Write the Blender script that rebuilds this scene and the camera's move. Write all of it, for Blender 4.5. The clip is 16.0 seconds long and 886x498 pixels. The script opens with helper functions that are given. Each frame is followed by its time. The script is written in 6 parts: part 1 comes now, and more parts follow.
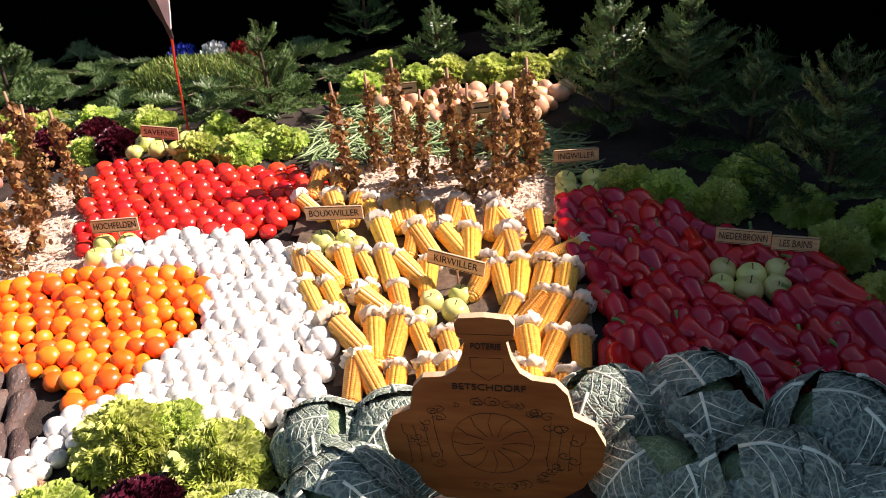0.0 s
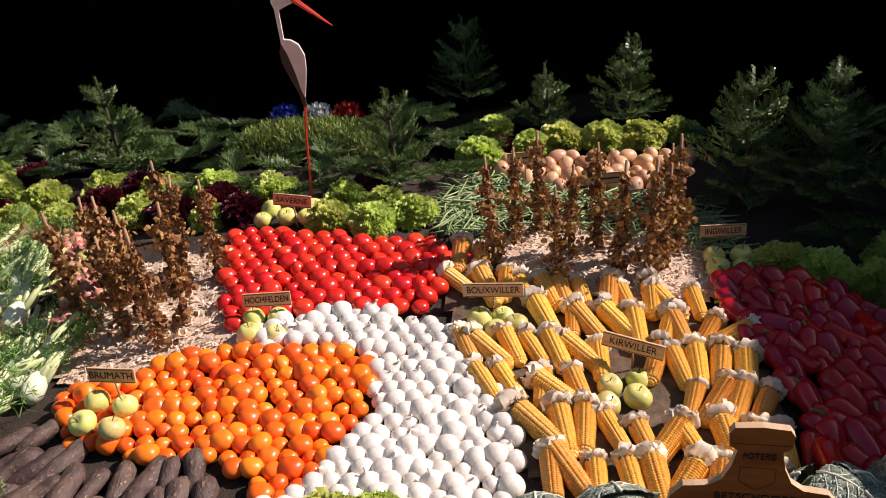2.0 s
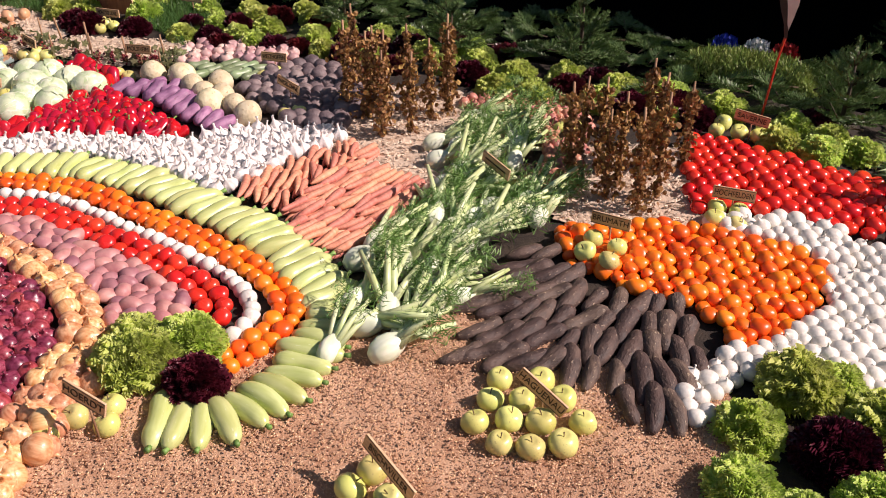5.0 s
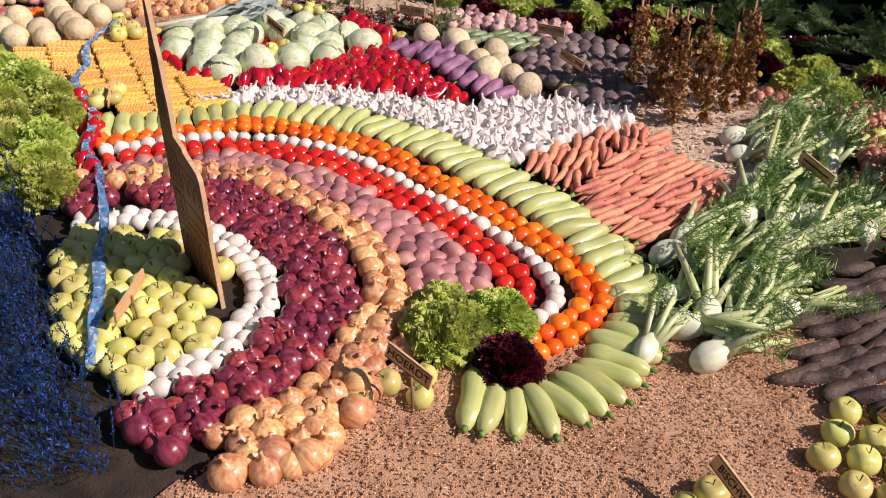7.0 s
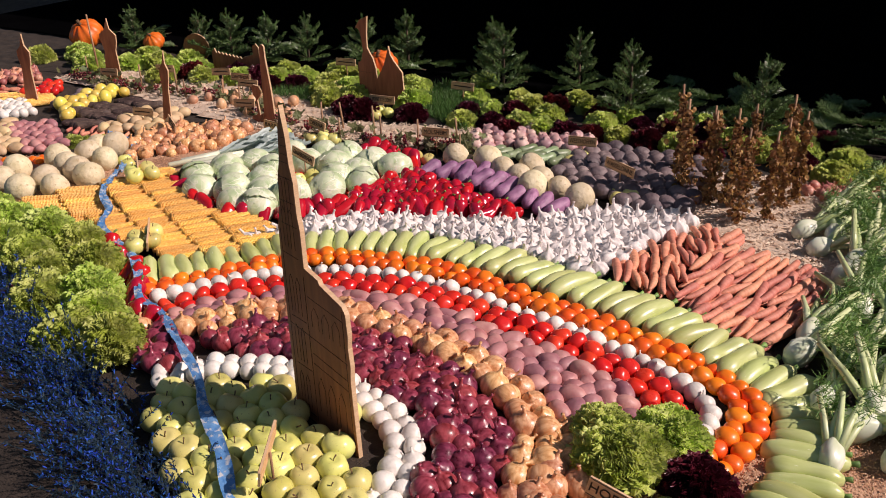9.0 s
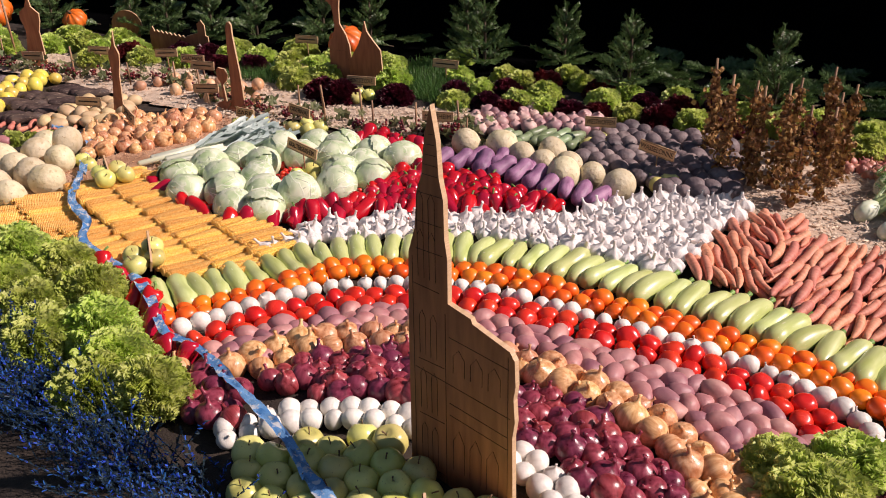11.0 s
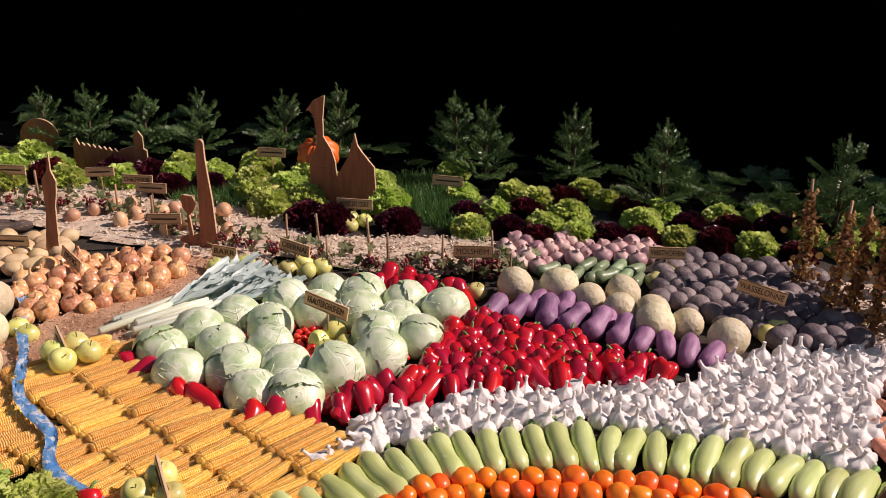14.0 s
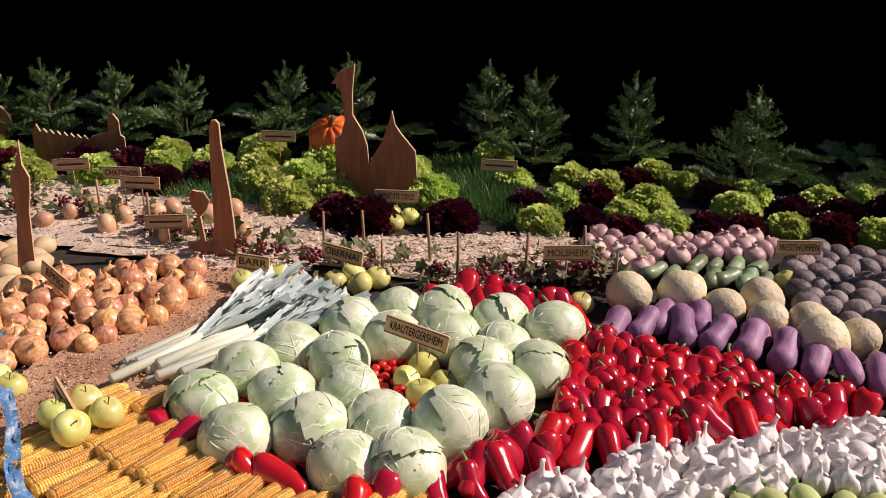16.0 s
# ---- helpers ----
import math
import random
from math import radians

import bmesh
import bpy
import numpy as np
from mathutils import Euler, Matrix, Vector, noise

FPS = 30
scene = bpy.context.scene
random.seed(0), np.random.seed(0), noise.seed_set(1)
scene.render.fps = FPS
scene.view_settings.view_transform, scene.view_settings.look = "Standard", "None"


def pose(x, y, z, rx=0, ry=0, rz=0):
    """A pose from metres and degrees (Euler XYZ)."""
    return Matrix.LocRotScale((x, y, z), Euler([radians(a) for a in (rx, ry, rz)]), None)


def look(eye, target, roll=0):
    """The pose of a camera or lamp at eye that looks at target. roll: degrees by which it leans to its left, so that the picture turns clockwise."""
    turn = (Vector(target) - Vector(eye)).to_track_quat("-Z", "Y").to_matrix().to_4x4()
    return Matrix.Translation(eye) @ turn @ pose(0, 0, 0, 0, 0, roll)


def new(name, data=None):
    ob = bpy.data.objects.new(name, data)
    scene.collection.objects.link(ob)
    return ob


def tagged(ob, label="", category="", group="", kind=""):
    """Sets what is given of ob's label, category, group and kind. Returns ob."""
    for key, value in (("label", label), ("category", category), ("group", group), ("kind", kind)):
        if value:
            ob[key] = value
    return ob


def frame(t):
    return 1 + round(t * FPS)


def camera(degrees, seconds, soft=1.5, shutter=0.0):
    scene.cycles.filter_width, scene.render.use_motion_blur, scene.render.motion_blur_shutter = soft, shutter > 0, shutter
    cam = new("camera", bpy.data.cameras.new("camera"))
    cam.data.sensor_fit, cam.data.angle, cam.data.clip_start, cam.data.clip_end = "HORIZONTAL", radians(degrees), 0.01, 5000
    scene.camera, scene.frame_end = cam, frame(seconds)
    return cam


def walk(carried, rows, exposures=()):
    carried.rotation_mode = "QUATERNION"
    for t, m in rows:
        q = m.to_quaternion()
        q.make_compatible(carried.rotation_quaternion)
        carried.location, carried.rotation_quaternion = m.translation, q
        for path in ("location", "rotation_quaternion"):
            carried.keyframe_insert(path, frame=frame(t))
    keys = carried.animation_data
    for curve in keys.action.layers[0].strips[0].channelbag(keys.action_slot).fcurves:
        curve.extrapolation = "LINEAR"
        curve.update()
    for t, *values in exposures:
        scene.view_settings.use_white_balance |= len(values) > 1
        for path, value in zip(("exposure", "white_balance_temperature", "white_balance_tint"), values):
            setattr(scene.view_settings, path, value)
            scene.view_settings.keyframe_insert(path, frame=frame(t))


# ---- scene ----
cam = camera(53.1, 16.0, 1.0)
PATH = [
    (0, (0.327, -0.084, 1.49), (0.084, 1.582, 0.411), -5.9),
    (0.5, (0.202, -0.059, 1.534), (-0.045, 1.625, 0.483), -4.9),
    (1, (-0.011, -0.048, 1.577), (-0.161, 1.647, 0.526), -4.5),
    (1.5, (-0.153, -0.044, 1.602), (-0.28, 1.665, 0.571), -4.4),
    (2, (-0.173, -0.029, 1.606), (-0.406, 1.685, 0.601), -5.0),
    (2.5, (-0.193, -0.03, 1.621), (-0.52, 1.701, 0.674), -4.9),
    (3, (-0.32, -0.265, 1.738), (-0.622, 1.483, 0.815), -3.6),
    (3.5, (-0.48, -0.601, 1.894), (-0.774, 1.127, 0.93), -3.6),
    (4, (-0.593, -0.651, 1.828), (-0.933, 1.02, 0.784), -2.0),
    (4.5, (-0.686, -0.722, 1.792), (-1.197, 0.867, 0.69), -1.7),
    (5, (-0.732, -0.775, 1.735), (-1.482, 0.721, 0.639), -0.5),
    (5.2, (-0.772, -0.816, 1.733), (-1.556, 0.661, 0.634), 0.5),
    (7.3, (-1.315, -0.916, 1.599), (-2.391, 0.358, 0.494), -1.3),
    (7.5, (-1.371, -0.937, 1.592), (-2.462, 0.343, 0.51), -2.3),
    (8, (-1.531, -0.946, 1.563), (-2.63, 0.359, 0.518), -2.2),
    (8.5, (-1.709, -0.954, 1.529), (-2.758, 0.425, 0.529), -2.6),
    (9, (-1.809, -1.095, 1.501), (-2.775, 0.425, 0.631), -1.7),
    (9.2, (-1.867, -1.129, 1.496), (-2.818, 0.38, 0.591), -2.4),
    (11.3, (-2.585, -0.96, 1.439), (-3.3, 0.664, 0.515), -0.49),
    (11.5, (-2.631, -0.91, 1.445), (-3.377, 0.714, 0.547), -1.05),
    (12, (-2.74, -0.801, 1.463), (-3.498, 0.828, 0.583), 0.27),
    (12.5, (-2.876, -0.707, 1.455), (-3.579, 0.986, 0.653), 1.99),
    (13, (-3.093, -0.661, 1.423), (-3.608, 1.098, 0.624), 0.91),
    (13.5, (-3.255, -0.604, 1.389), (-3.776, 1.16, 0.605), 0.64),
    (14, (-3.399, -0.5, 1.36), (-3.879, 1.286, 0.6), 1.03),
    (14.5, (-3.533, -0.447, 1.383), (-3.96, 1.35, 0.615), 1.36),
    (15, (-3.685, -0.408, 1.336), (-4.001, 1.417, 0.582), 1.28),
    (15.5, (-3.807, -0.39, 1.31), (-4.1, 1.436, 0.551), 0.89),
    (16, (-4.002, 0.0, 1.155), (-4.333, 1.807, 0.365), 1.19),
]
walk(cam, [(t, look(eye, target, roll)) for t, eye, target, roll in PATH],
     [(0, 1.2), (0.5, 0.92), (1.5, 0.55), (3, 0.32), (3.5, 0.35), (5, 0.35), (7.5, 0.0), (8.5, -0.05), (11.5, 0.15), (15, 0.05), (16, 0.1)])

# ---- light ----
SUN_AZ, SUN_EL = math.atan2(0.34, 0.94), radians(38)
world = bpy.data.worlds.new("sky")
scene.world = world
world.use_nodes = True
wn = world.node_tree.nodes
sky = wn.new("ShaderNodeTexSky")
sky.sky_type, sky.sun_disc = "NISHITA", False
sky.sun_elevation, sky.sun_rotation = SUN_EL, math.pi / 2 - SUN_AZ
world.node_tree.links.new(sky.outputs[0], wn["Background"].inputs[0])
wn["Background"].inputs[1].default_value = 0.05
sun = new("sun", bpy.data.lights.new("sun", "SUN"))
sun.data.energy, sun.data.angle, sun.data.color = 5.0, radians(0.53), (1.0, 0.828, 0.772)
sun.matrix_world = look((0, 0, 0), (-math.cos(SUN_AZ) * math.cos(SUN_EL), -math.sin(SUN_AZ) * math.cos(SUN_EL), -math.sin(SUN_EL)))

# ---- helpers ----
rng = random.Random(7)


def G(x, y):
    """Height of the bed: nearly level, with two low mounds."""
    return (0.10 * math.exp(-((x + 3.05) ** 2 + (y - 0.25) ** 2) / 0.72)
            + 0.07 * math.exp(-((x + 1.0) ** 2 + (y - 2.75) ** 2) / 0.5))


def mat(name, c1, c2, rough=0.45, scale=14.0, bump=0.15, bscale=70.0, rnd=0.25, hue=0.0, stretch=(1, 1, 1), coat=0.0,
        translucent=0.0, spots=None, island=False, metal=0.0, spec=0.5, detail=4.0):
    """A surface with large stains, fine relief and a tone of its own for each object."""
    m = bpy.data.materials.new(name)
    m.use_nodes = True
    n, l = m.node_tree.nodes, m.node_tree.links
    p = n["Principled BSDF"]
    tc, mp = n.new("ShaderNodeTexCoord"), n.new("ShaderNodeMapping")
    mp.inputs["Scale"].default_value = stretch
    l.new(tc.outputs["Object"], mp.inputs[0])
    info = n.new("ShaderNodeNewGeometry") if island else n.new("ShaderNodeObjectInfo")
    r = info.outputs["Random Per Island" if island else "Random"]
    off = n.new("ShaderNodeVectorMath")
    off.operation = "ADD"
    sc = n.new("ShaderNodeMath")
    sc.operation = "MULTIPLY"
    sc.inputs[1].default_value = 9.0
    l.new(r, sc.inputs[0])
    l.new(mp.outputs[0], off.inputs[0])
    l.new(sc.outputs[0], off.inputs[1])
    a, b = n.new("ShaderNodeTexNoise"), n.new("ShaderNodeTexNoise")
    a.inputs["Scale"].default_value, b.inputs["Scale"].default_value = scale, bscale
    a.inputs["Detail"].default_value = b.inputs["Detail"].default_value = detail
    l.new(off.outputs[0], a.inputs["Vector"])
    l.new(off.outputs[0], b.inputs["Vector"])
    ramp = n.new("ShaderNodeValToRGB")
    e = ramp.color_ramp.elements
    e[0].position, e[1].position = 0.32, 0.68
    e[0].color, e[1].color = (*c1, 1), (*c2, 1)
    l.new(a.outputs[0], ramp.inputs[0])
    col = ramp.outputs[0]
    if spots:
        sp = n.new("ShaderNodeValToRGB")
        sp.color_ramp.elements[0].position, sp.color_ramp.elements[1].position = spots[1], spots[1] + 0.07
        l.new(b.outputs[0], sp.inputs[0])
        mx = n.new("ShaderNodeMixRGB")
        l.new(sp.outputs[0], mx.inputs[0])
        l.new(col, mx.inputs[1])
        mx.inputs[2].default_value = (*spots[0], 1)
        col = mx.outputs[0]
    hs = n.new("ShaderNodeHueSaturation")
    vr, hr = n.new("ShaderNodeMapRange"), n.new("ShaderNodeMapRange")
    vr.inputs[3].default_value, vr.inputs[4].default_value = 1 - rnd, 1 + rnd
    hr.inputs[3].default_value, hr.inputs[4].default_value = 0.5 - hue, 0.5 + hue
    l.new(r, vr.inputs[0])
    l.new(r, hr.inputs[0])
    l.new(vr.outputs[0], hs.inputs["Value"])
    l.new(hr.outputs[0], hs.inputs["Hue"])
    l.new(col, hs.inputs["Color"])
    l.new(hs.outputs[0], p.inputs["Base Color"])
    rr = n.new("ShaderNodeMapRange")
    rr.inputs[3].default_value, rr.inputs[4].default_value = max(0.03, rough - 0.1), min(1, rough + 0.12)
    l.new(a.outputs[0], rr.inputs[0])
    l.new(rr.outputs[0], p.inputs["Roughness"])
    p.inputs["Metallic"].default_value = metal
    p.inputs["Specular IOR Level"].default_value = spec
    p.inputs["Coat Weight"].default_value = coat
    p.inputs["Coat Roughness"].default_value = 0.12
    if bump:
        bp = n.new("ShaderNodeBump")
        bp.inputs["Strength"].default_value, bp.inputs["Distance"].default_value = bump, 0.004
        l.new(b.outputs[0], bp.inputs["Height"])
        l.new(bp.outputs[0], p.inputs["Normal"])
    if translucent:
        t, mix = n.new("ShaderNodeBsdfTranslucent"), n.new("ShaderNodeMixShader")
        l.new(hs.outputs[0], t.inputs[0])
        mix.inputs[0].default_value = translucent
        l.new(p.outputs[0], mix.inputs[1])
        l.new(t.outputs[0], mix.inputs[2])
        l.new(mix.outputs[0], n["Material Output"].inputs[0])
    return m


def veined(name, dark, pale, vein, scale, width, bump, rough=0.5):
    """A crinkled leaf skin: pale vein net over blistered fields."""
    m = bpy.data.materials.new(name)
    m.use_nodes = True
    n, l = m.node_tree.nodes, m.node_tree.links
    p = n["Principled BSDF"]
    tc, info, off, sc = n.new("ShaderNodeTexCoord"), n.new("ShaderNodeObjectInfo"), n.new("ShaderNodeVectorMath"), n.new("ShaderNodeMath")
    off.operation, sc.operation = "ADD", "MULTIPLY"
    sc.inputs[1].default_value = 5.0
    l.new(info.outputs["Random"], sc.inputs[0])
    l.new(tc.outputs["Object"], off.inputs[0])
    l.new(sc.outputs[0], off.inputs[1])
    ns, warp = n.new("ShaderNodeTexNoise"), n.new("ShaderNodeMixRGB")
    ns.inputs["Scale"].default_value = 16
    l.new(off.outputs[0], ns.inputs["Vector"])
    warp.inputs[0].default_value = 0.05
    l.new(off.outputs[0], warp.inputs[1])
    l.new(ns.outputs["Color"], warp.inputs[2])
    hs = []
    for k, s in enumerate((scale, scale * 2.6)):
        v = n.new("ShaderNodeTexVoronoi")
        v.feature = "DISTANCE_TO_EDGE"
        v.inputs["Scale"].default_value = s
        l.new(warp.outputs[0], v.inputs["Vector"])
        r = n.new("ShaderNodeMapRange")
        r.inputs[2].default_value = width * (1 if k == 0 else 1.6)
        l.new(v.outputs["Distance"], r.inputs[0])
        hs.append(r.outputs[0])
    both = n.new("ShaderNodeMath")
    both.operation = "MULTIPLY"
    l.new(hs[0], both.inputs[0])
    mixk = n.new("ShaderNodeMapRange")
    mixk.inputs[3].default_value = 0.55
    l.new(hs[1], mixk.inputs[0])
    l.new(mixk.outputs[0], both.inputs[1])
    ramp = n.new("ShaderNodeValToRGB")
    ramp.color_ramp.elements[0].position, ramp.color_ramp.elements[1].position = 0.35, 0.65
    ramp.color_ramp.elements[0].color, ramp.color_ramp.elements[1].color = (*dark, 1), (*pale, 1)
    l.new(ns.outputs[0], ramp.inputs[0])
    mx = n.new("ShaderNodeMixRGB")
    mx.inputs[1].default_value = (*vein, 1)
    l.new(both.outputs[0], mx.inputs[0])
    l.new(ramp.outputs[0], mx.inputs[2])
    l.new(mx.outputs[0], p.inputs["Base Color"])
    p.inputs["Roughness"].default_value = rough
    bp = n.new("ShaderNodeBump")
    bp.inputs["Strength"].default_value, bp.inputs["Distance"].default_value = abs(bump), 0.006
    bp.invert = bump < 0
    l.new(both.outputs[0], bp.inputs["Height"])
    l.new(bp.outputs[0], p.inputs["Normal"])
    return m


M = {
    "tomato": mat("red_tomato", (0.66, 0.02, 0.014), (0.78, 0.045, 0.022), 0.24, 9, 0.02, 60, 0.12, 0.004, coat=0.2),
    "orange": mat("orange_tomato", (0.88, 0.14, 0.008), (0.94, 0.21, 0.014), 0.34, 9, 0.02, 60, 0.08, 0.012, coat=0.12),
    "white_onion": mat("white_onion_skin", (0.72, 0.67, 0.6), (0.86, 0.82, 0.75), 0.42, 34, 0.15, 90, 0.12, 0.01, (3, 3, 0.35)),
    "onion": mat("yellow_onion_skin", (0.5, 0.2, 0.075), (0.84, 0.5, 0.27), 0.34, 34, 0.2, 60, 0.2, 0.015, (3, 3, 0.3), coat=0.08),
    "red_onion": mat("red_onion_skin", (0.13, 0.012, 0.026), (0.36, 0.065, 0.105), 0.3, 30, 0.15, 60, 0.35, 0.02, (3, 3, 0.3), coat=0.12),
    "shallot": mat("shallot_skin", (0.42, 0.14, 0.1), (0.62, 0.3, 0.22), 0.42, 26, 0.15, 60, 0.3, 0.02, (3, 3, 0.35)),
    "garlic": mat("garlic_skin", (0.7, 0.62, 0.59), (0.86, 0.81, 0.77), 0.55, 40, 0.25, 120, 0.1, 0.01, (4, 4, 0.5), spots=((0.6, 0.46, 0.46), 0.7)),
    "apple": mat("golden_apple_skin", (0.56, 0.55, 0.14), (0.76, 0.7, 0.26), 0.3, 10, 0.03, 160, 0.14, 0.02, coat=0.15, spots=((0.46, 0.4, 0.14), 0.64)),
    "stem": mat("brown_stem", (0.09, 0.05, 0.025), (0.17, 0.1, 0.05), 0.8, 40, 0.3),
    "green_stem": mat("green_stem", (0.1, 0.2, 0.04), (0.2, 0.34, 0.08), 0.5, 40, 0.2),
    "pepper": mat("red_pepper_skin", (0.4, 0.005, 0.02), (0.56, 0.012, 0.03), 0.18, 10, 0.05, 30, 0.2, 0.006, coat=0.4),
    "long_pepper": mat("long_pepper_skin", (0.42, 0.006, 0.024), (0.62, 0.016, 0.032), 0.2, 12, 0.06, 40, 0.22, 0.008, coat=0.3),
    "zucchini": mat("pale_zucchini_skin", (0.46, 0.52, 0.17), (0.62, 0.67, 0.3), 0.34, 16, 0.05, 60, 0.1, 0.01, (0.4, 2.5, 2.5), coat=0.1, spots=((0.7, 0.74, 0.48), 0.66)),
    "green_zucchini": mat("green_zucchini_skin", (0.16, 0.22, 0.1), (0.3, 0.38, 0.22), 0.4, 16, 0.1, 60, 0.25, 0.012),
    "carrot": mat("carrot_skin", (0.58, 0.2, 0.13), (0.74, 0.32, 0.21), 0.6, 30, 0.35, 70, 0.16, 0.012, (3, 0.8, 0.8), spots=((0.4, 0.16, 0.11), 0.64)),
    "dark_root": mat("dark_root_skin", (0.045, 0.027, 0.024), (0.12, 0.075, 0.06), 0.66, 24, 1.0, 70, 0.3, 0.015, (1, 2, 2), spots=((0.3, 0.22, 0.16), 0.63)),
    "beet": mat("dark_beet_skin", (0.11, 0.08, 0.088), (0.25, 0.185, 0.185), 0.6, 26, 0.8, 90, 0.36, 0.03),
    "turnip": mat("pink_turnip_skin", (0.42, 0.22, 0.24), (0.62, 0.42, 0.38), 0.5, 16, 0.2, 60, 0.25, 0.03),
    "potato": mat("pink_potato_skin", (0.36, 0.14, 0.16), (0.52, 0.25, 0.24), 0.5, 22, 0.3, 70, 0.22, 0.018, spots=((0.34, 0.2, 0.16), 0.68)),
    "pale_potato": mat("yellow_potato_skin", (0.55, 0.38, 0.2), (0.7, 0.52, 0.3), 0.55, 22, 0.3, 70, 0.15, 0.012),
    "purple": mat("purple_skin", (0.22, 0.09, 0.19), (0.4, 0.2, 0.34), 0.55, 24, 0.35, 60, 0.22, 0.016, (0.8, 2, 2), spots=((0.16, 0.1, 0.09), 0.66)),
    "melon": mat("netted_melon_skin", (0.6, 0.5, 0.3), (0.76, 0.66, 0.46), 0.6, 24, 0.9, 55, 0.12, 0.01, spots=((0.48, 0.38, 0.22), 0.6)),
    "squash": mat("tan_squash_skin", (0.58, 0.3, 0.15), (0.74, 0.46, 0.28), 0.42, 12, 0.1, 50, 0.15, 0.012),
    "yellow_squash": mat("yellow_squash_skin", (0.7, 0.52, 0.06), (0.82, 0.66, 0.16), 0.3, 12, 0.1, 50, 0.15, 0.012, coat=0.2),
    "pumpkin": mat("orange_pumpkin_skin", (0.6, 0.07, 0.01), (0.76, 0.14, 0.02), 0.4, 10, 0.3, 50, 0.1, 0.01),
    "cabbage": veined("cabbage_leaf", (0.44, 0.56, 0.3), (0.74, 0.77, 0.57), (0.8, 0.83, 0.66), 7, 0.022, -0.12, 0.4),
    "vein": mat("cabbage_vein", (0.76, 0.79, 0.63), (0.85, 0.87, 0.73), 0.45, 20, 0.1),
    "savoy": veined("savoy_leaf", (0.075, 0.115, 0.095), (0.175, 0.23, 0.18), (0.42, 0.49, 0.38), 42, 0.13, 0.9),
    "savoy_heart": veined("savoy_heart_leaf", (0.16, 0.24, 0.09), (0.28, 0.37, 0.16), (0.45, 0.53, 0.32), 34, 0.07, 0.6),
    "lettuce": mat("green_lettuce_leaf", (0.54, 0.67, 0.11), (0.79, 0.85, 0.31), 0.45, 16, 0.3, 80, 0.12, 0.012, translucent=0.42),
    "red_lettuce": mat("red_lettuce_leaf", (0.045, 0.006, 0.012), (0.14, 0.016, 0.03), 0.3, 16, 0.3, 80, 0.3, 0.02, translucent=0.15),
    "fir": mat("fir_needles", (0.048, 0.1, 0.03), (0.15, 0.22, 0.07), 0.34, 8, 0.0, 50, 0.35, 0.02, translucent=0.1, island=True),
    "moss": mat("hedge_leaves", (0.13, 0.2, 0.035), (0.36, 0.42, 0.12), 0.5, 6, 0.0, 50, 0.4, 0.02, translucent=0.2, island=True),
    "grass": mat("chive_blades", (0.05, 0.13, 0.03), (0.12, 0.22, 0.05), 0.4, 6, 0.0, 50, 0.3, 0.02, translucent=0.2, island=True),
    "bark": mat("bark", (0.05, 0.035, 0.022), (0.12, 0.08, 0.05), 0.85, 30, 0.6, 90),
    "stake": mat("wooden_stake", (0.28, 0.15, 0.08), (0.42, 0.25, 0.14), 0.7, 20, 0.3, 90, 0.2, 0, (4, 4, 0.4)),
    "hop": mat("dried_hop_leaf", (0.15, 0.07, 0.024), (0.5, 0.28, 0.1), 0.7, 20, 0.3, 80, 0.45, 0.02, translucent=0.2, island=True),
    "husk": mat("corn_husk", (0.7, 0.58, 0.44), (0.88, 0.8, 0.66), 0.6, 18, 0.35, 60, 0.2, 0.012, (0.4, 4, 4), translucent=0.2),
    "kernel": mat("corn_kernels", (0.78, 0.37, 0.045), (0.9, 0.55, 0.13), 0.36, 120, 0.1, 90, 0.14, 0.012),
    "yellow_kernel": mat("yellow_corn_kernels", (0.86, 0.47, 0.09), (0.96, 0.7, 0.27), 0.42, 130, 0.1, 90, 0.14, 0.01),
    "cob": mat("corn_cob", (0.6, 0.45, 0.28), (0.7, 0.56, 0.38), 0.8, 30, 0.3),
    "fennel": mat("fennel_bulb", (0.62, 0.68, 0.45), (0.82, 0.84, 0.7), 0.35, 14, 0.1, 60, 0.08, 0.01, (0.5, 3, 3)),
    "stalk": mat("fennel_stalk", (0.46, 0.56, 0.22), (0.7, 0.76, 0.45), 0.36, 14, 0.1, 60, 0.12, 0.01, (0.5, 3, 3)),
    "frond": mat("fennel_frond", (0.09, 0.19, 0.03), (0.2, 0.35, 0.085), 0.5, 10, 0.0, 50, 0.3, 0.02, translucent=0.15, island=True),
    "leek_white": mat("leek_shaft", (0.68, 0.7, 0.5), (0.82, 0.82, 0.68), 0.35, 14, 0.1, 60, 0.08, 0.01, (0.5, 3, 3)),
    "leek_leaf": mat("leek_leaf", (0.32, 0.4, 0.37), (0.58, 0.65, 0.6), 0.42, 14, 0.1, 60, 0.2, 0.02, (0.4, 3, 3)),
    "bean": mat("green_bean", (0.18, 0.28, 0.1), (0.4, 0.48, 0.25), 0.42, 10, 0, 60, 0.3, 0.01, island=True),
    "sign": mat("sign_wood", (0.62, 0.34, 0.15), (0.78, 0.5, 0.27), 0.55, 20, 0.1, 90, 0.08, 0.004, (1, 4, 8)),
    "board": mat("plywood_board", (0.26, 0.085, 0.038), (0.42, 0.155, 0.07), 0.5, 9, 0.12, 60, 0.08, 0.004, (6, 1, 0.8)),
    "light_board": mat("light_plywood_board", (0.32, 0.085, 0.013), (0.46, 0.15, 0.028), 0.5, 9, 0.12, 60, 0.08, 0.004, (1, 1, 6)),
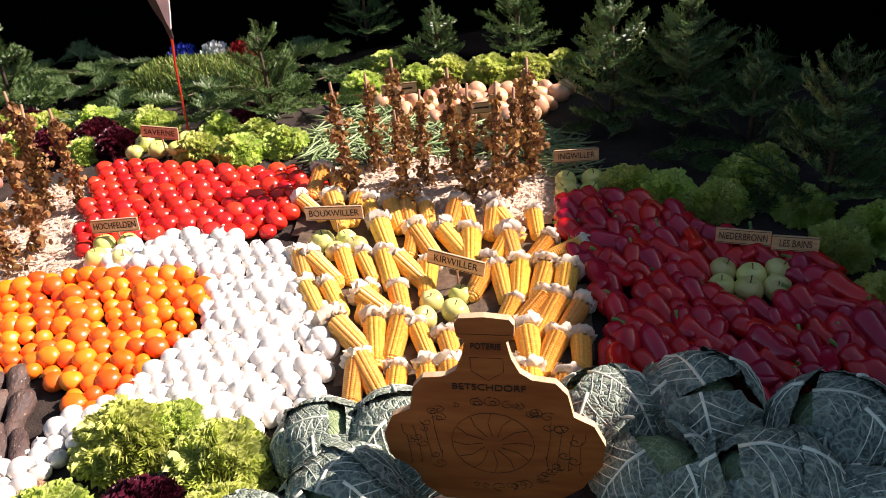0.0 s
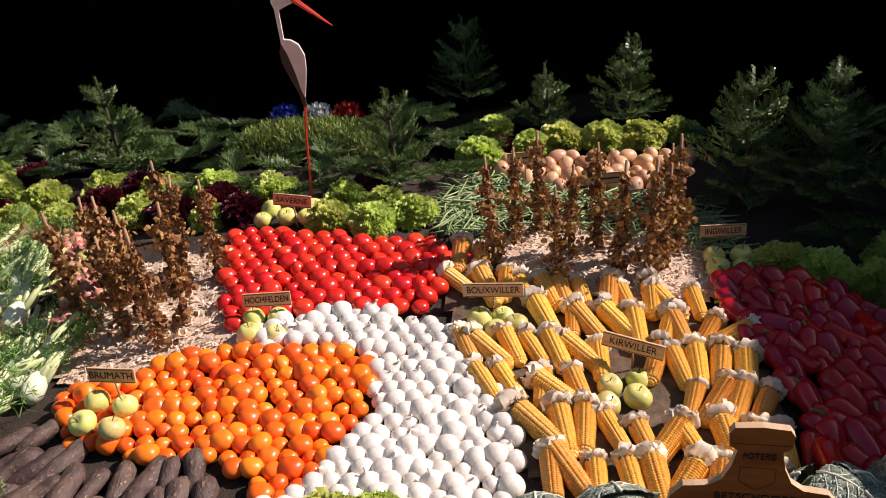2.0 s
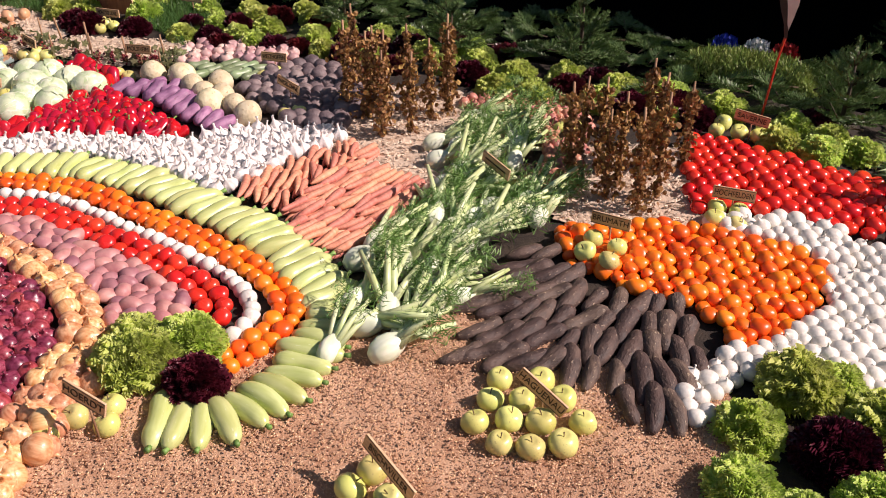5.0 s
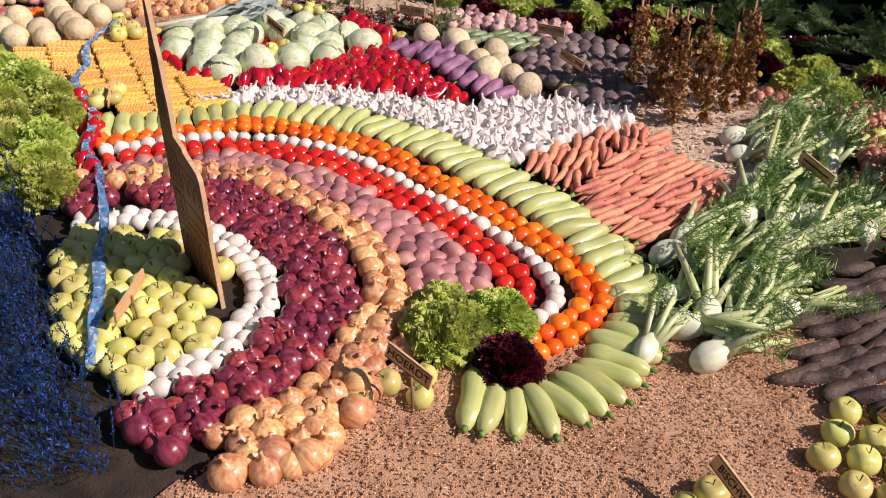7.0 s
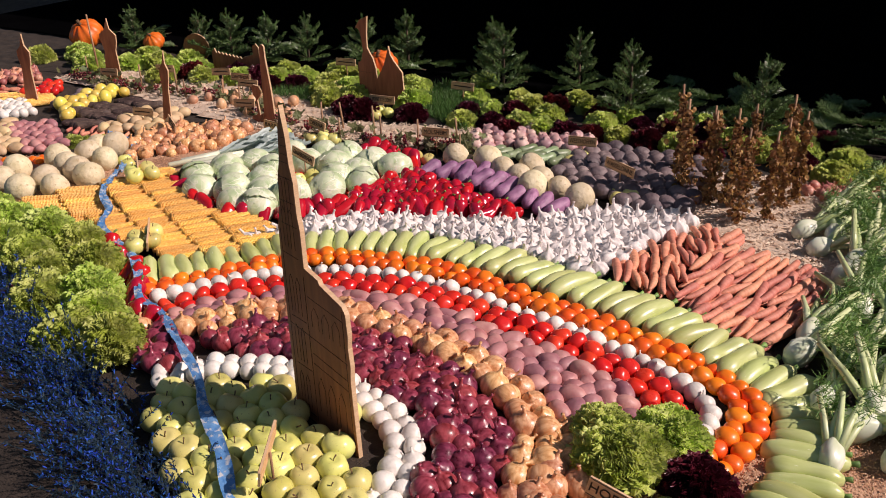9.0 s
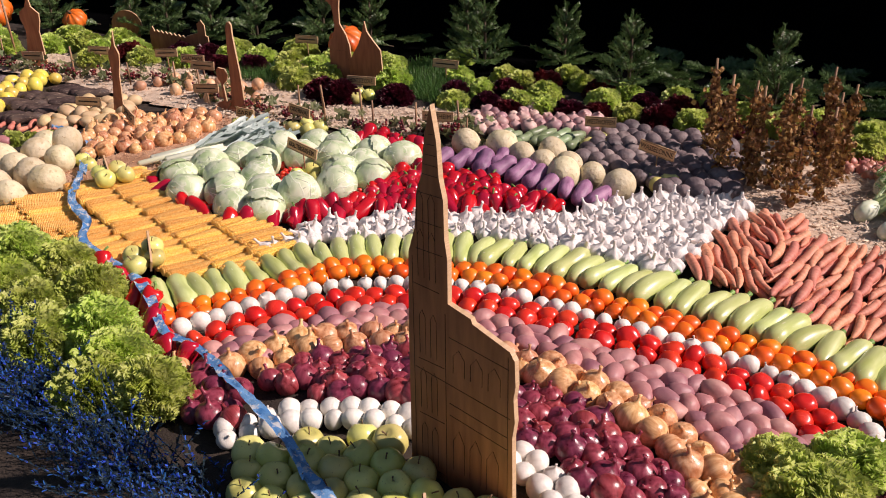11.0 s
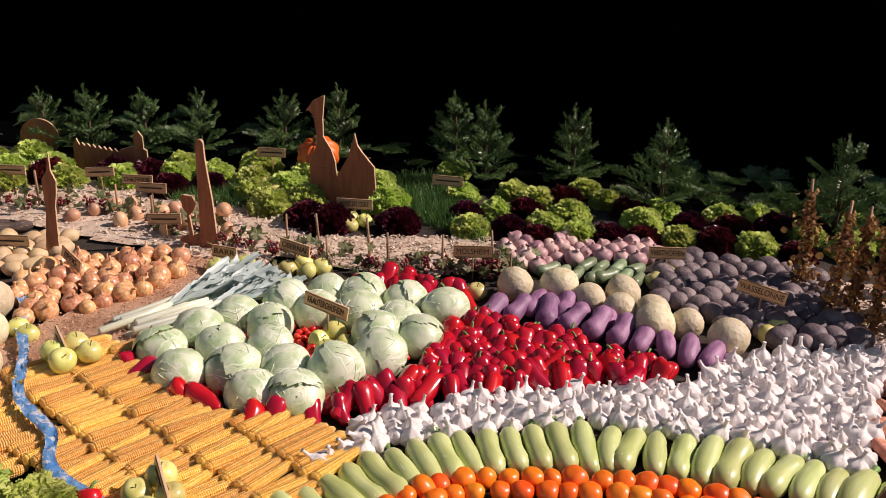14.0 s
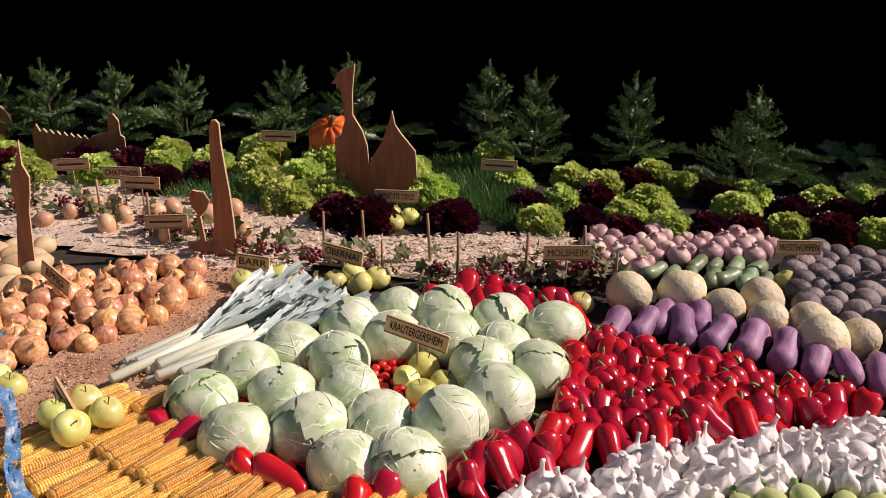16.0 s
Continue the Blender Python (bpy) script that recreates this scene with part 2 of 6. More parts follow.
    "edge": mat("sawn_plywood_edge", (0.55, 0.36, 0.2), (0.7, 0.48, 0.3), 0.7, 30, 0.2, 90, 0.05, 0, (1, 1, 14)),
    "ink": mat("burnt_lettering", (0.03, 0.015, 0.008), (0.06, 0.03, 0.015), 0.8, 30, 0.0),
    "white_paint": mat("white_paint", (0.7, 0.64, 0.6), (0.8, 0.75, 0.71), 0.5, 20, 0.1),
    "black_paint": mat("black_paint", (0.012, 0.011, 0.01), (0.03, 0.025, 0.022), 0.5, 20, 0.1),
    "red_paint": mat("red_paint", (0.5, 0.03, 0.015), (0.62, 0.05, 0.025), 0.45, 20, 0.1),
    "soil": mat("dark_soil", (0.018, 0.012, 0.009), (0.05, 0.035, 0.025), 0.95, 18, 1.0, 160, 0.0, spots=((0.13, 0.1, 0.075), 0.7)),
    "grain": mat("spread_grain", (0.38, 0.2, 0.115), (0.58, 0.36, 0.23), 0.7, 7, 1.0, 190, 0.0, spots=((0.72, 0.5, 0.35), 0.6)),
    "kernel_grain": mat("wheat_grain", (0.38, 0.19, 0.1), (0.7, 0.45, 0.28), 0.5, 10, 0.0, 60, 0.42, 0.01, island=True),
    "chip_bed": mat("wood_chip_bed", (0.5, 0.36, 0.26), (0.72, 0.58, 0.45), 0.85, 24, 1.0, 140, 0.0, spots=((0.34, 0.22, 0.14), 0.64)),
    "chip": mat("wood_chip", (0.6, 0.44, 0.32), (0.8, 0.67, 0.53), 0.8, 10, 0.0, 60, 0.25, 0.01, island=True),
    # near-black: the darkness round the display is put into this colour
    "cloth": mat("painted_dark", (0.0012, 0.0012, 0.0014), (0.0022, 0.0022, 0.0025), 0.98, 3, 0.3, 20, 0.0, spec=0.0),
    "grey_wall": mat("grey_plaster", (0.2, 0.2, 0.21), (0.28, 0.28, 0.29), 0.9, 3, 0.2, 40, 0.0),
    "foil": mat("blue_foil", (0.1, 0.3, 0.68), (0.28, 0.52, 0.84), 0.24, 30, 1.0, 50, 0.0, spots=((0.75, 0.78, 0.82), 0.54), metal=0.3),
    "heath_blue": mat("blue_dyed_heather", (0.015, 0.07, 0.42), (0.06, 0.2, 0.75), 0.45, 20, 0.0, 60, 0.5, 0.02, island=True),
    "heath_green": mat("heather_twig", (0.012, 0.03, 0.045), (0.03, 0.06, 0.09), 0.6, 20, 0.0, 60, 0.4, 0.02, island=True),
    "white_petal": mat("white_petals", (0.78, 0.76, 0.74), (0.86, 0.85, 0.83), 0.5, 20, 0.1, 60, 0.1, island=True),
    "blue_petal": mat("blue_petals", (0.012, 0.025, 0.3), (0.03, 0.06, 0.5), 0.5, 20, 0.1, 60, 0.3, island=True),
    "red_petal": mat("red_petals", (0.3, 0.008, 0.012), (0.5, 0.02, 0.02), 0.5, 20, 0.1, 60, 0.3, island=True),
    "vine": mat("vine_leaf", (0.07, 0.1, 0.03), (0.22, 0.2, 0.09), 0.55, 8, 0.3, 60, 0.4, 0.03, translucent=0.2, island=True),
    "grape": mat("red_grape", (0.1, 0.012, 0.02), (0.24, 0.03, 0.04), 0.3, 10, 0.0, 60, 0.4, 0.02, island=True),
}


def mesh(name, verts, faces, *mats, smooth=True, slots=None):
    me = bpy.data.meshes.new(name)
    me.from_pydata([tuple(v) for v in verts], [], faces)
    for m in mats:
        me.materials.append(M[m])
    if smooth:
        me.polygons.foreach_set("use_smooth", [True] * len(me.polygons))
    if slots:
        me.polygons.foreach_set("material_index", slots)
    me.update()
    return me


def merge(*pieces):
    """Joins (verts, faces) pieces."""
    V, F = [], []
    for v, f in pieces:
        k = len(V)
        V.extend(v)
        F.extend([tuple(i + k for i in q) for q in f])
    return V, F


def moved(piece, m):
    return [m @ Vector(v) for v in piece[0]], piece[1]


def lathe(prof, n=16, f=None):
    """A turned body: prof is a list of (radius, height) from the bottom up."""
    V, F, ring = [], [], []
    for r, z in prof:
        if r < 1e-6:
            ring.append([len(V)])
            V.append((0, 0, z))
        else:
            ring.append(list(range(len(V), len(V) + n)))
            V.extend((r * math.cos(2 * math.pi * k / n), r * math.sin(2 * math.pi * k / n), z) for k in range(n))
    for a, b in zip(ring, ring[1:]):
        for k in range(n):
            k2 = (k + 1) % n
            q = ([a[k % len(a)]] + ([a[k2]] if len(a) > 1 else []) + ([b[k2]] if len(b) > 1 else []) + [b[k % len(b)]])
            if len(q) > 2:
                F.append(tuple(q))
    if f:
        V = [f(*v) for v in V]
    return V, F


def sweep(pts, radii, n=8):
    """A tube along points with a radius at each, closed at its ends."""
    V, F = [], []
    P = [Vector(p) for p in pts]
    side = None
    for i, p in enumerate(P):
        d = (P[min(i + 1, len(P) - 1)] - P[max(i - 1, 0)]).normalized()
        if side is None:
            side = d.orthogonal().normalized()
        side = (side - d * side.dot(d)).normalized()
        up = d.cross(side)
        V.extend(p + radii[i] * (math.cos(2 * math.pi * k / n) * side + math.sin(2 * math.pi * k / n) * up) for k in range(n))
    for i in range(len(P) - 1):
        for k in range(n):
            k2 = (k + 1) % n
            F.append((i * n + k, i * n + k2, (i + 1) * n + k2, (i + 1) * n + k))
    F.append(tuple(range(n - 1, -1, -1)))
    F.append(tuple((len(P) - 1) * n + k for k in range(n)))
    return V, F


def box(x0, y0, z0, x1, y1, z1):
    V = [(x, y, z) for z in (z0, z1) for y in (y0, y1) for x in (x0, x1)]
    return V, [(0, 2, 3, 1), (4, 5, 7, 6), (0, 1, 5, 4), (2, 6, 7, 3), (0, 4, 6, 2), (1, 3, 7, 5)]


def lumpy(seed, amount, freq):
    def f(x, y, z):
        v = Vector((x, y, z))
        return v * (1 + amount * noise.noise(v * freq + Vector((seed * 7.3, seed * 3.1, seed))))
    return f


def part(name, me, parent, label="", m=None):
    ob = new(name, me)
    ob.parent = parent
    if m is not None:
        ob.matrix_basis = m
    if label:
        ob["label"] = label
    return ob


def thing(name, me, m, label, category, group="", kind=""):
    ob = new(name, me)
    ob.matrix_basis = m
    return tagged(ob, label, category, group, kind)


def inside(x, y, poly):
    c = False
    for (x0, y0), (x1, y1) in zip(poly, poly[1:] + poly[:1]):
        if (y0 > y) != (y1 > y) and x < (x1 - x0) * (y - y0) / (y1 - y0) + x0:
            c = not c
    return c


def packed(poly, step, jitter=0.12, row=0.866, turn=0.0):
    """Places in close rows inside a plan outline."""
    xs, ys = [p[0] for p in poly], [p[1] for p in poly]
    cx, cy = (min(xs) + max(xs)) / 2, (min(ys) + max(ys)) / 2
    R = max(max(xs) - min(xs), max(ys) - min(ys))
    c, s = math.cos(radians(turn)), math.sin(radians(turn))
    out, j = [], 0
    y = -R
    while y < R:
        x = -R + (step / 2 if j % 2 else 0)
        while x < R:
            px = cx + x * c - y * s + rng.uniform(-jitter, jitter) * step
            py = cy + x * s + y * c + rng.uniform(-jitter, jitter) * step
            if inside(px, py, poly):
                out.append((px, py))
            x += step
        y += step * row
        j += 1
    return out


def along(curve, step, offset=0.0):
    """Places at even steps on a plan curve, shifted to its left by offset: (x, y, heading)."""
    fine = []
    P = [Vector((*p, 0)) for p in curve]
    P = [2 * P[0] - P[1]] + P + [2 * P[-1] - P[-2]]
    for i in range(1, len(P) - 2):
        for k in range(24):
            t = k / 24
            fine.append(0.5 * (2 * P[i] + (P[i + 1] - P[i - 1]) * t + (2 * P[i - 1] - 5 * P[i] + 4 * P[i + 1] - P[i + 2]) * t * t
                               + (3 * P[i] - P[i - 1] - 3 * P[i + 1] + P[i + 2]) * t ** 3))
    shifted = []
    for a, b in zip(fine, fine[1:]):
        d = (b - a).normalized()
        shifted.append((a + Vector((-d.y, d.x, 0)) * offset, math.atan2(d.y, d.x)))
    out, run, last = [], step, None
    for p, h in shifted:
        if last is not None:
            run += (p - last).length
        last = p
        if run >= step:
            out.append((p.x, p.y, h))
            run -= step
    return out


def turned(x, y, z, rz=0.0, tilt=0.0, way=0.0, s=1.0):
    """A pose: turned by rz about the upright, then tipped by tilt towards the heading way, and sized (radians)."""
    q = Matrix.Rotation(way, 4, "Z") @ Matrix.Rotation(tilt, 4, "Y") @ Matrix.Rotation(rz - way, 4, "Z")
    return Matrix.Translation((x, y, z)) @ q @ Matrix.Scale(s, 4)


def sown(name, meshes, places, lift, label, category, group, tip=0.4, size=(0.9, 1.1), lay=None):
    """One object for each place, on a mesh picked from meshes. lay: heading for long things that lie down."""
    for p in places:
        s = rng.uniform(*size)
        x, y = p[0], p[1]
        if lay is None:
            m = turned(x, y, G(x, y) + lift * s, rng.uniform(0, 6.28), abs(rng.gauss(0, tip)), rng.uniform(0, 6.28), s)
        else:
            m = turned(x, y, G(x, y) + lift * s, lay(p) + rng.gauss(0, tip), 0, 0, s)
        thing(name, rng.choice(meshes), m, label, category, group)

# ---- ground, beds and walls ----


def sheet(name, poly, step, lift, material, rough=0.0, label="", category="", kind="structure"):
    """A thin ground sheet over a plan outline, following the bed."""
    xs, ys = [p[0] for p in poly], [p[1] for p in poly]
    ids, V, F = {}, [], []

    def vid(i, j):
        if (i, j) not in ids:
            x, y = min(xs) + i * step, min(ys) + j * step
            ids[i, j] = len(V)
            V.append((x, y, G(x, y) + lift + rough * noise.noise(Vector((x * 9, y * 9, 1)))))
        return ids[i, j]
    for i in range(int((max(xs) - min(xs)) / step) + 1):
        for j in range(int((max(ys) - min(ys)) / step) + 1):
            if inside(min(xs) + (i + 0.5) * step, min(ys) + (j + 0.5) * step, poly):
                F.append((vid(i, j), vid(i + 1, j), vid(i + 1, j + 1), vid(i, j + 1)))
    return tagged(new(name, mesh(name, V, F, material)), label, category, "", kind)


sheet("ground", [(-14, -5), (7, -5), (7, 9), (-14, 9)], 0.1, 0.0, "soil", 0.012, "bare dark garden soil under the display", "ground")
FRONT = [(-2.55, -0.4), (-2.5, 0.3), (-2.25, 0.6), (-2.05, 1.0), (-1.75, 1.3), (-0.85, 1.25), (-0.6, 0.8), (-0.5, 0.2), (-1.2, -0.4)]
PATHWAY = [(-6.05, 0.9), (-5.2, 1.0), (-5.1, 1.3), (-4.8, 1.5), (-4.75, 2.3), (-5.1, 2.4), (-5.25, 1.95), (-5.35, 1.6), (-5.8, 1.5), (-6.05, 1.3)]
CHIPS = {
    "hops": [(-0.42, 2.6), (-0.3, 2.8), (0.3, 2.8), (0.45, 2.5), (0.3, 2.3), (0.0, 2.36), (-0.2, 2.4)],
    "hops_two": [(-1.78, 2.1), (-1.72, 2.5), (-1.45, 2.62), (-1.2, 2.6), (-1.1, 2.1), (-1.3, 1.95), (-1.6, 1.92)],
    "hops_three": [(-2.8, 2.0), (-3.0, 2.5), (-2.9, 2.75), (-2.3, 2.9), (-2.0, 2.6), (-1.9, 2.1), (-2.0, 1.7), (-2.3, 1.85)],
    "vines": [(-4.85, 2.4), (-4.75, 2.65), (-4.1, 2.85), (-3.95, 2.6), (-4.3, 2.34)],
    "far": [(-5.2, 2.3), (-5.3, 2.8), (-4.8, 2.9), (-4.85, 2.3)],
    "far_two": [(-7.2, 2.5), (-6.9, 2.85), (-6.0, 3.0), (-5.2, 2.95), (-5.15, 2.3), (-5.7, 2.35), (-6.3, 2.45)],
}
sheet("ground_grain", FRONT, 0.03, 0.012, "grain", 0.008, "brown wheat grain spread over the soil", "grain")
sheet("ground_path", PATHWAY, 0.03, 0.012, "grain", 0.006, "brown wheat grain strewn as a path", "grain")
for poly in CHIPS.values():
    sheet("ground_chips", poly, 0.03, 0.012, "chip_bed", 0.008, "pale wood chips strewn between stakes", "wood chips")


def scatter(name, polys, count, dims, material, lift, label, category, seed):
    r = random.Random(seed)
    V, F = [], []
    for poly, k in zip(polys, count):
        xs, ys = [p[0] for p in poly], [p[1] for p in poly]
        while k:
            x, y = r.uniform(min(xs), max(xs)), r.uniform(min(ys), max(ys))
            if not inside(x, y, poly):
                continue
            k -= 1
            s = r.uniform(0.7, 1.3)
            a, b, c = (d * s for d in dims)
            q = Euler((r.gauss(0, 0.35), r.gauss(0, 0.35), r.uniform(0, 6.3))).to_matrix()
            o = Vector((x, y, G(x, y) + lift))
            base = len(V)
            V.extend(o + q @ Vector(v) for v in ((a, 0, 0), (0, b, 0), (-a, 0, 0), (0, -b, 0), (0, 0, c), (0, 0, -c)))
            F.extend(tuple(base + i for i in t) for t in ((0, 1, 4), (1, 2, 4), (2, 3, 4), (3, 0, 4), (1, 0, 5), (2, 1, 5), (3, 2, 5), (0, 3, 5)))
    return tagged(new(name, mesh(name, V, F, material, smooth=False)), label, category, "", "stuff")


scatter("wheat_grain", [FRONT, PATHWAY], [34000, 4000], (0.0046, 0.0024, 0.0021), "kernel_grain", 0.02, "loose brown wheat grains", "grain", 3)
scatter("wood_chips", list(CHIPS.values()), [1500, 1500, 3000, 1100, 500, 1400], (0.012, 0.004, 0.0015), "chip", 0.02, "loose pale wood chips", "wood chips", 4)


def wall(name, x0, y0, z0, x1, y1, z1, material, label):
    return tagged(new(name, mesh(name, *box(x0, y0, z0, x1, y1, z1), material, smooth=False)), label, "wall", "", "structure")


# black sheet over the sunlit soil, painting the ground behind dark
sheet("ground_cloth", [(-9.6, 3.4), (2.05, 3.4), (2.05, 5.6), (-9.6, 5.6)], 0.2, 0.02, "cloth", 0.006, "black sheet that darkens the ground behind the greenery", "cloth")
# stands in for the unlit depth behind the display, darkness in its colour
wall("wall_north", -10.8, 5.6, -0.2, 4.0, 5.75, 4.2, "cloth", "black panel standing in for the dark behind the display")
# added sun blocker; its height sets where the shade over the peppers ends
wall("wall_east", 2.05, -1.0, -0.2, 2.17, 5.6, 1.47, "cloth", "added black partition that casts the shade over the peppers")
wall("wall_west", -15.0, 4.6, -0.2, -10.8, 4.75, 4.2, "grey_wall", "plain grey plaster wall")

# ---- shapes of the produce ----


def round_fruit(seed, r, flat, dimple, lobes=0, n=18):
    prof = [(0, -r * flat)]
    for k in range(1, 10):
        a = math.pi * k / 10
        prof.append((r * math.sin(a), -r * flat * math.cos(a)))
    prof.append((0, r * flat))
    prof = [(q, z - dimple * r * math.exp(-(q / (0.28 * r)) ** 2) * (1 if z > 0 else -0.4)) for q, z in prof]
    lump = lumpy(seed, 0.1, 0.8 / r)

    def f(x, y, z):
        a = math.atan2(y, x)
        k = 1 + (0.035 * math.cos(lobes * a) * (0.5 + z / (2 * r)) if lobes else 0)
        return lump(x * k, y * k, z)
    return lathe(prof, n, f)


def bulb(seed, r, tall, tip, neck=0.12, n=16, lobes=0):
    prof = [(0, -0.86 * r), (0.3 * r, -0.88 * r)]
    for k in range(1, 9):
        a = math.pi * (0.14 + 0.74 * k / 9)
        prof.append((r * math.sin(a), -r * math.cos(a) * (tall if a > 1.57 else 0.95)))
    z = prof[-1][1]
    prof += [(0.22 * r, z + 0.14 * r), (neck * r, z + 0.3 * r), (neck * 0.8 * r, z + (0.3 + 0.6 * tip) * r), (neck * 1.2 * r, z + (0.3 + tip) * r), (0, z + (0.28 + tip) * r)]
    lump = lumpy(seed, 0.07, 0.6 / r)
    lean = Vector((math.cos(seed * 2.1), math.sin(seed * 2.1), 0)) * 0.35

    def f(x, y, z):
        a = math.atan2(y, x)
        k = 1 + (0.07 * abs(math.cos(lobes * a / 2)) - 0.04 if lobes and z < 0.9 * r else 0)
        v = lump(x * k, y * k, z)
        if z > r:
            v = v + lean * (z - r) * 0.9
        return v
    return lathe(prof, n, f)


def long_fruit(seed, length, r, taper=0.8, bend=0.1, n=12, ends=(0.5, 0.6), rings=11, lump=0.06):
    """A long body lying along x; r at the thick end at -x, taper at the other."""
    pts, radii = [], []
    for k in range(rings):
        t = k / (rings - 1)
        x = (t - 0.5) * length
        pts.append((x, bend * length * (4 * (t - 0.5) ** 2 - 0.5), 0.02 * length * math.sin(seed + 5 * t)))
        q = r * (1 + (taper - 1) * t) * (1 + lump * math.sin(3.1 * seed + 9 * t))
        e = min(t / 0.14 * (1 - ends[0]) + ends[0] if t < 0.14 else 1, (1 - t) / 0.16 * (1 - ends[1]) + ends[1] if t > 0.84 else 1)
        radii.append(q * e)
    pts = [(pts[0][0] - 0.25 * r * ends[0], *pts[0][1:])] + pts + [(pts[-1][0] + 0.25 * r * ends[1], *pts[-1][1:])]
    radii = [radii[0] * 0.45] + radii + [radii[-1] * 0.45]
    return sweep(pts, radii, n)


def variants(name, make, count, *mats):
    return [mesh(name, *make(k + 1), *mats) for k in range(count)]


TOMATO = variants("tomato", lambda k: round_fruit(k, 0.034, 0.8, 0.12, 5), 4, "tomato")
ORANGE = variants("orange_tomato", lambda k: round_fruit(k, 0.031, 0.84, 0.1, 5), 4, "orange")
CHERRY = variants("cherry_tomato", lambda k: round_fruit(k, 0.012, 0.95, 0.1, 0, 10), 2, "tomato")
WHITE = variants("white_onion", lambda k: bulb(k, 0.028, 0.84, 0.3, 0.1) if k == 3 else round_fruit(k, 0.03, 0.9, 0.01), 5, "white_onion")
ONION = variants("onion", lambda k: bulb(k, 0.042, 0.88, 0.34, 0.12), 6, "onion")
RED_ONION = variants("red_onion", lambda k: bulb(k, 0.036, 0.86, 0.34, 0.13), 6, "red_onion")
SHALLOT = variants("shallot", lambda k: bulb(k, 0.024, 1.0, 0.4, 0.14, 12), 4, "shallot")


def garlic_piece(seed, r=0.031):
    """A bulb of cloves that draw up into a dry neck with a ragged end."""
    prof = [(0, -0.78 * r), (0.35 * r, -0.8 * r), (0.75 * r, -0.62 * r), (0.97 * r, -0.28 * r), (r, 0.02 * r), (0.93 * r, 0.34 * r), (0.66 * r, 0.66 * r), (0.34 * r, 0.84 * r),
            (0.19 * r, 1.02 * r), (0.14 * r, 1.25 * r), (0.13 * r, 1.5 * r), (0.18 * r, 1.64 * r), (0, 1.58 * r)]
    lean = Vector((math.cos(seed * 2.4), math.sin(seed * 2.4), 0))
    cloves, lump = 6 + seed % 3, lumpy(seed, 0.14, 0.5 / r)

    def f(x, y, z):
        a = math.atan2(y, x)
        k = 1 + (0.32 * abs(math.sin(cloves * a / 2 + seed)) - 0.2) * max(0, 1 - (z / (1.2 * r)) ** 2)
        v = lump(x * k, y * k, z)
        return v + lean * max(0, z - 0.6 * r) * 0.3
    return lathe(prof, 24, f)


GARLIC = variants("garlic", garlic_piece, 6, "garlic")
BEET = variants("beet", lambda k: round_fruit(k, 0.043, 0.86, 0.05), 4, "beet")
TURNIP = variants("turnip", lambda k: bulb(k, 0.036, 0.75, 0.06, 0.2), 4, "turnip")
MELON = variants("melon", lambda k: round_fruit(k, 0.078, 0.97, 0.0, 0, 22), 4, "melon")
SQUASH = variants("squash", lambda k: round_fruit(k, 0.045, 1.25, 0.03, 0, 16), 4, "squash")
LEMON = variants("yellow_squash", lambda k: round_fruit(k, 0.045, 1.15, 0.03, 0, 14), 3, "yellow_squash")


def potato(seed, r, stretch):
    lump = lumpy(seed, 0.28, 0.55 / r)
    V, F = round_fruit(seed, r, 0.85, 0, 0, 14)
    return [lump(v[0] * stretch, v[1], v[2]) for v in V], F


POTATO = variants("potato", lambda k: potato(k, 0.03, 1.35), 5, "potato")
PALE_POTATO = variants("yellow_potato", lambda k: potato(k, 0.036, 1.3), 4, "pale_potato")
PURPLE = variants("purple_potato", lambda k: long_fruit(k, 0.15, 0.036, 0.92, 0.04, 14, (0.45, 0.45), 11, 0.07), 4, "purple")
ZUCCHINI = variants("zucchini", lambda k: long_fruit(k, 0.195, 0.0312, 1.12, 0.02 + 0.012 * (k % 3), 14, (0.42, 0.6)), 5, "zucchini")
GREEN_ZUCCHINI = variants("green_zucchini", lambda k: long_fruit(k, 0.12, 0.024, 0.95, 0.05, 10, (0.5, 0.5)), 3, "green_zucchini")
CARROT = variants("carrot", lambda k: long_fruit(k, 0.145, 0.0185, 0.6, 0.05 * (-1) ** k, 10, (0.7, 0.4), 12, 0.1), 5, "carrot")
ROOT = variants("dark_root", lambda k: long_fruit(k, 0.17, 0.031, 0.74, 0.06 * (-1) ** k, 14, (0.55, 0.55), 16, 0.1), 5, "dark_root")
ZUC_STEM = mesh("zucchini_stem", *sweep([(-0.09, 0, 0), (-0.105, 0.001, 0.002), (-0.118, 0.004, 0.006)], [0.009, 0.007, 0.009], 6), "green_stem")


def bell(seed):
    prof = [(0, -0.05), (0.012, -0.052), (0.024, -0.044), (0.029, -0.025), (0.032, 0.0), (0.036, 0.022), (0.035, 0.036), (0.026, 0.045), (0.014, 0.044), (0, 0.036)]
    lump = lumpy(seed, 0.25, 16)

    def f(x, y, z):
        a = math.atan2(y, x)
        k = 1 + 0.13 * abs(math.cos(1.5 * a + seed)) - 0.06
        v = lump(x * k, y * k, z)
        return Vector((v.x * 0.92 + 0.3 * math.sin(seed) * (z - 0.04) ** 2 / 0.05, v.y * 0.92, v.z * 1.34))
    return lathe(prof, 18, f)


BELL = variants("bell_pepper", bell, 6, "pepper")
LONG_PEPPER = [mesh("long_pepper", [Vector((v[0] * 0.95, v[1] * 0.95, v[2] * 0.92)) for v in V], F, "long_pepper") for V, F in (bell(k) for k in range(11, 17))]
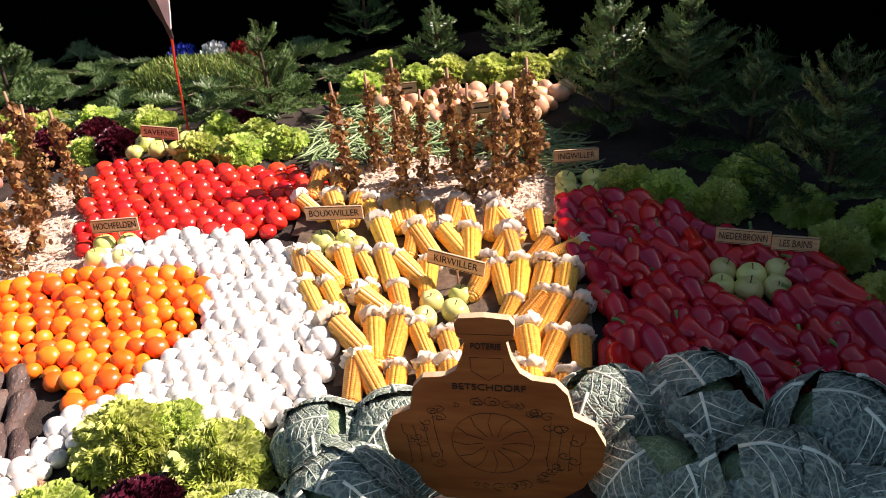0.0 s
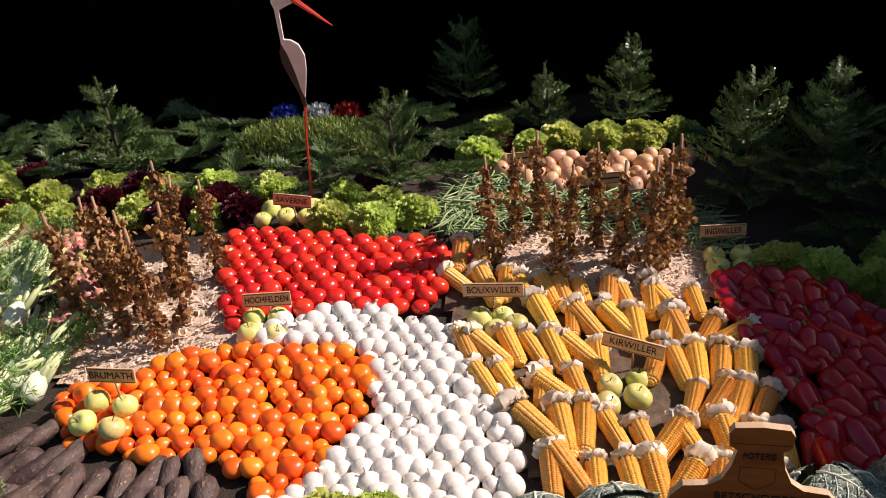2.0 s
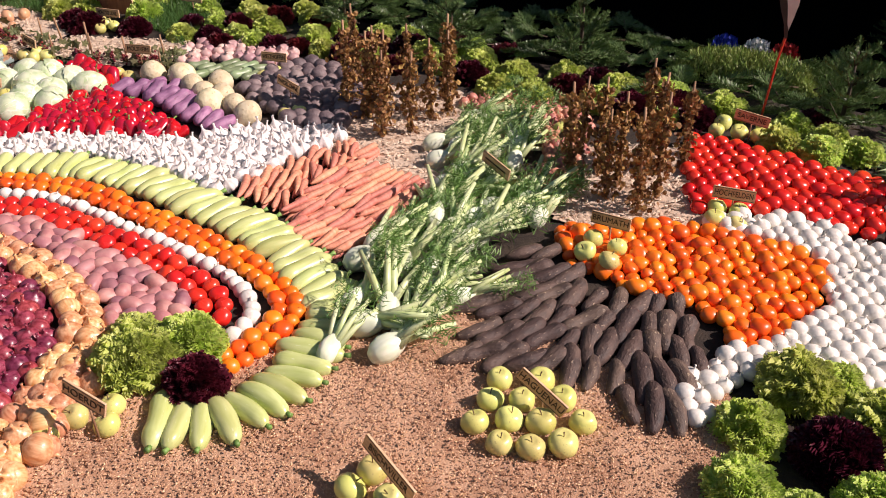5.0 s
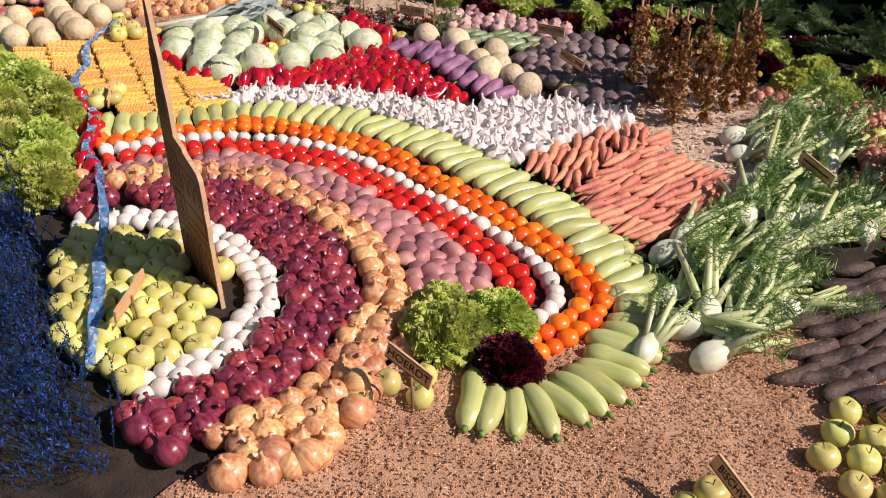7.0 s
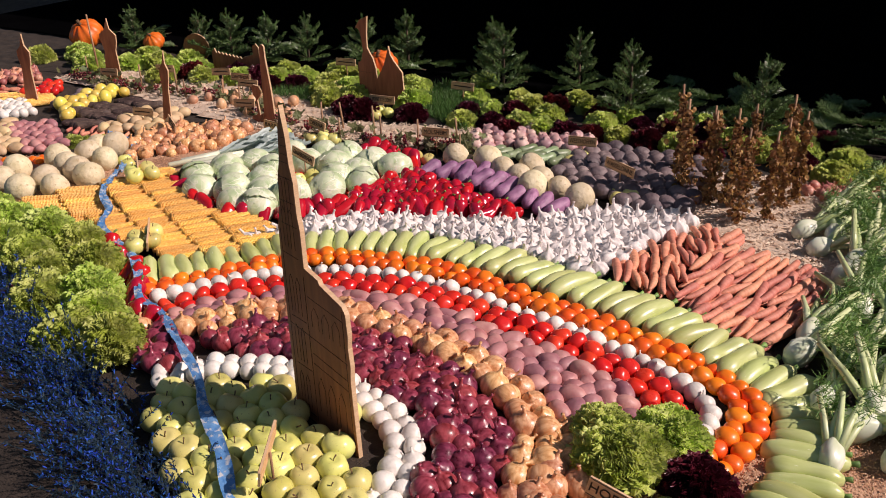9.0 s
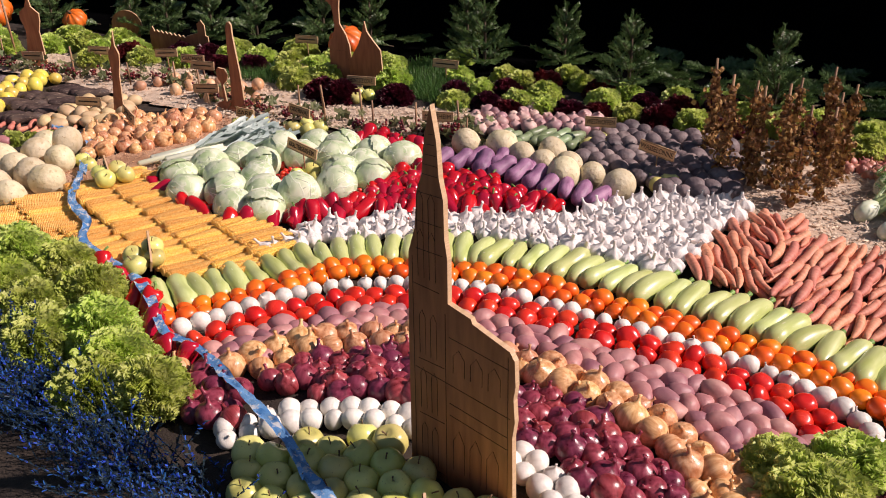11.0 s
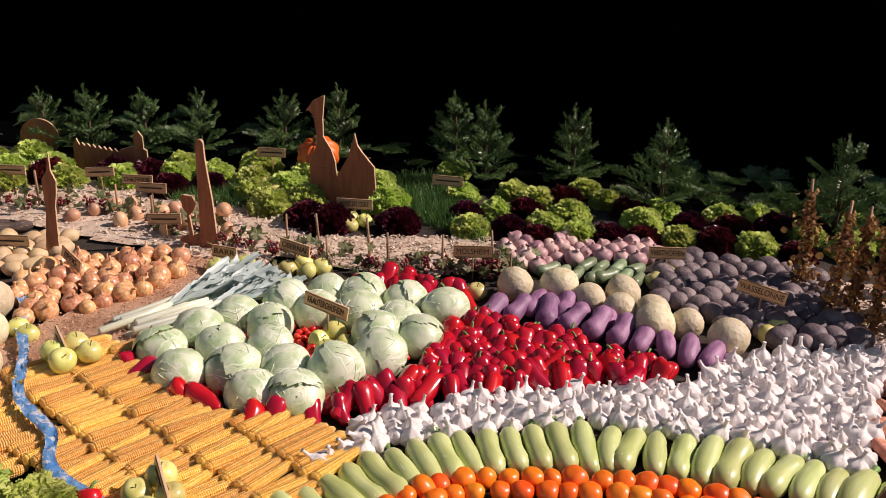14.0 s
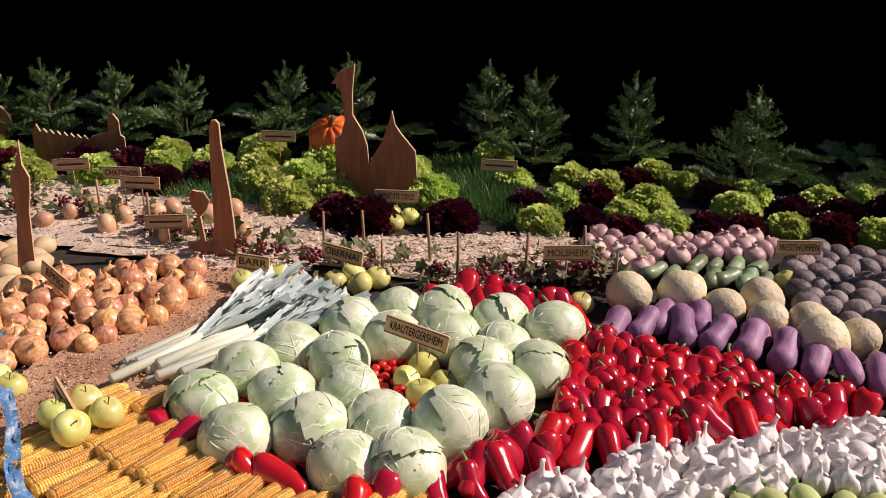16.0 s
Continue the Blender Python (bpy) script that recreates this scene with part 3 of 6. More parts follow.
BELL_STEM = mesh("pepper_stem", *sweep([(0, 0, 0.046), (0.001, 0, 0.063), (0.006, 0.002, 0.076), (0.014, 0.003, 0.084)], [0.009, 0.005, 0.0042, 0.005], 6), "green_stem")


def apple_meshes(seed):
    return mesh("apple_body", *round_fruit(seed, 0.041, 0.88, 0.34, 5, 20), "apple")


APPLE = [apple_meshes(k) for k in range(1, 5)]
APPLE_STEM = mesh("apple_stem", *sweep([(0, 0, 0.02), (0.001, 0, 0.03), (0.005, 0.001, 0.042)], [0.0016, 0.0014, 0.0022], 5), "stem")


def apples(places, group, size=(0.88, 1.05), lift=0.034, tip=0.35):
    for p in places:
        s = rng.uniform(*size)
        z = G(p[0], p[1]) + (p[2] if len(p) > 2 else 0) + lift * s
        ob = thing("apple", rng.choice(APPLE), turned(p[0], p[1], z, rng.uniform(0, 6.28), abs(rng.gauss(0, tip)), rng.uniform(0, 6.28), s),
                   "pale yellow-green golden apple with a brown stem", "apple", group)
        part("stem", APPLE_STEM, ob, "brown stem")


def leafball(seed, r, ridges, amount):
    """A cabbage head: a round body with ribs that fan out over it."""
    lump = lumpy(seed, 0.16, 0.5 / r)

    def f(x, y, z):
        v = Vector((x, y, z))
        return lump(*(v * (1 + amount * noise.noise(v * ridges / r + Vector((seed, 0, 0))))))
    return lathe([(r * math.sin(math.pi * k / 18), -r * 0.8 * math.cos(math.pi * k / 18)) for k in range(19)], 30, f)


def leaf(L, W, cup, curl, wave, seed, nu=8, nv=9):
    """A cupped leaf that springs from its foot along x."""
    V, F = [], []
    for i in range(nu):
        t = i / (nu - 1)
        w = W * math.sin(math.pi * min(1, 0.12 + 0.75 * t)) ** 0.7
        for j in range(nv):
            u = 2 * j / (nv - 1) - 1
            a = curl * t
            x = L * (math.sin(a) / curl if curl else t)
            z = L * ((1 - math.cos(a)) / curl if curl else 0) + cup * (u * w) ** 2 / W
            z += wave * (t + 0.1) * (0.3 + abs(u)) * noise.noise(Vector((5 * t, 4 * u, seed * 3.7)))
            V.append((x, u * w, z))
    for i in range(nu - 1):
        for j in range(nv - 1):
            k = i * nv + j
            F.append((k, k + 1, k + nv + 1, k + nv))
    return V, F


CABBAGE = [mesh("cabbage_head", *leafball(k, 0.088, 2.2, 0.05), "cabbage") for k in range(1, 5)]
CABBAGE_LEAF = []
for k in range(1, 6):
    V, F = leafball(k + 20, 0.0915, 2.2, 0.04)
    toward = Vector((math.cos(k), math.sin(k), 0.35)).normalized()
    keep = {i for i, v in enumerate(V) if Vector(v).normalized().dot(toward) > 0.2 + 0.12 * noise.noise(Vector(v) * 30)}
    skin = [Vector(v) for v in V]
    F = [q for q in F if all(i in keep for i in q)]

    def on_skin(d):
        d = d.normalized()
        near = sorted(skin, key=lambda v: -v.normalized().dot(d))[:3]
        return d * (sum(v.length for v in near) / 3 + 0.0004)
    foot, side = (toward + Vector((0, 0, -1.6))).normalized(), toward.cross(Vector((0, 0, 1))).normalized()
    top = (toward + Vector((0, 0, 1.0))).normalized()
    ribs = [sweep([on_skin(foot.lerp(top, t / 8) + 0.0001 * side) for t in range(2, 9)], [0.0034 - 0.0004 * t for t in range(7)], 5)]
    for q in range(4):
        for s in (-1, 1):
            ribs.append(sweep([on_skin(foot.lerp(top, 0.3 + 0.14 * q + 0.06 * t) + side * s * 0.17 * t) for t in range(5)], [0.0018 - 0.00026 * t for t in range(5)], 4))
    VR, FR = merge(*ribs)
    CABBAGE_LEAF.append(mesh("outer_leaf", V + VR, F + [tuple(i + len(V) for i in p) for p in FR], "cabbage", "vein", slots=[0] * len(F) + [1] * len(FR)))


def cabbage(x, y, s):
    k = rng.randrange(4)
    ob = thing("cabbage", CABBAGE[k], turned(x, y, G(x, y) + 0.058 * s, rng.uniform(0, 6.3), abs(rng.gauss(0.3, 0.3)), rng.uniform(3.6, 5.8), s),
               "pale green white cabbage head with ribbed leaves", "cabbage", "cabbages in the bed")
    for turn in (0.0, 2.2, 4.1):
        part("outer_leaf", rng.choice(CABBAGE_LEAF), ob, "", Matrix.Rotation(turn + rng.uniform(-0.5, 0.5), 4, "Z"))


def savoy_leaf(seed, R=0.115):
    """A broad crinkled leaf bowed over a ball of radius R, with a flaring wavy rim, a thick pale midrib and side ribs."""
    def at(u, v, out=0.0):
        a, b = -0.55 + 1.75 * u, v * 1.02 * math.sin(math.pi * min(1, 0.2 + 0.72 * u)) ** 0.6
        rim = max(abs(v), 1.25 * u - 0.3) ** 4
        k = R * (1 + 0.05 * noise.noise(Vector((4 * u, 3 * v, seed * 5.1))) + 0.16 * rim * (0.5 + noise.noise(Vector((5 * u, 5 * v, seed * 2.7))))) + out
        k += 0.0035 * noise.noise(Vector((15 * u, 13 * v, seed)))
        return Vector((k * math.sin(a) * math.cos(b), k * math.sin(b), k * math.cos(a) * math.cos(b) * 0.92))
    n = 22
    V = [at(i / (n - 1), 2 * j / (n - 1) - 1) for i in range(n) for j in range(n)]
    F = [(i * n + j, i * n + j + 1, (i + 1) * n + j + 1, (i + 1) * n + j) for i in range(n - 1) for j in range(n - 1)]
    ribs = [sweep([at(t / 9, 0, 0.0012) for t in range(10)], [0.004 - 0.00036 * t for t in range(10)], 6)]
    for k in range(5):
        for s in (-1, 1):
            ribs.append(sweep([at(0.08 + 0.13 * k + 0.07 * t, s * 0.2 * t, 0.0008) for t in range(5)], [0.0015 - 0.00026 * t for t in range(5)], 5))
    VR, FR = merge(*ribs)
    return mesh("savoy_leaf", V + VR, F + [tuple(q + len(V) for q in p) for p in FR], "savoy", "vein", slots=[0] * len(F) + [1] * len(FR))


SAVOY = [mesh("savoy_head", *leafball(k + 40, 0.092, 4, 0.07), "savoy_heart") for k in range(1, 4)]
SAVOY_LEAF = [savoy_leaf(k) for k in range(1, 6)]


def savoy(x, y, s, bare):
    """bare: whether the pale heart shows between the leaves."""
    ob = thing("savoy_cabbage", rng.choice(SAVOY), turned(x, y, G(x, y) + 0.07 * s, rng.uniform(0, 6.3), 0.15, rng.uniform(0, 6.3), s),
               "blue-green savoy cabbage with large crinkled outer leaves", "cabbage", "savoy cabbages along the front")
    for i in range(4 if bare else 5):
        a = (i + rng.uniform(-0.25, 0.25)) * 2 * math.pi / 4
        drop = rng.uniform(0.75, 1.15) if bare or i else 0.15
        part("outer_leaf", rng.choice(SAVOY_LEAF), ob, "dark blue-green crinkled leaf with pale ribs",
             Matrix.Rotation(a, 4, "Z") @ Matrix.Translation((0.03 * drop, 0, -0.012 * drop)) @ Matrix.Rotation(drop, 4, "Y") @ Matrix.Scale(rng.uniform(0.95, 1.12), 4))


def lettuce_piece(seed, R, leaves, frill):
    """A dome of frilled leaves that spring from one heart."""
    r2 = random.Random(seed)
    V, F = leafball(seed + 60, R * 0.8, 5, 0.1)
    V, F, nv = [Vector((v[0], v[1], max(0.004, v[2] * 1.05 + 0.1 * R))) for v in V], list(F), 13
    core = len(V)
    for k in range(leaves):
        u = (k + 0.5) / leaves
        az, el = k * 2.39996 + r2.uniform(-0.1, 0.1), math.asin(1 - 0.97 * u)
        d = Vector((math.cos(az) * math.cos(el), math.sin(az) * math.cos(el), math.sin(el)))
        size = R * r2.uniform(0.86, 1.06) * (1 + 0.2 * noise.noise(d * 2.2 + Vector((seed, 0, 0))))
        side = (Matrix.Rotation(r2.uniform(-1.5, 1.5), 3, d) @ d.orthogonal().normalized()).normalized()
        fold = d.cross(side)
        fold = -fold if fold.z > 0 else fold
        near = min(range(core), key=lambda q: (V[q] - d * R * 0.75).length_squared)
        ph, base, w = r2.uniform(0, 6.3), len(V), R * r2.uniform(0.08, 0.14)
        for i in range(3):
            a = R * (0.0, frill * 0.6, frill)[i]
            for j in range(nv):
                v = 2 * j / (nv - 1) - 1
                c = d * size * ((0.76, 0.93, 1.02)[i] - 0.06 * v * v + (0.05 * r2.uniform(-1, 1) if i == 2 else 0)) + side * v * w * (0.6, 0.9, 1.0)[i]
                c += fold * (a * math.sin(1.75 * j + ph) + a * 0.35 * r2.uniform(-1, 1) + R * (0, 0.01, 0.04)[i])
                c.z = max(c.z * 0.94 + 0.1 * R, 0.004)
                V.append(c)
            if i == 0:
                F.append((near, base + 5, base + 6))
            else:
                for j in range(nv - 1):
                    b = base + i * nv + j
                    F.append((b - nv, b - nv + 1, b + 1, b))
    return V, F


LETTUCE = [mesh("lettuce", *lettuce_piece(k, 0.106, 560, 0.085), "lettuce") for k in range(1, 5)]
RED_LETTUCE = [mesh("red_lettuce", *lettuce_piece(k + 9, 0.106, 560, 0.085), "red_lettuce") for k in range(1, 4)]


OUTER = [mesh("lettuce_leaf", *leaf(0.06, 0.05, -0.8, 1.1, 0.05, k, 9, 13), "lettuce") for k in range(1, 4)]
RED_OUTER = [mesh("red_lettuce_leaf", *leaf(0.06, 0.05, -0.8, 1.1, 0.05, k + 5, 9, 13), "red_lettuce") for k in range(1, 4)]


def lettuces(places, red=False, group="lettuces along the back", size=(0.85, 1.05), lift=-0.005):
    for p in places:
        s = rng.uniform(*size) * (p[2] if len(p) > 2 else 1)
        m = turned(p[0], p[1], G(p[0], p[1]) + lift, rng.uniform(0, 6.3), abs(rng.gauss(0, 0.12)), rng.uniform(0, 6.3), s)
        if red:
            ob = thing("red_lettuce", rng.choice(RED_LETTUCE), m, "dark red frilly lettuce head", "lettuce", group)
        else:
            ob = thing("lettuce", rng.choice(LETTUCE), m, "bright green frilly lettuce head", "lettuce", group)
        for k in range(5):
            part("outer_leaf", rng.choice(RED_OUTER if red else OUTER), ob, "", Matrix.Rotation(k * 1.257 + rng.uniform(-0.3, 0.3), 4, "Z") @ Matrix.Translation((0.045, 0, 0.006)) @ Matrix.Rotation(-rng.uniform(0.0, 0.35), 4, "Y"))


# corn


def cob_piece(length, r, rows, rings, groove=0.2):
    """A cob along x with rows of raised kernels."""
    V, F = [], []
    n = rows * 3
    for i in range(rings * 2 + 1):
        t = i / (rings * 2)
        e = r * (1 - 0.2 * t) * (min(1, (1 - t) / 0.1 * 0.6 + 0.4) if t > 0.9 else 1) * (0.85 if t < 0.04 else 1)
        dip = groove * 1.3 if i % 2 == 0 else 0
        for k in range(n):
            a = 2 * math.pi * k / n
            q = e * (1 - (groove * 0.8 if k % 3 == 0 else 0) - dip)
            V.append(((t - 0.5) * length, q * math.cos(a), q * math.sin(a)))
    for i in range(rings * 2):
        for k in range(n):
            k2 = (k + 1) % n
            F.append((i * n + k, i * n + k2, (i + 1) * n + k2, (i + 1) * n + k))
    F.append(tuple(range(n - 1, -1, -1)))
    F.append(tuple(rings * 2 * n + k for k in range(n)))
    return V, F


COB = mesh("corn_ear", *cob_piece(0.16, 0.031, 14, 24, 0.08), "kernel", smooth=False)
YELLOW_COB = mesh("yellow_corn_ear", *cob_piece(0.2, 0.0185, 13, 36, 0.14), "yellow_kernel", smooth=False)


def husk_piece(seed):
    """Husk leaves folded back round the foot of a cob, grown from one point."""
    r2 = random.Random(seed)
    V, F = [Vector((-0.062, 0, 0))], []
    for k in range(8):
        a = k * 0.785 + r2.uniform(-0.3, 0.3)
        rad, side = Vector((0, math.cos(a), math.sin(a))), Vector((0, -math.sin(a), math.cos(a)))
        L, base = r2.uniform(0.04, 0.07), len(V)
        for i in range(5):
            t = (i + 1) / 5
            c = Vector((-0.078 - L * t, 0, 0)) + rad * (0.042 * math.sin(2.5 * t) + r2.uniform(-0.004, 0.004))
            for j in range(5):
                v = j / 2 - 1
                V.append(c + side * v * 0.03 * (1.15 - 0.7 * t) + rad * 0.006 * noise.noise(Vector((3 * t, 2 * v, seed + k))) * 2)
            for j in range(4):
                b = base + i * 5 + j
                F.append((0, b, b + 1) if i == 0 else (b - 5, b - 4, b + 1, b))
    return V, F


HUSK = [mesh("husk", *husk_piece(k), "husk") for k in range(1, 5)]

# fennel, leek and beans


def fennel_bulb(seed):
    b = lathe([(0, -0.045), (0.018, -0.046), (0.036, -0.03), (0.046, -0.005), (0.042, 0.022), (0.03, 0.046), (0.02, 0.06), (0, 0.062)], 18,
              lambda x, y, z: Vector((x * 0.85 * (1 + 0.12 * math.cos(4 * math.atan2(y, x) + seed)), y * 0.72, z)))
    return moved(b, Matrix.Rotation(1.57, 4, "Y"))


def fronds(seed):
    """Feathery leaves round the end of a stalk along x."""
    r2 = random.Random(seed)
    out = []
    for j in range(85):
        c = Vector((r2.uniform(0.08, 0.23), r2.gauss(0, 0.018), r2.gauss(0.004, 0.015)))
        w = Vector((r2.uniform(-0.2, 1), r2.uniform(-1, 1), r2.uniform(-0.4, 0.8))).normalized() * r2.uniform(0.014, 0.034)
        q = w.orthogonal().normalized() * 0.0011
        out.append(([c - q, c + q, c + w * 0.6 + q, c + w, c + w * 0.6 - q], [(0, 1, 2, 3, 4)]))
    out.sort(key=lambda p: p[0][0].x)
    V, F = merge(*out)
    return V, list(F) + [(5 * k, 5 * k + 1, 5 * k + 5) for k in range(len(out) - 1)]


FENNEL = [mesh("fennel_bulb", *fennel_bulb(k), "fennel") for k in range(1, 4)]
STALK = [mesh("fennel_stalk", *sweep([(0, 0, 0), (0.08, 0.004 * k, 0.004), (0.17, 0.008 * k, -0.008)], [0.0125, 0.0092, 0.0062], 8), "stalk") for k in (-1, 1, 2)]
FROND = [mesh("fennel_frond", *fronds(k), "frond", smooth=False) for k in range(1, 4)]


def fennel(x, y, h, s):
    ob = thing("fennel", rng.choice(FENNEL), turned(x, y, G(x, y) + 0.042 * s, h, -rng.uniform(0.05, 0.25), h, s), "white fennel bulb with green stalks and feathery fronds", "fennel", "fennel heap")
    for k in range(7):
        m = Matrix.Translation((0.03, rng.uniform(-0.02, 0.02), rng.uniform(-0.012, 0.014))) @ Matrix.Rotation(rng.uniform(-0.45, 0.45), 4, "Z") @ Matrix.Rotation(-rng.uniform(-0.08, 0.4), 4, "Y")
        st = part("stalk", rng.choice(STALK), ob, "pale green stalk", m)
        if k % 3 == 0:
            part("frond", rng.choice(FROND), st, "feathery dark green frond")


def leek_meshes(seed):
    r2 = random.Random(seed)
    lv = []
    for k in range(5):
        V, F = leaf(r2.uniform(0.2, 0.3), 0.016, 0.9, 0.2, 0.02, seed + k, 8, 5)
        lv.append(moved((V, F), Matrix.Translation((0.08, 0, 0.0)) @ Matrix.Rotation(r2.uniform(-0.32, 0.32), 4, "Z") @ Matrix.Rotation(-r2.uniform(0, 0.16), 4, "Y")))
    return (mesh("leek_shaft", *sweep([(-0.16, 0, 0), (-0.155, 0, 0), (0, 0, 0), (0.1, 0, 0.004)], [0.008, 0.0135, 0.0125, 0.014], 10), "leek_white"),
            mesh("leek_leaves", *merge(*lv), "leek_leaf"))


LEEK = [leek_meshes(k) for k in range(1, 4)]


def pumpkin(x, y, z, r):
    V, F = lathe([(0, -0.7 * r)] + [(r * math.sin(math.pi * k / 12), -0.78 * r * math.cos(math.pi * k / 12)) for k in range(1, 12)] + [(0, 0.62 * r)], 40,
                 lambda x, y, z: Vector((x, y, z)) * (1 - 0.09 * abs(math.sin(5 * math.atan2(y, x)))))
    ob = thing("pumpkin", mesh("pumpkin", V, F, "pumpkin"), turned(x, y, z + 0.68 * r, rng.uniform(0, 6), 0.5, 4.7), "large ribbed orange pumpkin", "pumpkin", "pumpkins at the back")
    part("stem", mesh("pumpkin_stem", *sweep([(0, 0, 0.5 * r), (0.02 * r, 0, 0.8 * r), (0.2 * r, 0, 1.0 * r)], [0.16 * r, 0.09 * r, 0.11 * r], 7), "stem"), ob, "dry brown stem")


# firs


def bough_piece(seed, L, twigs, needle=0.019):
    """A fir branch along x: a fan of side twigs, each set all round with short stiff needles."""
    r2 = random.Random(seed)
    V, F = [], []

    def twig(a, b):
        d = b - a
        n = d.normalized()
        u = Vector((0, 0, 1)).cross(d).normalized()
        v = n.cross(u)
        k = max(6, int(d.length / 0.0021))
        for i in range(k):
            p = a + d * (i + r2.random()) / k
            g = r2.uniform(-0.5, 3.64)
            w = (u * math.cos(g) + v * math.sin(g) + n * 0.75).normalized() * needle * r2.uniform(0.65, 1.05)
            q = w.cross(n).normalized() * 0.0016
            c = len(V)
            V.extend((p - q, p + q, p + w + q * 0.5, p + w - q * 0.5))
            F.append((c, c + 1, c + 2, c + 3))
    tip = Vector((L, 0, 0.12 * L))
    twig(Vector((0.1 * L, 0, 0)), tip)
    for k in range(twigs):
        t = 0.25 + 0.6 * k / max(1, twigs - 1)
        a = tip * t
        for s in (-1, 1):
            l2 = L * 0.62 * (1.1 - t) * r2.uniform(0.75, 1.15)
            twig(a, a + Vector((0.8 * l2, s * 0.62 * l2, r2.uniform(-0.05, 0.25) * l2)))
    st = sweep([(0, 0, 0), tip * 0.5, tip], [0.0035, 0.0025, 0.001], 4)
    return V, F, st


BOUGH = []
for k in range(1, 5):
    V, F, st = bough_piece(k, 0.2, 6, 0.022)
    BOUGH.append((mesh("bough_needles", V, F, "fir", smooth=False), mesh("bough_stem", *st, "bark")))


def fir(x, y, h, z=0.0):
    h *= 0.84
    r2 = random.Random(int((x * 31 + y * 17) * 100))
    V, F = [], []
    st = [sweep([(0, 0, -0.02), (0.004, 0, 0.5 * h), (0, 0, h * 0.94)], [0.011, 0.008, 0.004], 6)]
    levels = max(4, int(h / 0.088))
    for i in range(levels):
        t = i / levels
        for k in range(6 if i < levels - 2 else 5):
            L = (0.46 * h * (1 - t) ** 0.7 + 0.045) * r2.uniform(0.65, 1.15)
            v, f, s = bough_piece(r2.randrange(9999), L, 4 if L > 0.11 else 2, 0.021)
            q = Matrix.Translation((0, 0, h * (0.1 + 0.86 * t) + r2.uniform(-0.012, 0.012))) @ Matrix.Rotation(k * 6.28 / 5 + i + r2.uniform(-0.3, 0.3), 4, "Z") @ Matrix.Rotation(-radians(20 + 42 * t) + r2.uniform(-0.2, 0.2), 4, "Y")
            c = len(V)
            V.extend(q @ p for p in v)
            F.extend(tuple(a + c for a in p) for p in f)
            st.append(moved(s, q))
    v, f, s = bough_piece(r2.randrange(9999), 0.1, 1, 0.02)
    q = Matrix.Translation((0, 0, h * 0.84)) @ Matrix.Rotation(-1.5, 4, "Y")
    c = len(V)
    V.extend(q @ p for p in v)
    F.extend(tuple(a + c for a in p) for p in f)
    ob = thing("fir_tree", mesh("trunk", *merge(*st), "bark"), Matrix.Translation((x, y, G(x, y) + z)), "small dark green fir tree set in the display", "fir tree", "young fir trees")
    part("crown", mesh("fir_crown", V, F, "fir", smooth=False), ob, "dark green needles")


# signs and cut-out boards


def prism(outline, d):
    """A board in the x-z plane, d thick, with its front at y = 0."""
    n = len(outline)
    V = [(x, 0, z) for x, z in outline] + [(x, d, z) for x, z in outline]
    F = [tuple(range(n)), tuple(range(2 * n - 1, n - 1, -1))] + [(i, n + i, n + (i + 1) % n, (i + 1) % n) for i in range(n)]
    return V, F, [0, 0] + [1] * n


def lettering(text, size, width, parent, x, z, y=-0.0012, material="ink"):
    cu = bpy.data.curves.new("lettering", "FONT")
    cu.body, cu.size, cu.align_x, cu.align_y, cu.extrude = text, size, "CENTER", "CENTER", 0.0006
    cu.materials.append(M[material])
    ob = new("lettering", cu)
    ob.parent = parent
    k = min(1.25, width / (0.62 * size * len(text)))
    ob.matrix_basis = Matrix.Translation((x, y, z)) @ Matrix.Rotation(1.5708, 4, "X") @ Matrix.Diagonal((k, 1, 1, 1))
    ob["label"] = "burnt dark lettering"


def sign(text, x0, y0, x1, y1, top, roll=0.0, h=0.045, bars=False, back=0.15):
    w = math.hypot(x1 - x0, y1 - y0)
    w = min(max(w, 0.1), 0.18) * 1.06
    cx, cy = (x0 + x1) / 2, (y0 + y1) / 2
    m = Matrix.Translation((cx, cy, top - h / 2)) @ Matrix.Rotation(math.atan2(y1 - y0, x1 - x0), 4, "Z") @ Matrix.Rotation(-back, 4, "X") @ Matrix.Rotation(roll, 4, "Y")
    b = 0.0016
    V, F, S = prism([(-w / 2, -h / 2 + b), (-w / 2 + b, -h / 2), (w / 2 - b, -h / 2), (w / 2, -h / 2 + b), (w / 2, h / 2 - b), (w / 2 - b, h / 2), (-w / 2 + b, h / 2), (-w / 2, h / 2 - b)], 0.006)
    ob = thing("sign", mesh("sign_board", V, F, "sign", "edge", smooth=False, slots=S), m, "small wooden name board with burnt lettering on a stake", "sign", "name boards")
    foot = m.inverted() @ Vector((cx, cy + 0.012, G(cx, cy) - 0.01))
    part("stake", mesh("sign_stake", *sweep([(0, 0.009, 0), foot], [0.0032, 0.0032], 6), "stake"), ob, "thin stake")
    if bars:
        part("lettering", mesh("lettering", *merge(*[box(-w * 0.38, -0.0018, z - 0.003, w * 0.38, -0.0004, z + 0.003) for z in (0.0,)]), "ink", smooth=False), ob, "dark bar of lettering")
    else:
        lettering(text, 0.03, w * 0.88, ob, 0, 0)
    bd = [box(-w / 2 + 0.002, -0.0012, z - 0.0007, w / 2 - 0.002, -0.0003, z + 0.0007) for z in (-h / 2 + 0.003, h / 2 - 0.003)]
    part("border", mesh("sign_border", *merge(*bd), "ink", smooth=False), ob, "thin dark border")


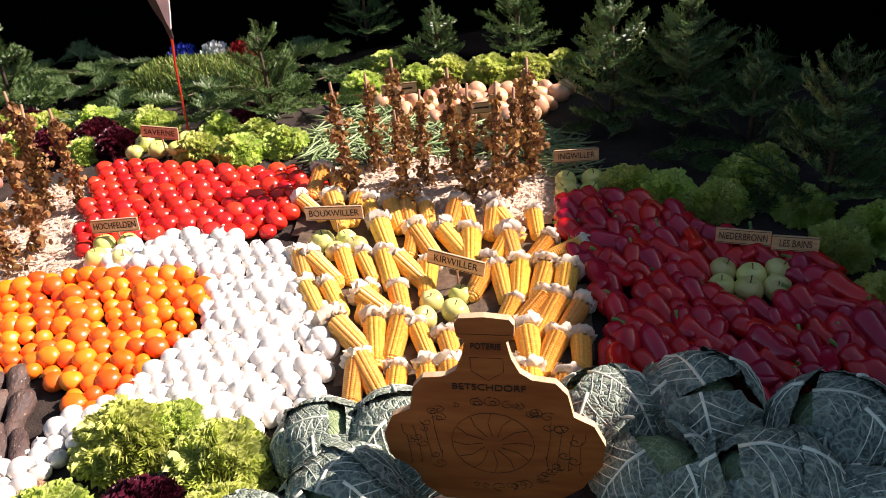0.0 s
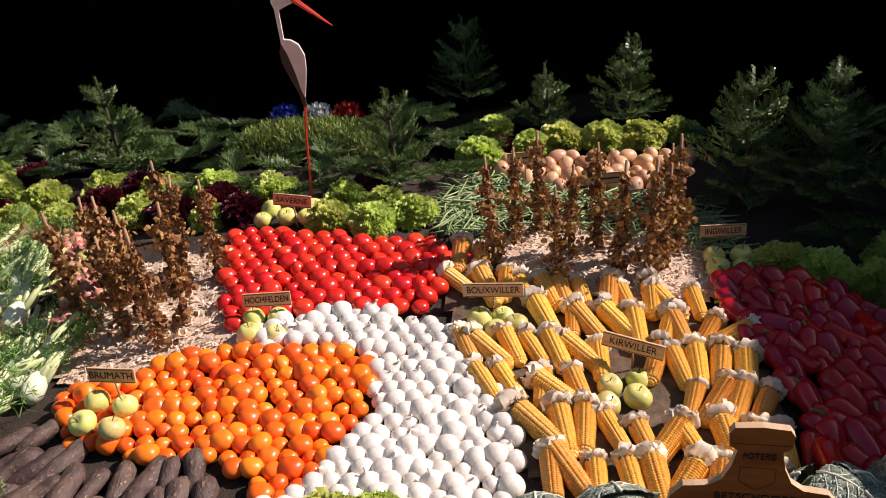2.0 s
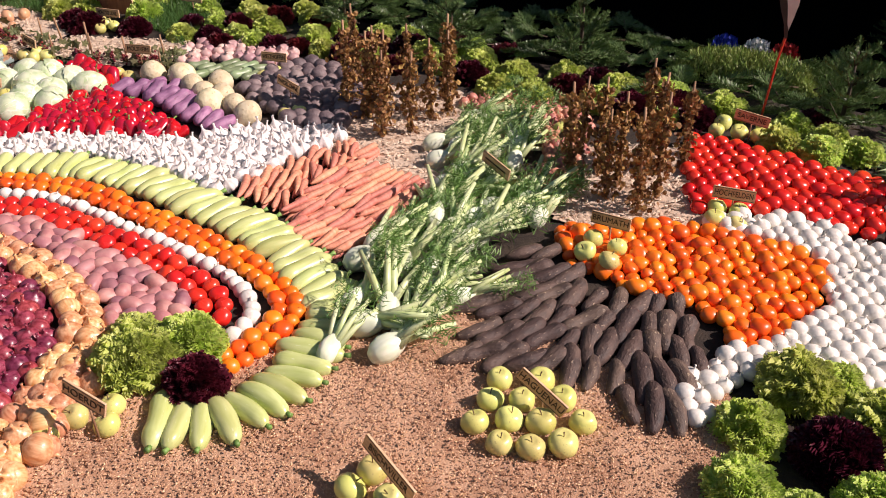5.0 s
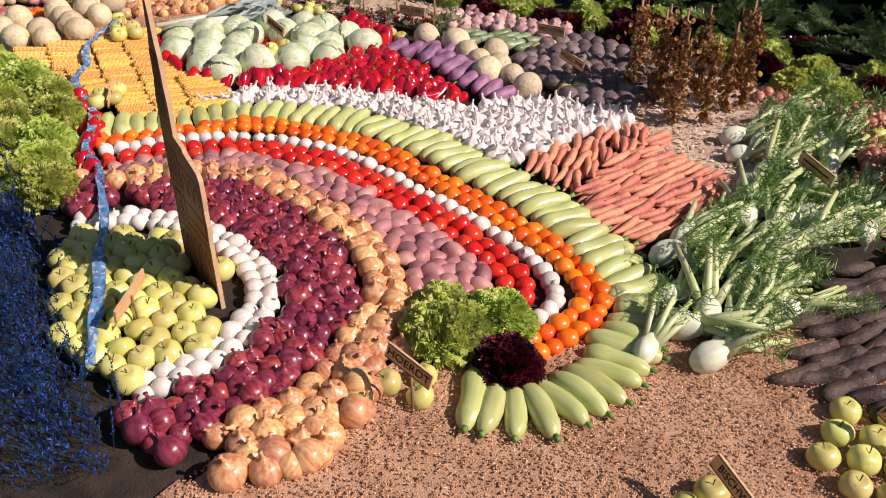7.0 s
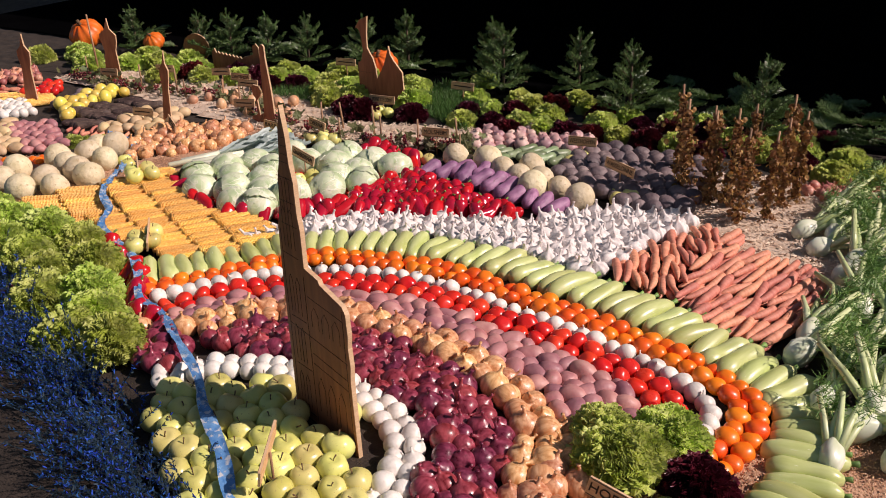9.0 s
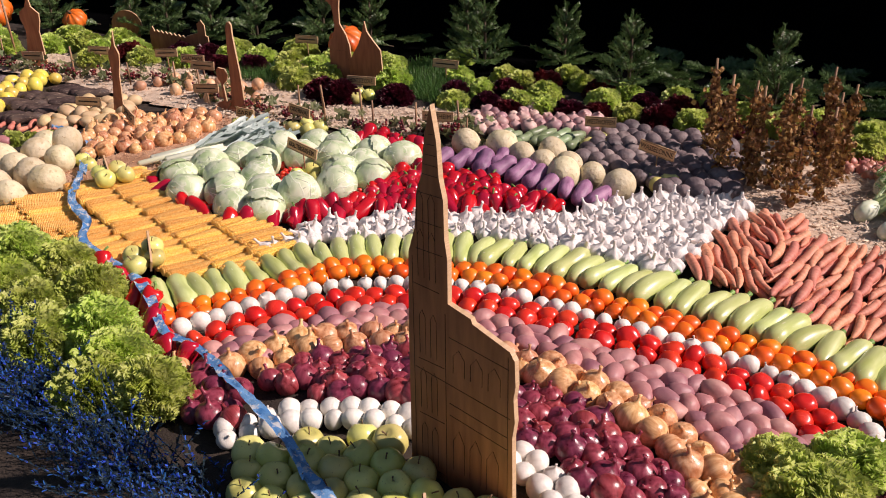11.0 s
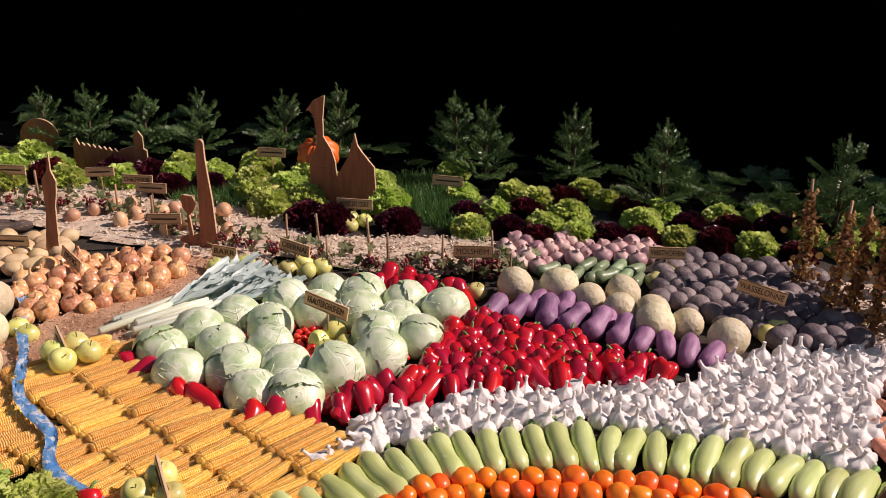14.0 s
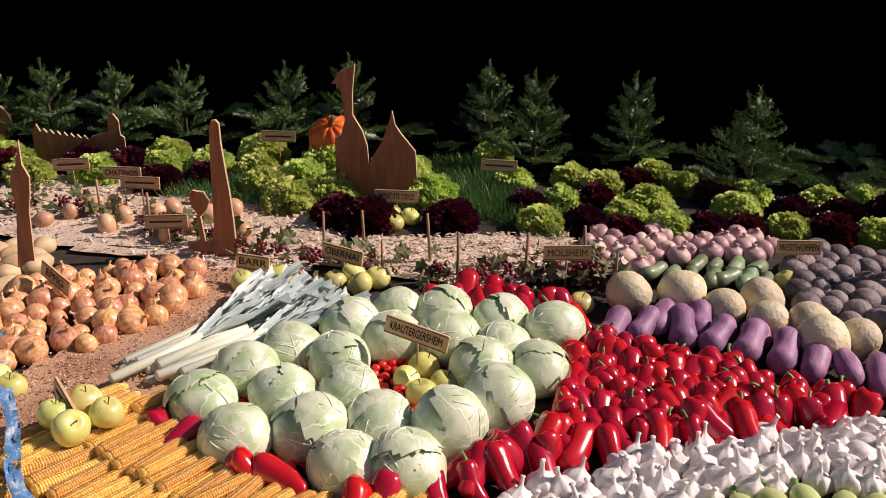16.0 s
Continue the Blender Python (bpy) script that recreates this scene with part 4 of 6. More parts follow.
def cutout(name, outline, x, y, z, heading, label, category, material="board", d=0.012, lines=(), lean=0.0):
    V, F, S = prism([(px + lean * pz, pz) for px, pz in outline], d)
    m = Matrix.Translation((x, y, z)) @ Matrix.Rotation(heading, 4, "Z")
    ob = thing(name, mesh(name, V, F, material, "edge", smooth=False, slots=S), m, label, category, "cut-out boards")
    for pts in lines:
        part("burnt_line", mesh("burnt_line", *sweep([(px, -0.0004, pz) for px, pz in pts], [0.00055] * len(pts), 4), "ink"), ob)
    return ob


# hop stakes


def hop_mesh(seed, h=0.38, count=330):
    r2 = random.Random(seed)
    V, F = [], []
    for k in range(count):
        z = r2.uniform(0.02, h)
        a = r2.uniform(0, 6.3)
        q = abs(r2.gauss(0.02, 0.014)) * (1.25 - 0.5 * z / h) * (0.35 + 1.1 * abs(math.sin(19 * z + seed)) ** 2)
        c = Vector((q * math.cos(a), q * math.sin(a), z))
        s = r2.uniform(0.006, 0.0145)
        m = Euler((r2.uniform(0, 6), r2.uniform(0, 6), r2.uniform(0, 6))).to_matrix()
        b = len(V)
        V.extend(c + m @ (Vector(v) * s) for v in ((0, 0, 0.35), (1, 0.2, 0), (0.35, 0.9, -0.2), (-0.5, 0.8, 0.1), (-1, 0, -0.2), (-0.4, -0.8, 0.15), (0.5, -0.9, -0.1)))
        F.extend((b, b + i, b + i % 6 + 1) for i in range(1, 7))
    return V, F


HOP = [mesh("dried_hops", *hop_mesh(k), "hop", smooth=False) for k in range(1, 6)]
STAKE = mesh("hop_stake", *sweep([(0, 0, -0.02), (0.002, 0.001, 0.2), (0, 0, 0.42)], [0.0058, 0.0055, 0.005], 6), "stake")


def hops(places, group):
    for x, y in places:
        ob = thing("hop_pole", STAKE, turned(x, y, G(x, y), rng.uniform(0, 6), abs(rng.gauss(0, 0.05)), rng.uniform(0, 6), rng.uniform(0.88, 1.06)),
                   "thin wooden stake wound with dried brown hops", "hop pole", group)
        part("foliage", rng.choice(HOP), ob, "crisp brown dried hop leaves")

# ---- large cut-outs ----
cutout("church_cutout", [(0, 0), (0.004, 0.4), (0.01, 0.565), (0.028, 0.62), (0.036, 0.7), (0.05, 0.74), (0.058, 0.81), (0.074, 0.875), (0.088, 0.81), (0.093, 0.74), (0.103, 0.7), (0.105, 0.62), (0.112, 0.58), (0.112, 0.485), (0.17, 0.475), (0.175, 0.465), (0.265, 0.443), (0.277, 0.427), (0.281, 0.371), (0.277, 0.34), (0.282, 0.288), (0.277, 0.247), (0.286, 0)],
       -3.2, 0.345, 0.07, -0.32, "brown plywood cut-out of a church with a tall spire", "cut-out",
       lines=[[(0.02, 0.3), (0.27, 0.29)], [(0.02, 0.5), (0.09, 0.5)], [(0.105, 0.02), (0.105, 0.46)], [(0.016, 0.02), (0.02, 0.56)], [(0.27, 0.02), (0.262, 0.43)]]
       + [[(0.125 + q, 0.08), (0.125 + q, 0.16), (0.14 + q, 0.19), (0.155 + q, 0.16), (0.155 + q, 0.08)] for q in (0.0, 0.045, 0.09)]
       + [[(0.125 + q, 0.33), (0.125 + q, 0.37), (0.14 + q, 0.39), (0.155 + q, 0.37), (0.155 + q, 0.33)] for q in (0.0, 0.045, 0.09)]
       + [[(0.035 + q, z), (0.035 + q, z + 0.09), (0.043 + q, z + 0.105), (0.051 + q, z + 0.09), (0.051 + q, z)] for q in (0.0, 0.03) for z in (0.06, 0.2, 0.34, 0.52, 0.6)]
       + [[(0.03, z), (0.1, z + 0.004)] for z in (0.045, 0.185, 0.325, 0.58, 0.64, 0.7)] + [[(0.05 + 0.005 * q, 0.74 + 0.02 * q), (0.092 - 0.003 * q, 0.742 + 0.02 * q)] for q in range(5)]
       + [[(0.115, z), (0.265, z - 0.008)] for z in (0.22, 0.25, 0.41)])
cutout("chapel_cutout", [(0.0, 0.0), (0.0, 0.213), (0.022, 0.224), (0.038, 0.28), (0.034, 0.336), (0.025, 0.392), (0.006, 0.414), (-0.011, 0.409), (0.011, 0.437), (0.025, 0.459), (0.062, 0.476), (0.078, 0.484), (0.073, 0.437), (0.067, 0.381), (0.067, 0.302), (0.101, 0.246), (0.119, 0.19), (0.123, 0.123), (0.137, 0.146), (0.176, 0.213), (0.199, 0.28), (0.211, 0.325), (0.222, 0.274), (0.241, 0.246), (0.297, 0.179), (0.308, 0.0)],
       -4.96, 3.0, 0.03, 0.05, "brown plywood cut-out of a chapel below a statue on a dome", "cut-out", lines=[[(0.11, 0.0), (0.11, 0.12)], [(0.01, 0.16), (0.1, 0.16)]])
cutout("bottle_cutout", [(-0.085, 0.03), (-0.06, 0.02), (0.0, 0.0), (0.075, 0.0), (0.062, 0.12), (0.05, 0.21), (0.032, 0.31), (0.02, 0.38), (0.014, 0.44), (0.004, 0.452), (-0.008, 0.45), (-0.016, 0.43), (-0.012, 0.32),
                         (-0.004, 0.18), (0.0, 0.07), (-0.03, 0.055), (-0.045, 0.14), (-0.025, 0.165), (-0.018, 0.19), (-0.035, 0.22), (-0.07, 0.225), (-0.082, 0.21), (-0.072, 0.17), (-0.055, 0.15), (-0.045, 0.06), (-0.08, 0.045)],
       -5.18, 2.4, 0.0, 0.1, "brown plywood cut-out of a wine bottle and glass", "cut-out", lean=0.08)
TOWER = [(-0.016, 0), (-0.012, 0.22), (-0.024, 0.3), (-0.024, 0.33), (-0.008, 0.36), (0, 0.43), (0.007, 0.36), (0.026, 0.32), (0.026, 0.27), (0.022, 0.22), (0.036, 0)]
cutout("tower_cutout", TOWER, -5.66, 2.12, 0.0, 0.35, "brown plywood cut-out of a slim tower", "cut-out", lean=0.12)
cutout("tower_cutout", [(x * 2.2, z * 0.98) for x, z in TOWER], -6.72, 2.62, 0.0, 0.4, "broad brown plywood cut-out of a pointed tower", "cut-out", lean=0.1)
cutout("tower_cutout", [(x * 1.6, z) for x, z in TOWER], -6.78, 2.05, 0.0, 0.4, "brown plywood cut-out of a stepped tower", "cut-out", lean=0.1)
CASTLE = [(0, 0), (0, 0.15), (0.02, 0.18)] + [(0.02 + 0.013 * k, (0.165, 0.15)[k % 2] - 0.0025 * k) for k in range(1, 16)] + [(0.23, 0.125), (0.3, 0.145), (0.3, 0.2), (0.325, 0.22), (0.345, 0.19), (0.345, 0.13), (0.36, 0.12), (0.36, 0)]
cutout("castle_cutout", CASTLE, -6.28, 3.12, -0.01, 0.3, "brown plywood cut-out of a castle with battlements", "cut-out")
cutout("round_cutout", [(0.1 * math.cos(k * math.pi / 12), 0.1 + 0.1 * math.sin(k * math.pi / 12)) for k in range(24)], -6.62, 3.3, 0.0, 0.3, "round brown plywood cut-out", "cut-out")

# the jug by the front edge
J = [(0.0, 0.0), (-0.1, 0.0), (-0.16, 0.05), (-0.195, 0.11), (-0.2, 0.16), (-0.18, 0.205), (-0.145, 0.225), (-0.14, 0.25), (-0.135, 0.275), (-0.115, 0.3), (-0.075, 0.305), (-0.055, 0.32), (-0.042, 0.35), (-0.035, 0.385),
     (-0.048, 0.395), (-0.05, 0.42), (-0.042, 0.432), (0.0, 0.436)]
J = J + [(-x, z) for x, z in reversed(J[1:-1])]
def curl(k):
    """A small burnt scroll on the jug's belly, clear of the flower."""
    r3 = random.Random(k + 70)
    a = r3.uniform(0, 6.28)
    x, z, s, turn = 0.125 * math.cos(a) * r3.uniform(0.85, 1.25), 0.145 + 0.105 * math.sin(a), r3.uniform(0.008, 0.016), r3.choice((-1, 1))
    return [(x + s * (1 - t / 16) * math.cos(a + turn * 0.55 * t), z + s * (1 - t / 16) * math.sin(a + turn * 0.55 * t) * 0.8) for t in range(14)]


jug = cutout("jug_cutout", [(x, z) for x, z in reversed(J)], 0.2, 1.2, 0.02, -0.08, "light plywood cut-out of a round jug with burnt patterns", "cut-out", "light_board", 0.014,
             lines=[[(0.018 * math.cos(a), 0.15 + 0.018 * math.sin(a)), (0.05 * math.cos(a + 0.12), 0.15 + 0.05 * math.sin(a + 0.12)), (0.072 * math.cos(a), 0.15 + 0.072 * math.sin(a))] for a in [k * 0.5236 for k in range(12)]]
             + [[(0.075 * math.cos(k * 0.3), 0.15 + 0.075 * math.sin(k * 0.3)) for k in range(22)]]
             + [[(s * (0.1 + 0.02 * k + 0.006 * math.sin(5 * t)), 0.08 + 0.03 * t + 0.02 * math.sin(2.2 * t + k)) for t in range(5)] for k in range(4) for s in (-1, 1)]
             + [curl(k) for k in range(46)]
             + [[(-0.045, 0.4), (0.045, 0.4)], [(-0.028, 0.35), (-0.028, 0.32), (0, 0.3), (0.028, 0.32), (0.028, 0.35), (-0.028, 0.35)]])
lettering("POTERIE", 0.018, 0.06, jug, 0, 0.375)
lettering("BETSCHDORF", 0.02, 0.13, jug, 0, 0.284)
jug.matrix_basis = jug.matrix_basis @ Matrix.Scale(1.12, 4)

# the painted stork: one flat figure in three paints
V1, F1, S1 = prism([(-0.012, 0.452), (0.012, 0.448), (0.036, 0.43), (0.052, 0.39), (0.05, 0.34), (0.04, 0.28), (0.031, 0.235), (0.022, 0.26), (0.01, 0.33), (-0.008, 0.4), (-0.024, 0.44), (-0.026, 0.5), (-0.028, 0.56), (-0.036, 0.585),
                    (-0.03, 0.61), (-0.008, 0.622), (0.02, 0.615), (0.042, 0.597), (0.038, 0.577), (0.01, 0.566), (-0.014, 0.555), (-0.013, 0.5)], 0.014)
V2, F2, S2 = prism([(-0.025, 0.438), (-0.035, 0.41), (-0.032, 0.37), (-0.012, 0.31), (0.008, 0.26), (0.02, 0.2), (0.032, 0.2), (0.03, 0.234), (0.0215, 0.26), (0.0095, 0.33), (-0.0085, 0.4)], 0.013)
V3, F3 = merge(sweep([(0.026, 0.007, 0.21), (0.012, 0.007, 0.1), (-0.009, 0.007, -0.22)], [0.006, 0.005, 0.005], 6), sweep([(0.038, 0.007, 0.592), (0.1, 0.007, 0.54), (0.165, 0.007, 0.487)], [0.012, 0.008, 0.002], 6))
VV, FF = merge((V1, F1), (V2, F2), (V3, F3))
thing("stork_cutout", mesh("stork", VV, FF, "white_paint", "black_paint", "red_paint", smooth=False, slots=[0] * len(F1) + [1] * len(F2) + [2] * len(F3)),
      Matrix.Translation((-1.065, 2.96, 0.265)) @ Matrix.Rotation(0.1, 4, "Z"), "painted flat stork figure, white and black with red beak and leg", "stork figure")

# ---- beds of produce ----
RED_BED = [(-1.34, 2.72), (-0.9, 2.66), (-0.7, 2.65), (-0.5, 2.62), (-0.38, 2.55), (-0.5, 2.4), (-0.54, 2.22), (-0.8, 2.26), (-0.93, 2.24), (-1.16, 2.14), (-1.24, 2.3)]
sown("tomato", TOMATO, packed(RED_BED, 0.06, 0.1, 0.86, 4), 0.028, "round glossy ripe red tomato", "tomato", "red tomatoes in the bed", 0.5, (0.85, 1.1))
WHITE_BED = [(-1.14, 2.09), (-0.97, 2.2), (-0.81, 2.25), (-0.54, 2.22), (-0.42, 2.12), (-0.38, 2.01), (-0.27, 1.81), (-0.24, 1.52), (-0.34, 1.4), (-0.5, 1.36), (-0.67, 1.48), (-0.78, 1.42), (-0.84, 1.27),
             (-0.9, 1.1), (-0.97, 1.05), (-0.98, 1.2), (-0.92, 1.44), (-0.79, 1.52), (-0.73, 1.66), (-0.65, 1.78), (-0.68, 2.0), (-0.79, 2.07), (-1.1, 2.05)]
sown("white_onion", WHITE, packed(WHITE_BED, 0.05, 0.14), 0.023, "small white onion with papery skin", "onion", "white onions in the bed", 0.4, (0.8, 1.2))
ORANGE_BED = [(-1.56, 1.9), (-1.42, 1.92), (-1.29, 2.01), (-1.15, 2.05), (-0.96, 2.05), (-0.79, 2.05), (-0.69, 1.98), (-0.66, 1.79), (-0.72, 1.69), (-0.73, 1.61), (-0.76, 1.51), (-0.85, 1.46), (-0.91, 1.5), (-0.97, 1.57), (-1.06, 1.61),
              (-1.23, 1.61), (-1.36, 1.64), (-1.5, 1.66), (-1.58, 1.78)]
sown("orange_tomato", ORANGE, packed(ORANGE_BED, 0.053, 0.14), 0.026, "round glossy ripe orange tomato", "tomato", "orange tomatoes in the bed", 0.5, (0.75, 1.15))
PEPPER_BED = [(0.36, 2.4), (0.5, 2.5), (0.73, 2.36), (0.85, 2.2), (1.05, 2.07), (1.1, 1.82), (1.35, 1.75), (1.3, 1.5), (0.95, 1.48), (0.74, 1.46), (0.69, 1.5), (0.53, 1.52), (0.46, 1.58), (0.46, 1.83), (0.4, 2.13)]
NIED = [(0.785, 1.947), (0.853, 1.926), (0.931, 1.934), (0.802, 2.02), (0.873, 1.99), (0.949, 2.009)]
for x, y in packed(PEPPER_BED, 0.062, 0.2, 0.9):
    if min(math.hypot(x - a, y - b) for a, b in NIED) < 0.06:
        continue
    s = rng.uniform(0.85, 1.15)
    ob = thing("long_pepper", rng.choice(LONG_PEPPER), turned(x, y, G(x, y) + 0.03 * s, rng.uniform(0, 6.3), rng.uniform(1.15, 1.45), 2.05 + rng.gauss(0, 0.3), s), "dark red long sweet pepper", "pepper", "dark red peppers in the bed")
    if rng.random() < 0.3:
        part("stem", BELL_STEM, ob, "green stem")

# corn with husks
CORN_BED = [(-0.5, 2.55), (-0.36, 2.52), (-0.2, 2.42), (0.0, 2.34), (0.3, 2.3), (0.34, 2.14), (0.44, 1.95), (0.44, 1.75), (0.36, 1.5), (0.1, 1.36), (-0.08, 1.36), (-0.16, 1.52), (-0.24, 1.58), (-0.28, 1.78), (-0.36, 1.92), (-0.44, 2.13), (-0.5, 2.3)]
KIRW = [(-0.01, 1.9), (0.07, 1.93), (-0.02, 1.82), (0.06, 1.85)]
BOUX = [(-0.38, 2.2), (-0.31, 2.22), (-0.33, 2.15), (-0.27, 2.17)]
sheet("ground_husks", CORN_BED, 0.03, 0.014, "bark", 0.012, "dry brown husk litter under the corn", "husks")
for x, y in packed(CORN_BED, 0.066, 0.28, 2.35, -8):
    if min(math.hypot(x - a, y - b) for a, b in KIRW + BOUX) < 0.07:
        continue
    s = rng.uniform(0.88, 1.16)
    h = -1.57 + 0.9 * (0.22 - x) + rng.gauss(0, 0.34)
    ob = thing("corn_cob", COB, turned(x, y, G(x, y) + 0.034 * s, h, 0.1, h, s) @ Matrix.Rotation(rng.uniform(0, 6), 4, "X"), "yellow corn cob with its dry husk folded back", "corn cob", "husked corn cobs")
    part("husk", rng.choice(HUSK), ob, "pale papery husk", Matrix.Translation((-0.005, 0, 0.004)) @ Matrix.Rotation(rng.uniform(0, 6), 4, "X") @ Matrix.Diagonal((rng.uniform(0.65, 0.85), rng.uniform(0.72, 0.95), rng.uniform(0.72, 0.95), 1)))

# savoy cabbages along the front
for k, (x, y, s) in enumerate([(-0.2, 1.33, 0.85), (-0.02, 1.33, 0.95), (-0.12, 1.14, 1.0), (-0.3, 1.04, 0.9), (0.44, 1.42, 0.95), (0.64, 1.43, 1.05), (0.54, 1.24, 0.95), (0.74, 1.18, 1.1),
                               (0.92, 1.34, 1.1), (1.13, 1.36, 1.0), (0.95, 1.1, 1.0), (1.2, 1.16, 1.0), (1.34, 1.36, 0.95), (0.27, 1.42, 0.7)]):
    savoy(x, y, s, k in (6, 9, 12))

# dark roots
ROOT_BED = [(-1.6, 1.86), (-1.56, 1.72), (-1.5, 1.62), (-1.36, 1.6), (-1.22, 1.57), (-1.1, 1.58), (-0.99, 1.52), (-0.92, 1.36), (-0.94, 1.12), (-1.0, 1.02), (-1.12, 1.0), (-1.2, 1.12), (-1.36, 1.12), (-1.6, 1.02), (-1.64, 1.2), (-1.69, 1.38), (-1.7, 1.55)]
for x, y in packed(ROOT_BED, 0.066, 0.18, 1.75, 12):
    h = math.radians(-78 - 52 * max(-1, min(1, (-1.1 - x) / 0.5))) + rng.gauss(0, 0.16)
    s = rng.uniform(0.8, 1.15)
    thing("dark_root", rng.choice(ROOT), turned(x, y, G(x, y) + 0.024, h, 0.05, h, s), "long dark brown earthy beetroot", "root vegetable", "dark roots in the bed")

# carrots
CARROT_BED = [(-2.8, 1.56), (-2.76, 1.8), (-2.72, 2.0), (-2.61, 2.12), (-2.44, 2.04), (-2.2, 1.96), (-2.12, 1.72), (-2.16, 1.46), (-2.22, 1.34), (-2.38, 1.39), (-2.58, 1.49)]
for z, way in ((0.012, -10), (0.032, -5)):
    for x, y in packed(CARROT_BED, 0.037, 0.22, 3.3, way):
        h = radians(-69 if x < -2.56 and y > 1.55 else -108) + rng.gauss(0, 0.13)
        thing("carrot", rng.choice(CARROT), turned(x, y, G(x, y) + z + rng.uniform(0, 0.008), h, rng.uniform(-0.05, 0.12), h, rng.uniform(0.75, 1.1)), "dusty orange carrot lying in the heap", "carrot", "carrots in the bed")

# fennel heap
FENNEL_BED = [(-1.98, 0.7), (-1.88, 0.87), (-1.74, 0.96), (-1.68, 1.2), (-1.72, 1.6), (-1.62, 1.92), (-1.8, 2.05), (-2.0, 2.5), (-2.22, 2.55), (-2.32, 2.15), (-2.12, 1.98), (-2.06, 1.7), (-2.16, 1.36), (-2.04, 1.05)]
for x, y in packed(FENNEL_BED, 0.135, 0.25, 0.85, 20):
    if math.hypot(x + 1.9, y - 2.04) > 0.09:
        fennel(x, y, rng.choice((radians(62), radians(35), radians(88))) + rng.gauss(0, 0.28), rng.uniform(0.95, 1.25))

# shallots
SHALLOT_BED = [(-2.4, 2.72), (-2.3, 2.9), (-1.95, 2.95), (-1.75, 2.75), (-1.68, 2.45), (-1.62, 2.1), (-1.72, 2.0), (-1.86, 2.03), (-1.8, 2.3), (-1.95, 2.58), (-2.2, 2.62)]
sown("shallot", SHALLOT, packed(SHALLOT_BED, 0.043, 0.15), 0.02, "small reddish shallot with dry skin", "shallot", "shallots in the bed", 1.0, (0.8, 1.2))

# garlic
GARLIC_BED = [(-4.2, 1.12), (-4.0, 1.32), (-3.64, 1.52), (-3.42, 1.57), (-3.17, 1.57), (-2.84, 1.52), (-2.8, 1.72), (-2.78, 1.9), (-2.7, 2.1), (-2.7, 2.24), (-2.96, 2.13), (-3.15, 2.05), (-3.3, 1.85), (-3.45, 1.78), (-3.77, 1.66), (-4.1, 1.42)]
sown("garlic", GARLIC, packed(GARLIC_BED, 0.052, 0.22), 0.026, "white garlic bulb with a dry neck", "garlic", "garlic bulbs in the bed", 0.4, (0.85, 1.2))

# the rings round the church
ZUC = [(-4.28, 0.78), (-4.11, 1.0), (-3.9, 1.27), (-3.58, 1.43), (-3.2, 1.47), (-2.86, 1.42), (-2.55, 1.36), (-2.28, 1.24), (-2.05, 1.09), (-2.005, 0.89), (-1.985, 0.71), (-2.065, 0.5), (-2.25, 0.41)]
for x, y, h in along(ZUC, 0.06):
    a = h - 1.57 + rng.gauss(0, 0.06) + (0.0 if x < -3.5 else -0.2 if x < -2.4 else 0.1)
    s = rng.uniform(0.88, 1.08)
    ob = thing("zucchini", rng.choice(ZUCCHINI), turned(x, y, G(x, y) + 0.024 * s, a, 0.03, a, s), "pale green light-skinned zucchini", "zucchini", "zucchini round the rings")
    part("stem", ZUC_STEM, ob, "cut green stem")
ORA = [(-4.19, 0.7), (-4.06, 0.84), (-3.87, 1.13), (-3.71, 1.22), (-3.34, 1.29), (-2.97, 1.25), (-2.66, 1.2), (-2.38, 1.14), (-2.2, 1.04), (-2.16, 0.93), (-2.17, 0.78), (-2.2, 0.68)]
for off in (0.027, -0.027):
    sown("orange_tomato", ORANGE, along(ORA, 0.054, off), 0.026, "round glossy ripe orange tomato", "tomato", "orange tomatoes in the ring", 0.4, (0.85, 1.1))
WHI = [(-4.1, 0.66), (-3.99, 0.83), (-3.82, 1.04), (-3.56, 1.16), (-3.36, 1.2), (-3.0, 1.16), (-2.69, 1.12), (-2.43, 1.06), (-2.28, 0.96), (-2.245, 0.86), (-2.26, 0.74)]
sown("white_onion", WHITE, along(WHI, 0.052), 0.022, "small white onion with papery skin", "onion", "white onions in the ring", 0.9, (0.85, 1.1))
REDR = [(-4.02, 0.62), (-3.92, 0.79), (-3.72, 0.99), (-3.5, 1.09), (-3.32, 1.12), (-3.0, 1.09), (-2.7, 1.05), (-2.46, 0.99), (-2.34, 0.9), (-2.33, 0.78)]
for off in (0.0, -0.062):
    sown("tomato", TOMATO, along(REDR, 0.061, off), 0.028, "round glossy ripe red tomato", "tomato", "red tomatoes in the ring", 0.5, (0.85, 1.05))
POT_BED = [(-3.97, 0.56), (-3.85, 0.75), (-3.66, 0.92), (-3.42, 1.02), (-3.1, 1.01), (-2.8, 0.97), (-2.52, 0.91), (-2.36, 0.82), (-2.46, 0.7), (-2.58, 0.66), (-2.78, 0.8), (-3.0, 0.86), (-3.3, 0.9), (-3.5, 0.84), (-3.68, 0.7), (-3.82, 0.52)]
sown("potato", POTATO, packed(POT_BED, 0.056, 0.15, 0.8), 0.025, "pink-skinned potato packed among others", "potato", "pink potatoes in the ring", 0.35, (0.85, 1.15), lambda p: rng.uniform(0, 6.3))
ONI = [(-3.76, 0.56), (-3.68, 0.67), (-3.53, 0.77), (-3.3, 0.82), (-2.97, 0.77), (-2.78, 0.71), (-2.63, 0.6), (-2.56, 0.46), (-2.51, 0.29), (-2.48, 0.17), (-2.51, 0.03), (-2.55, -0.1)]
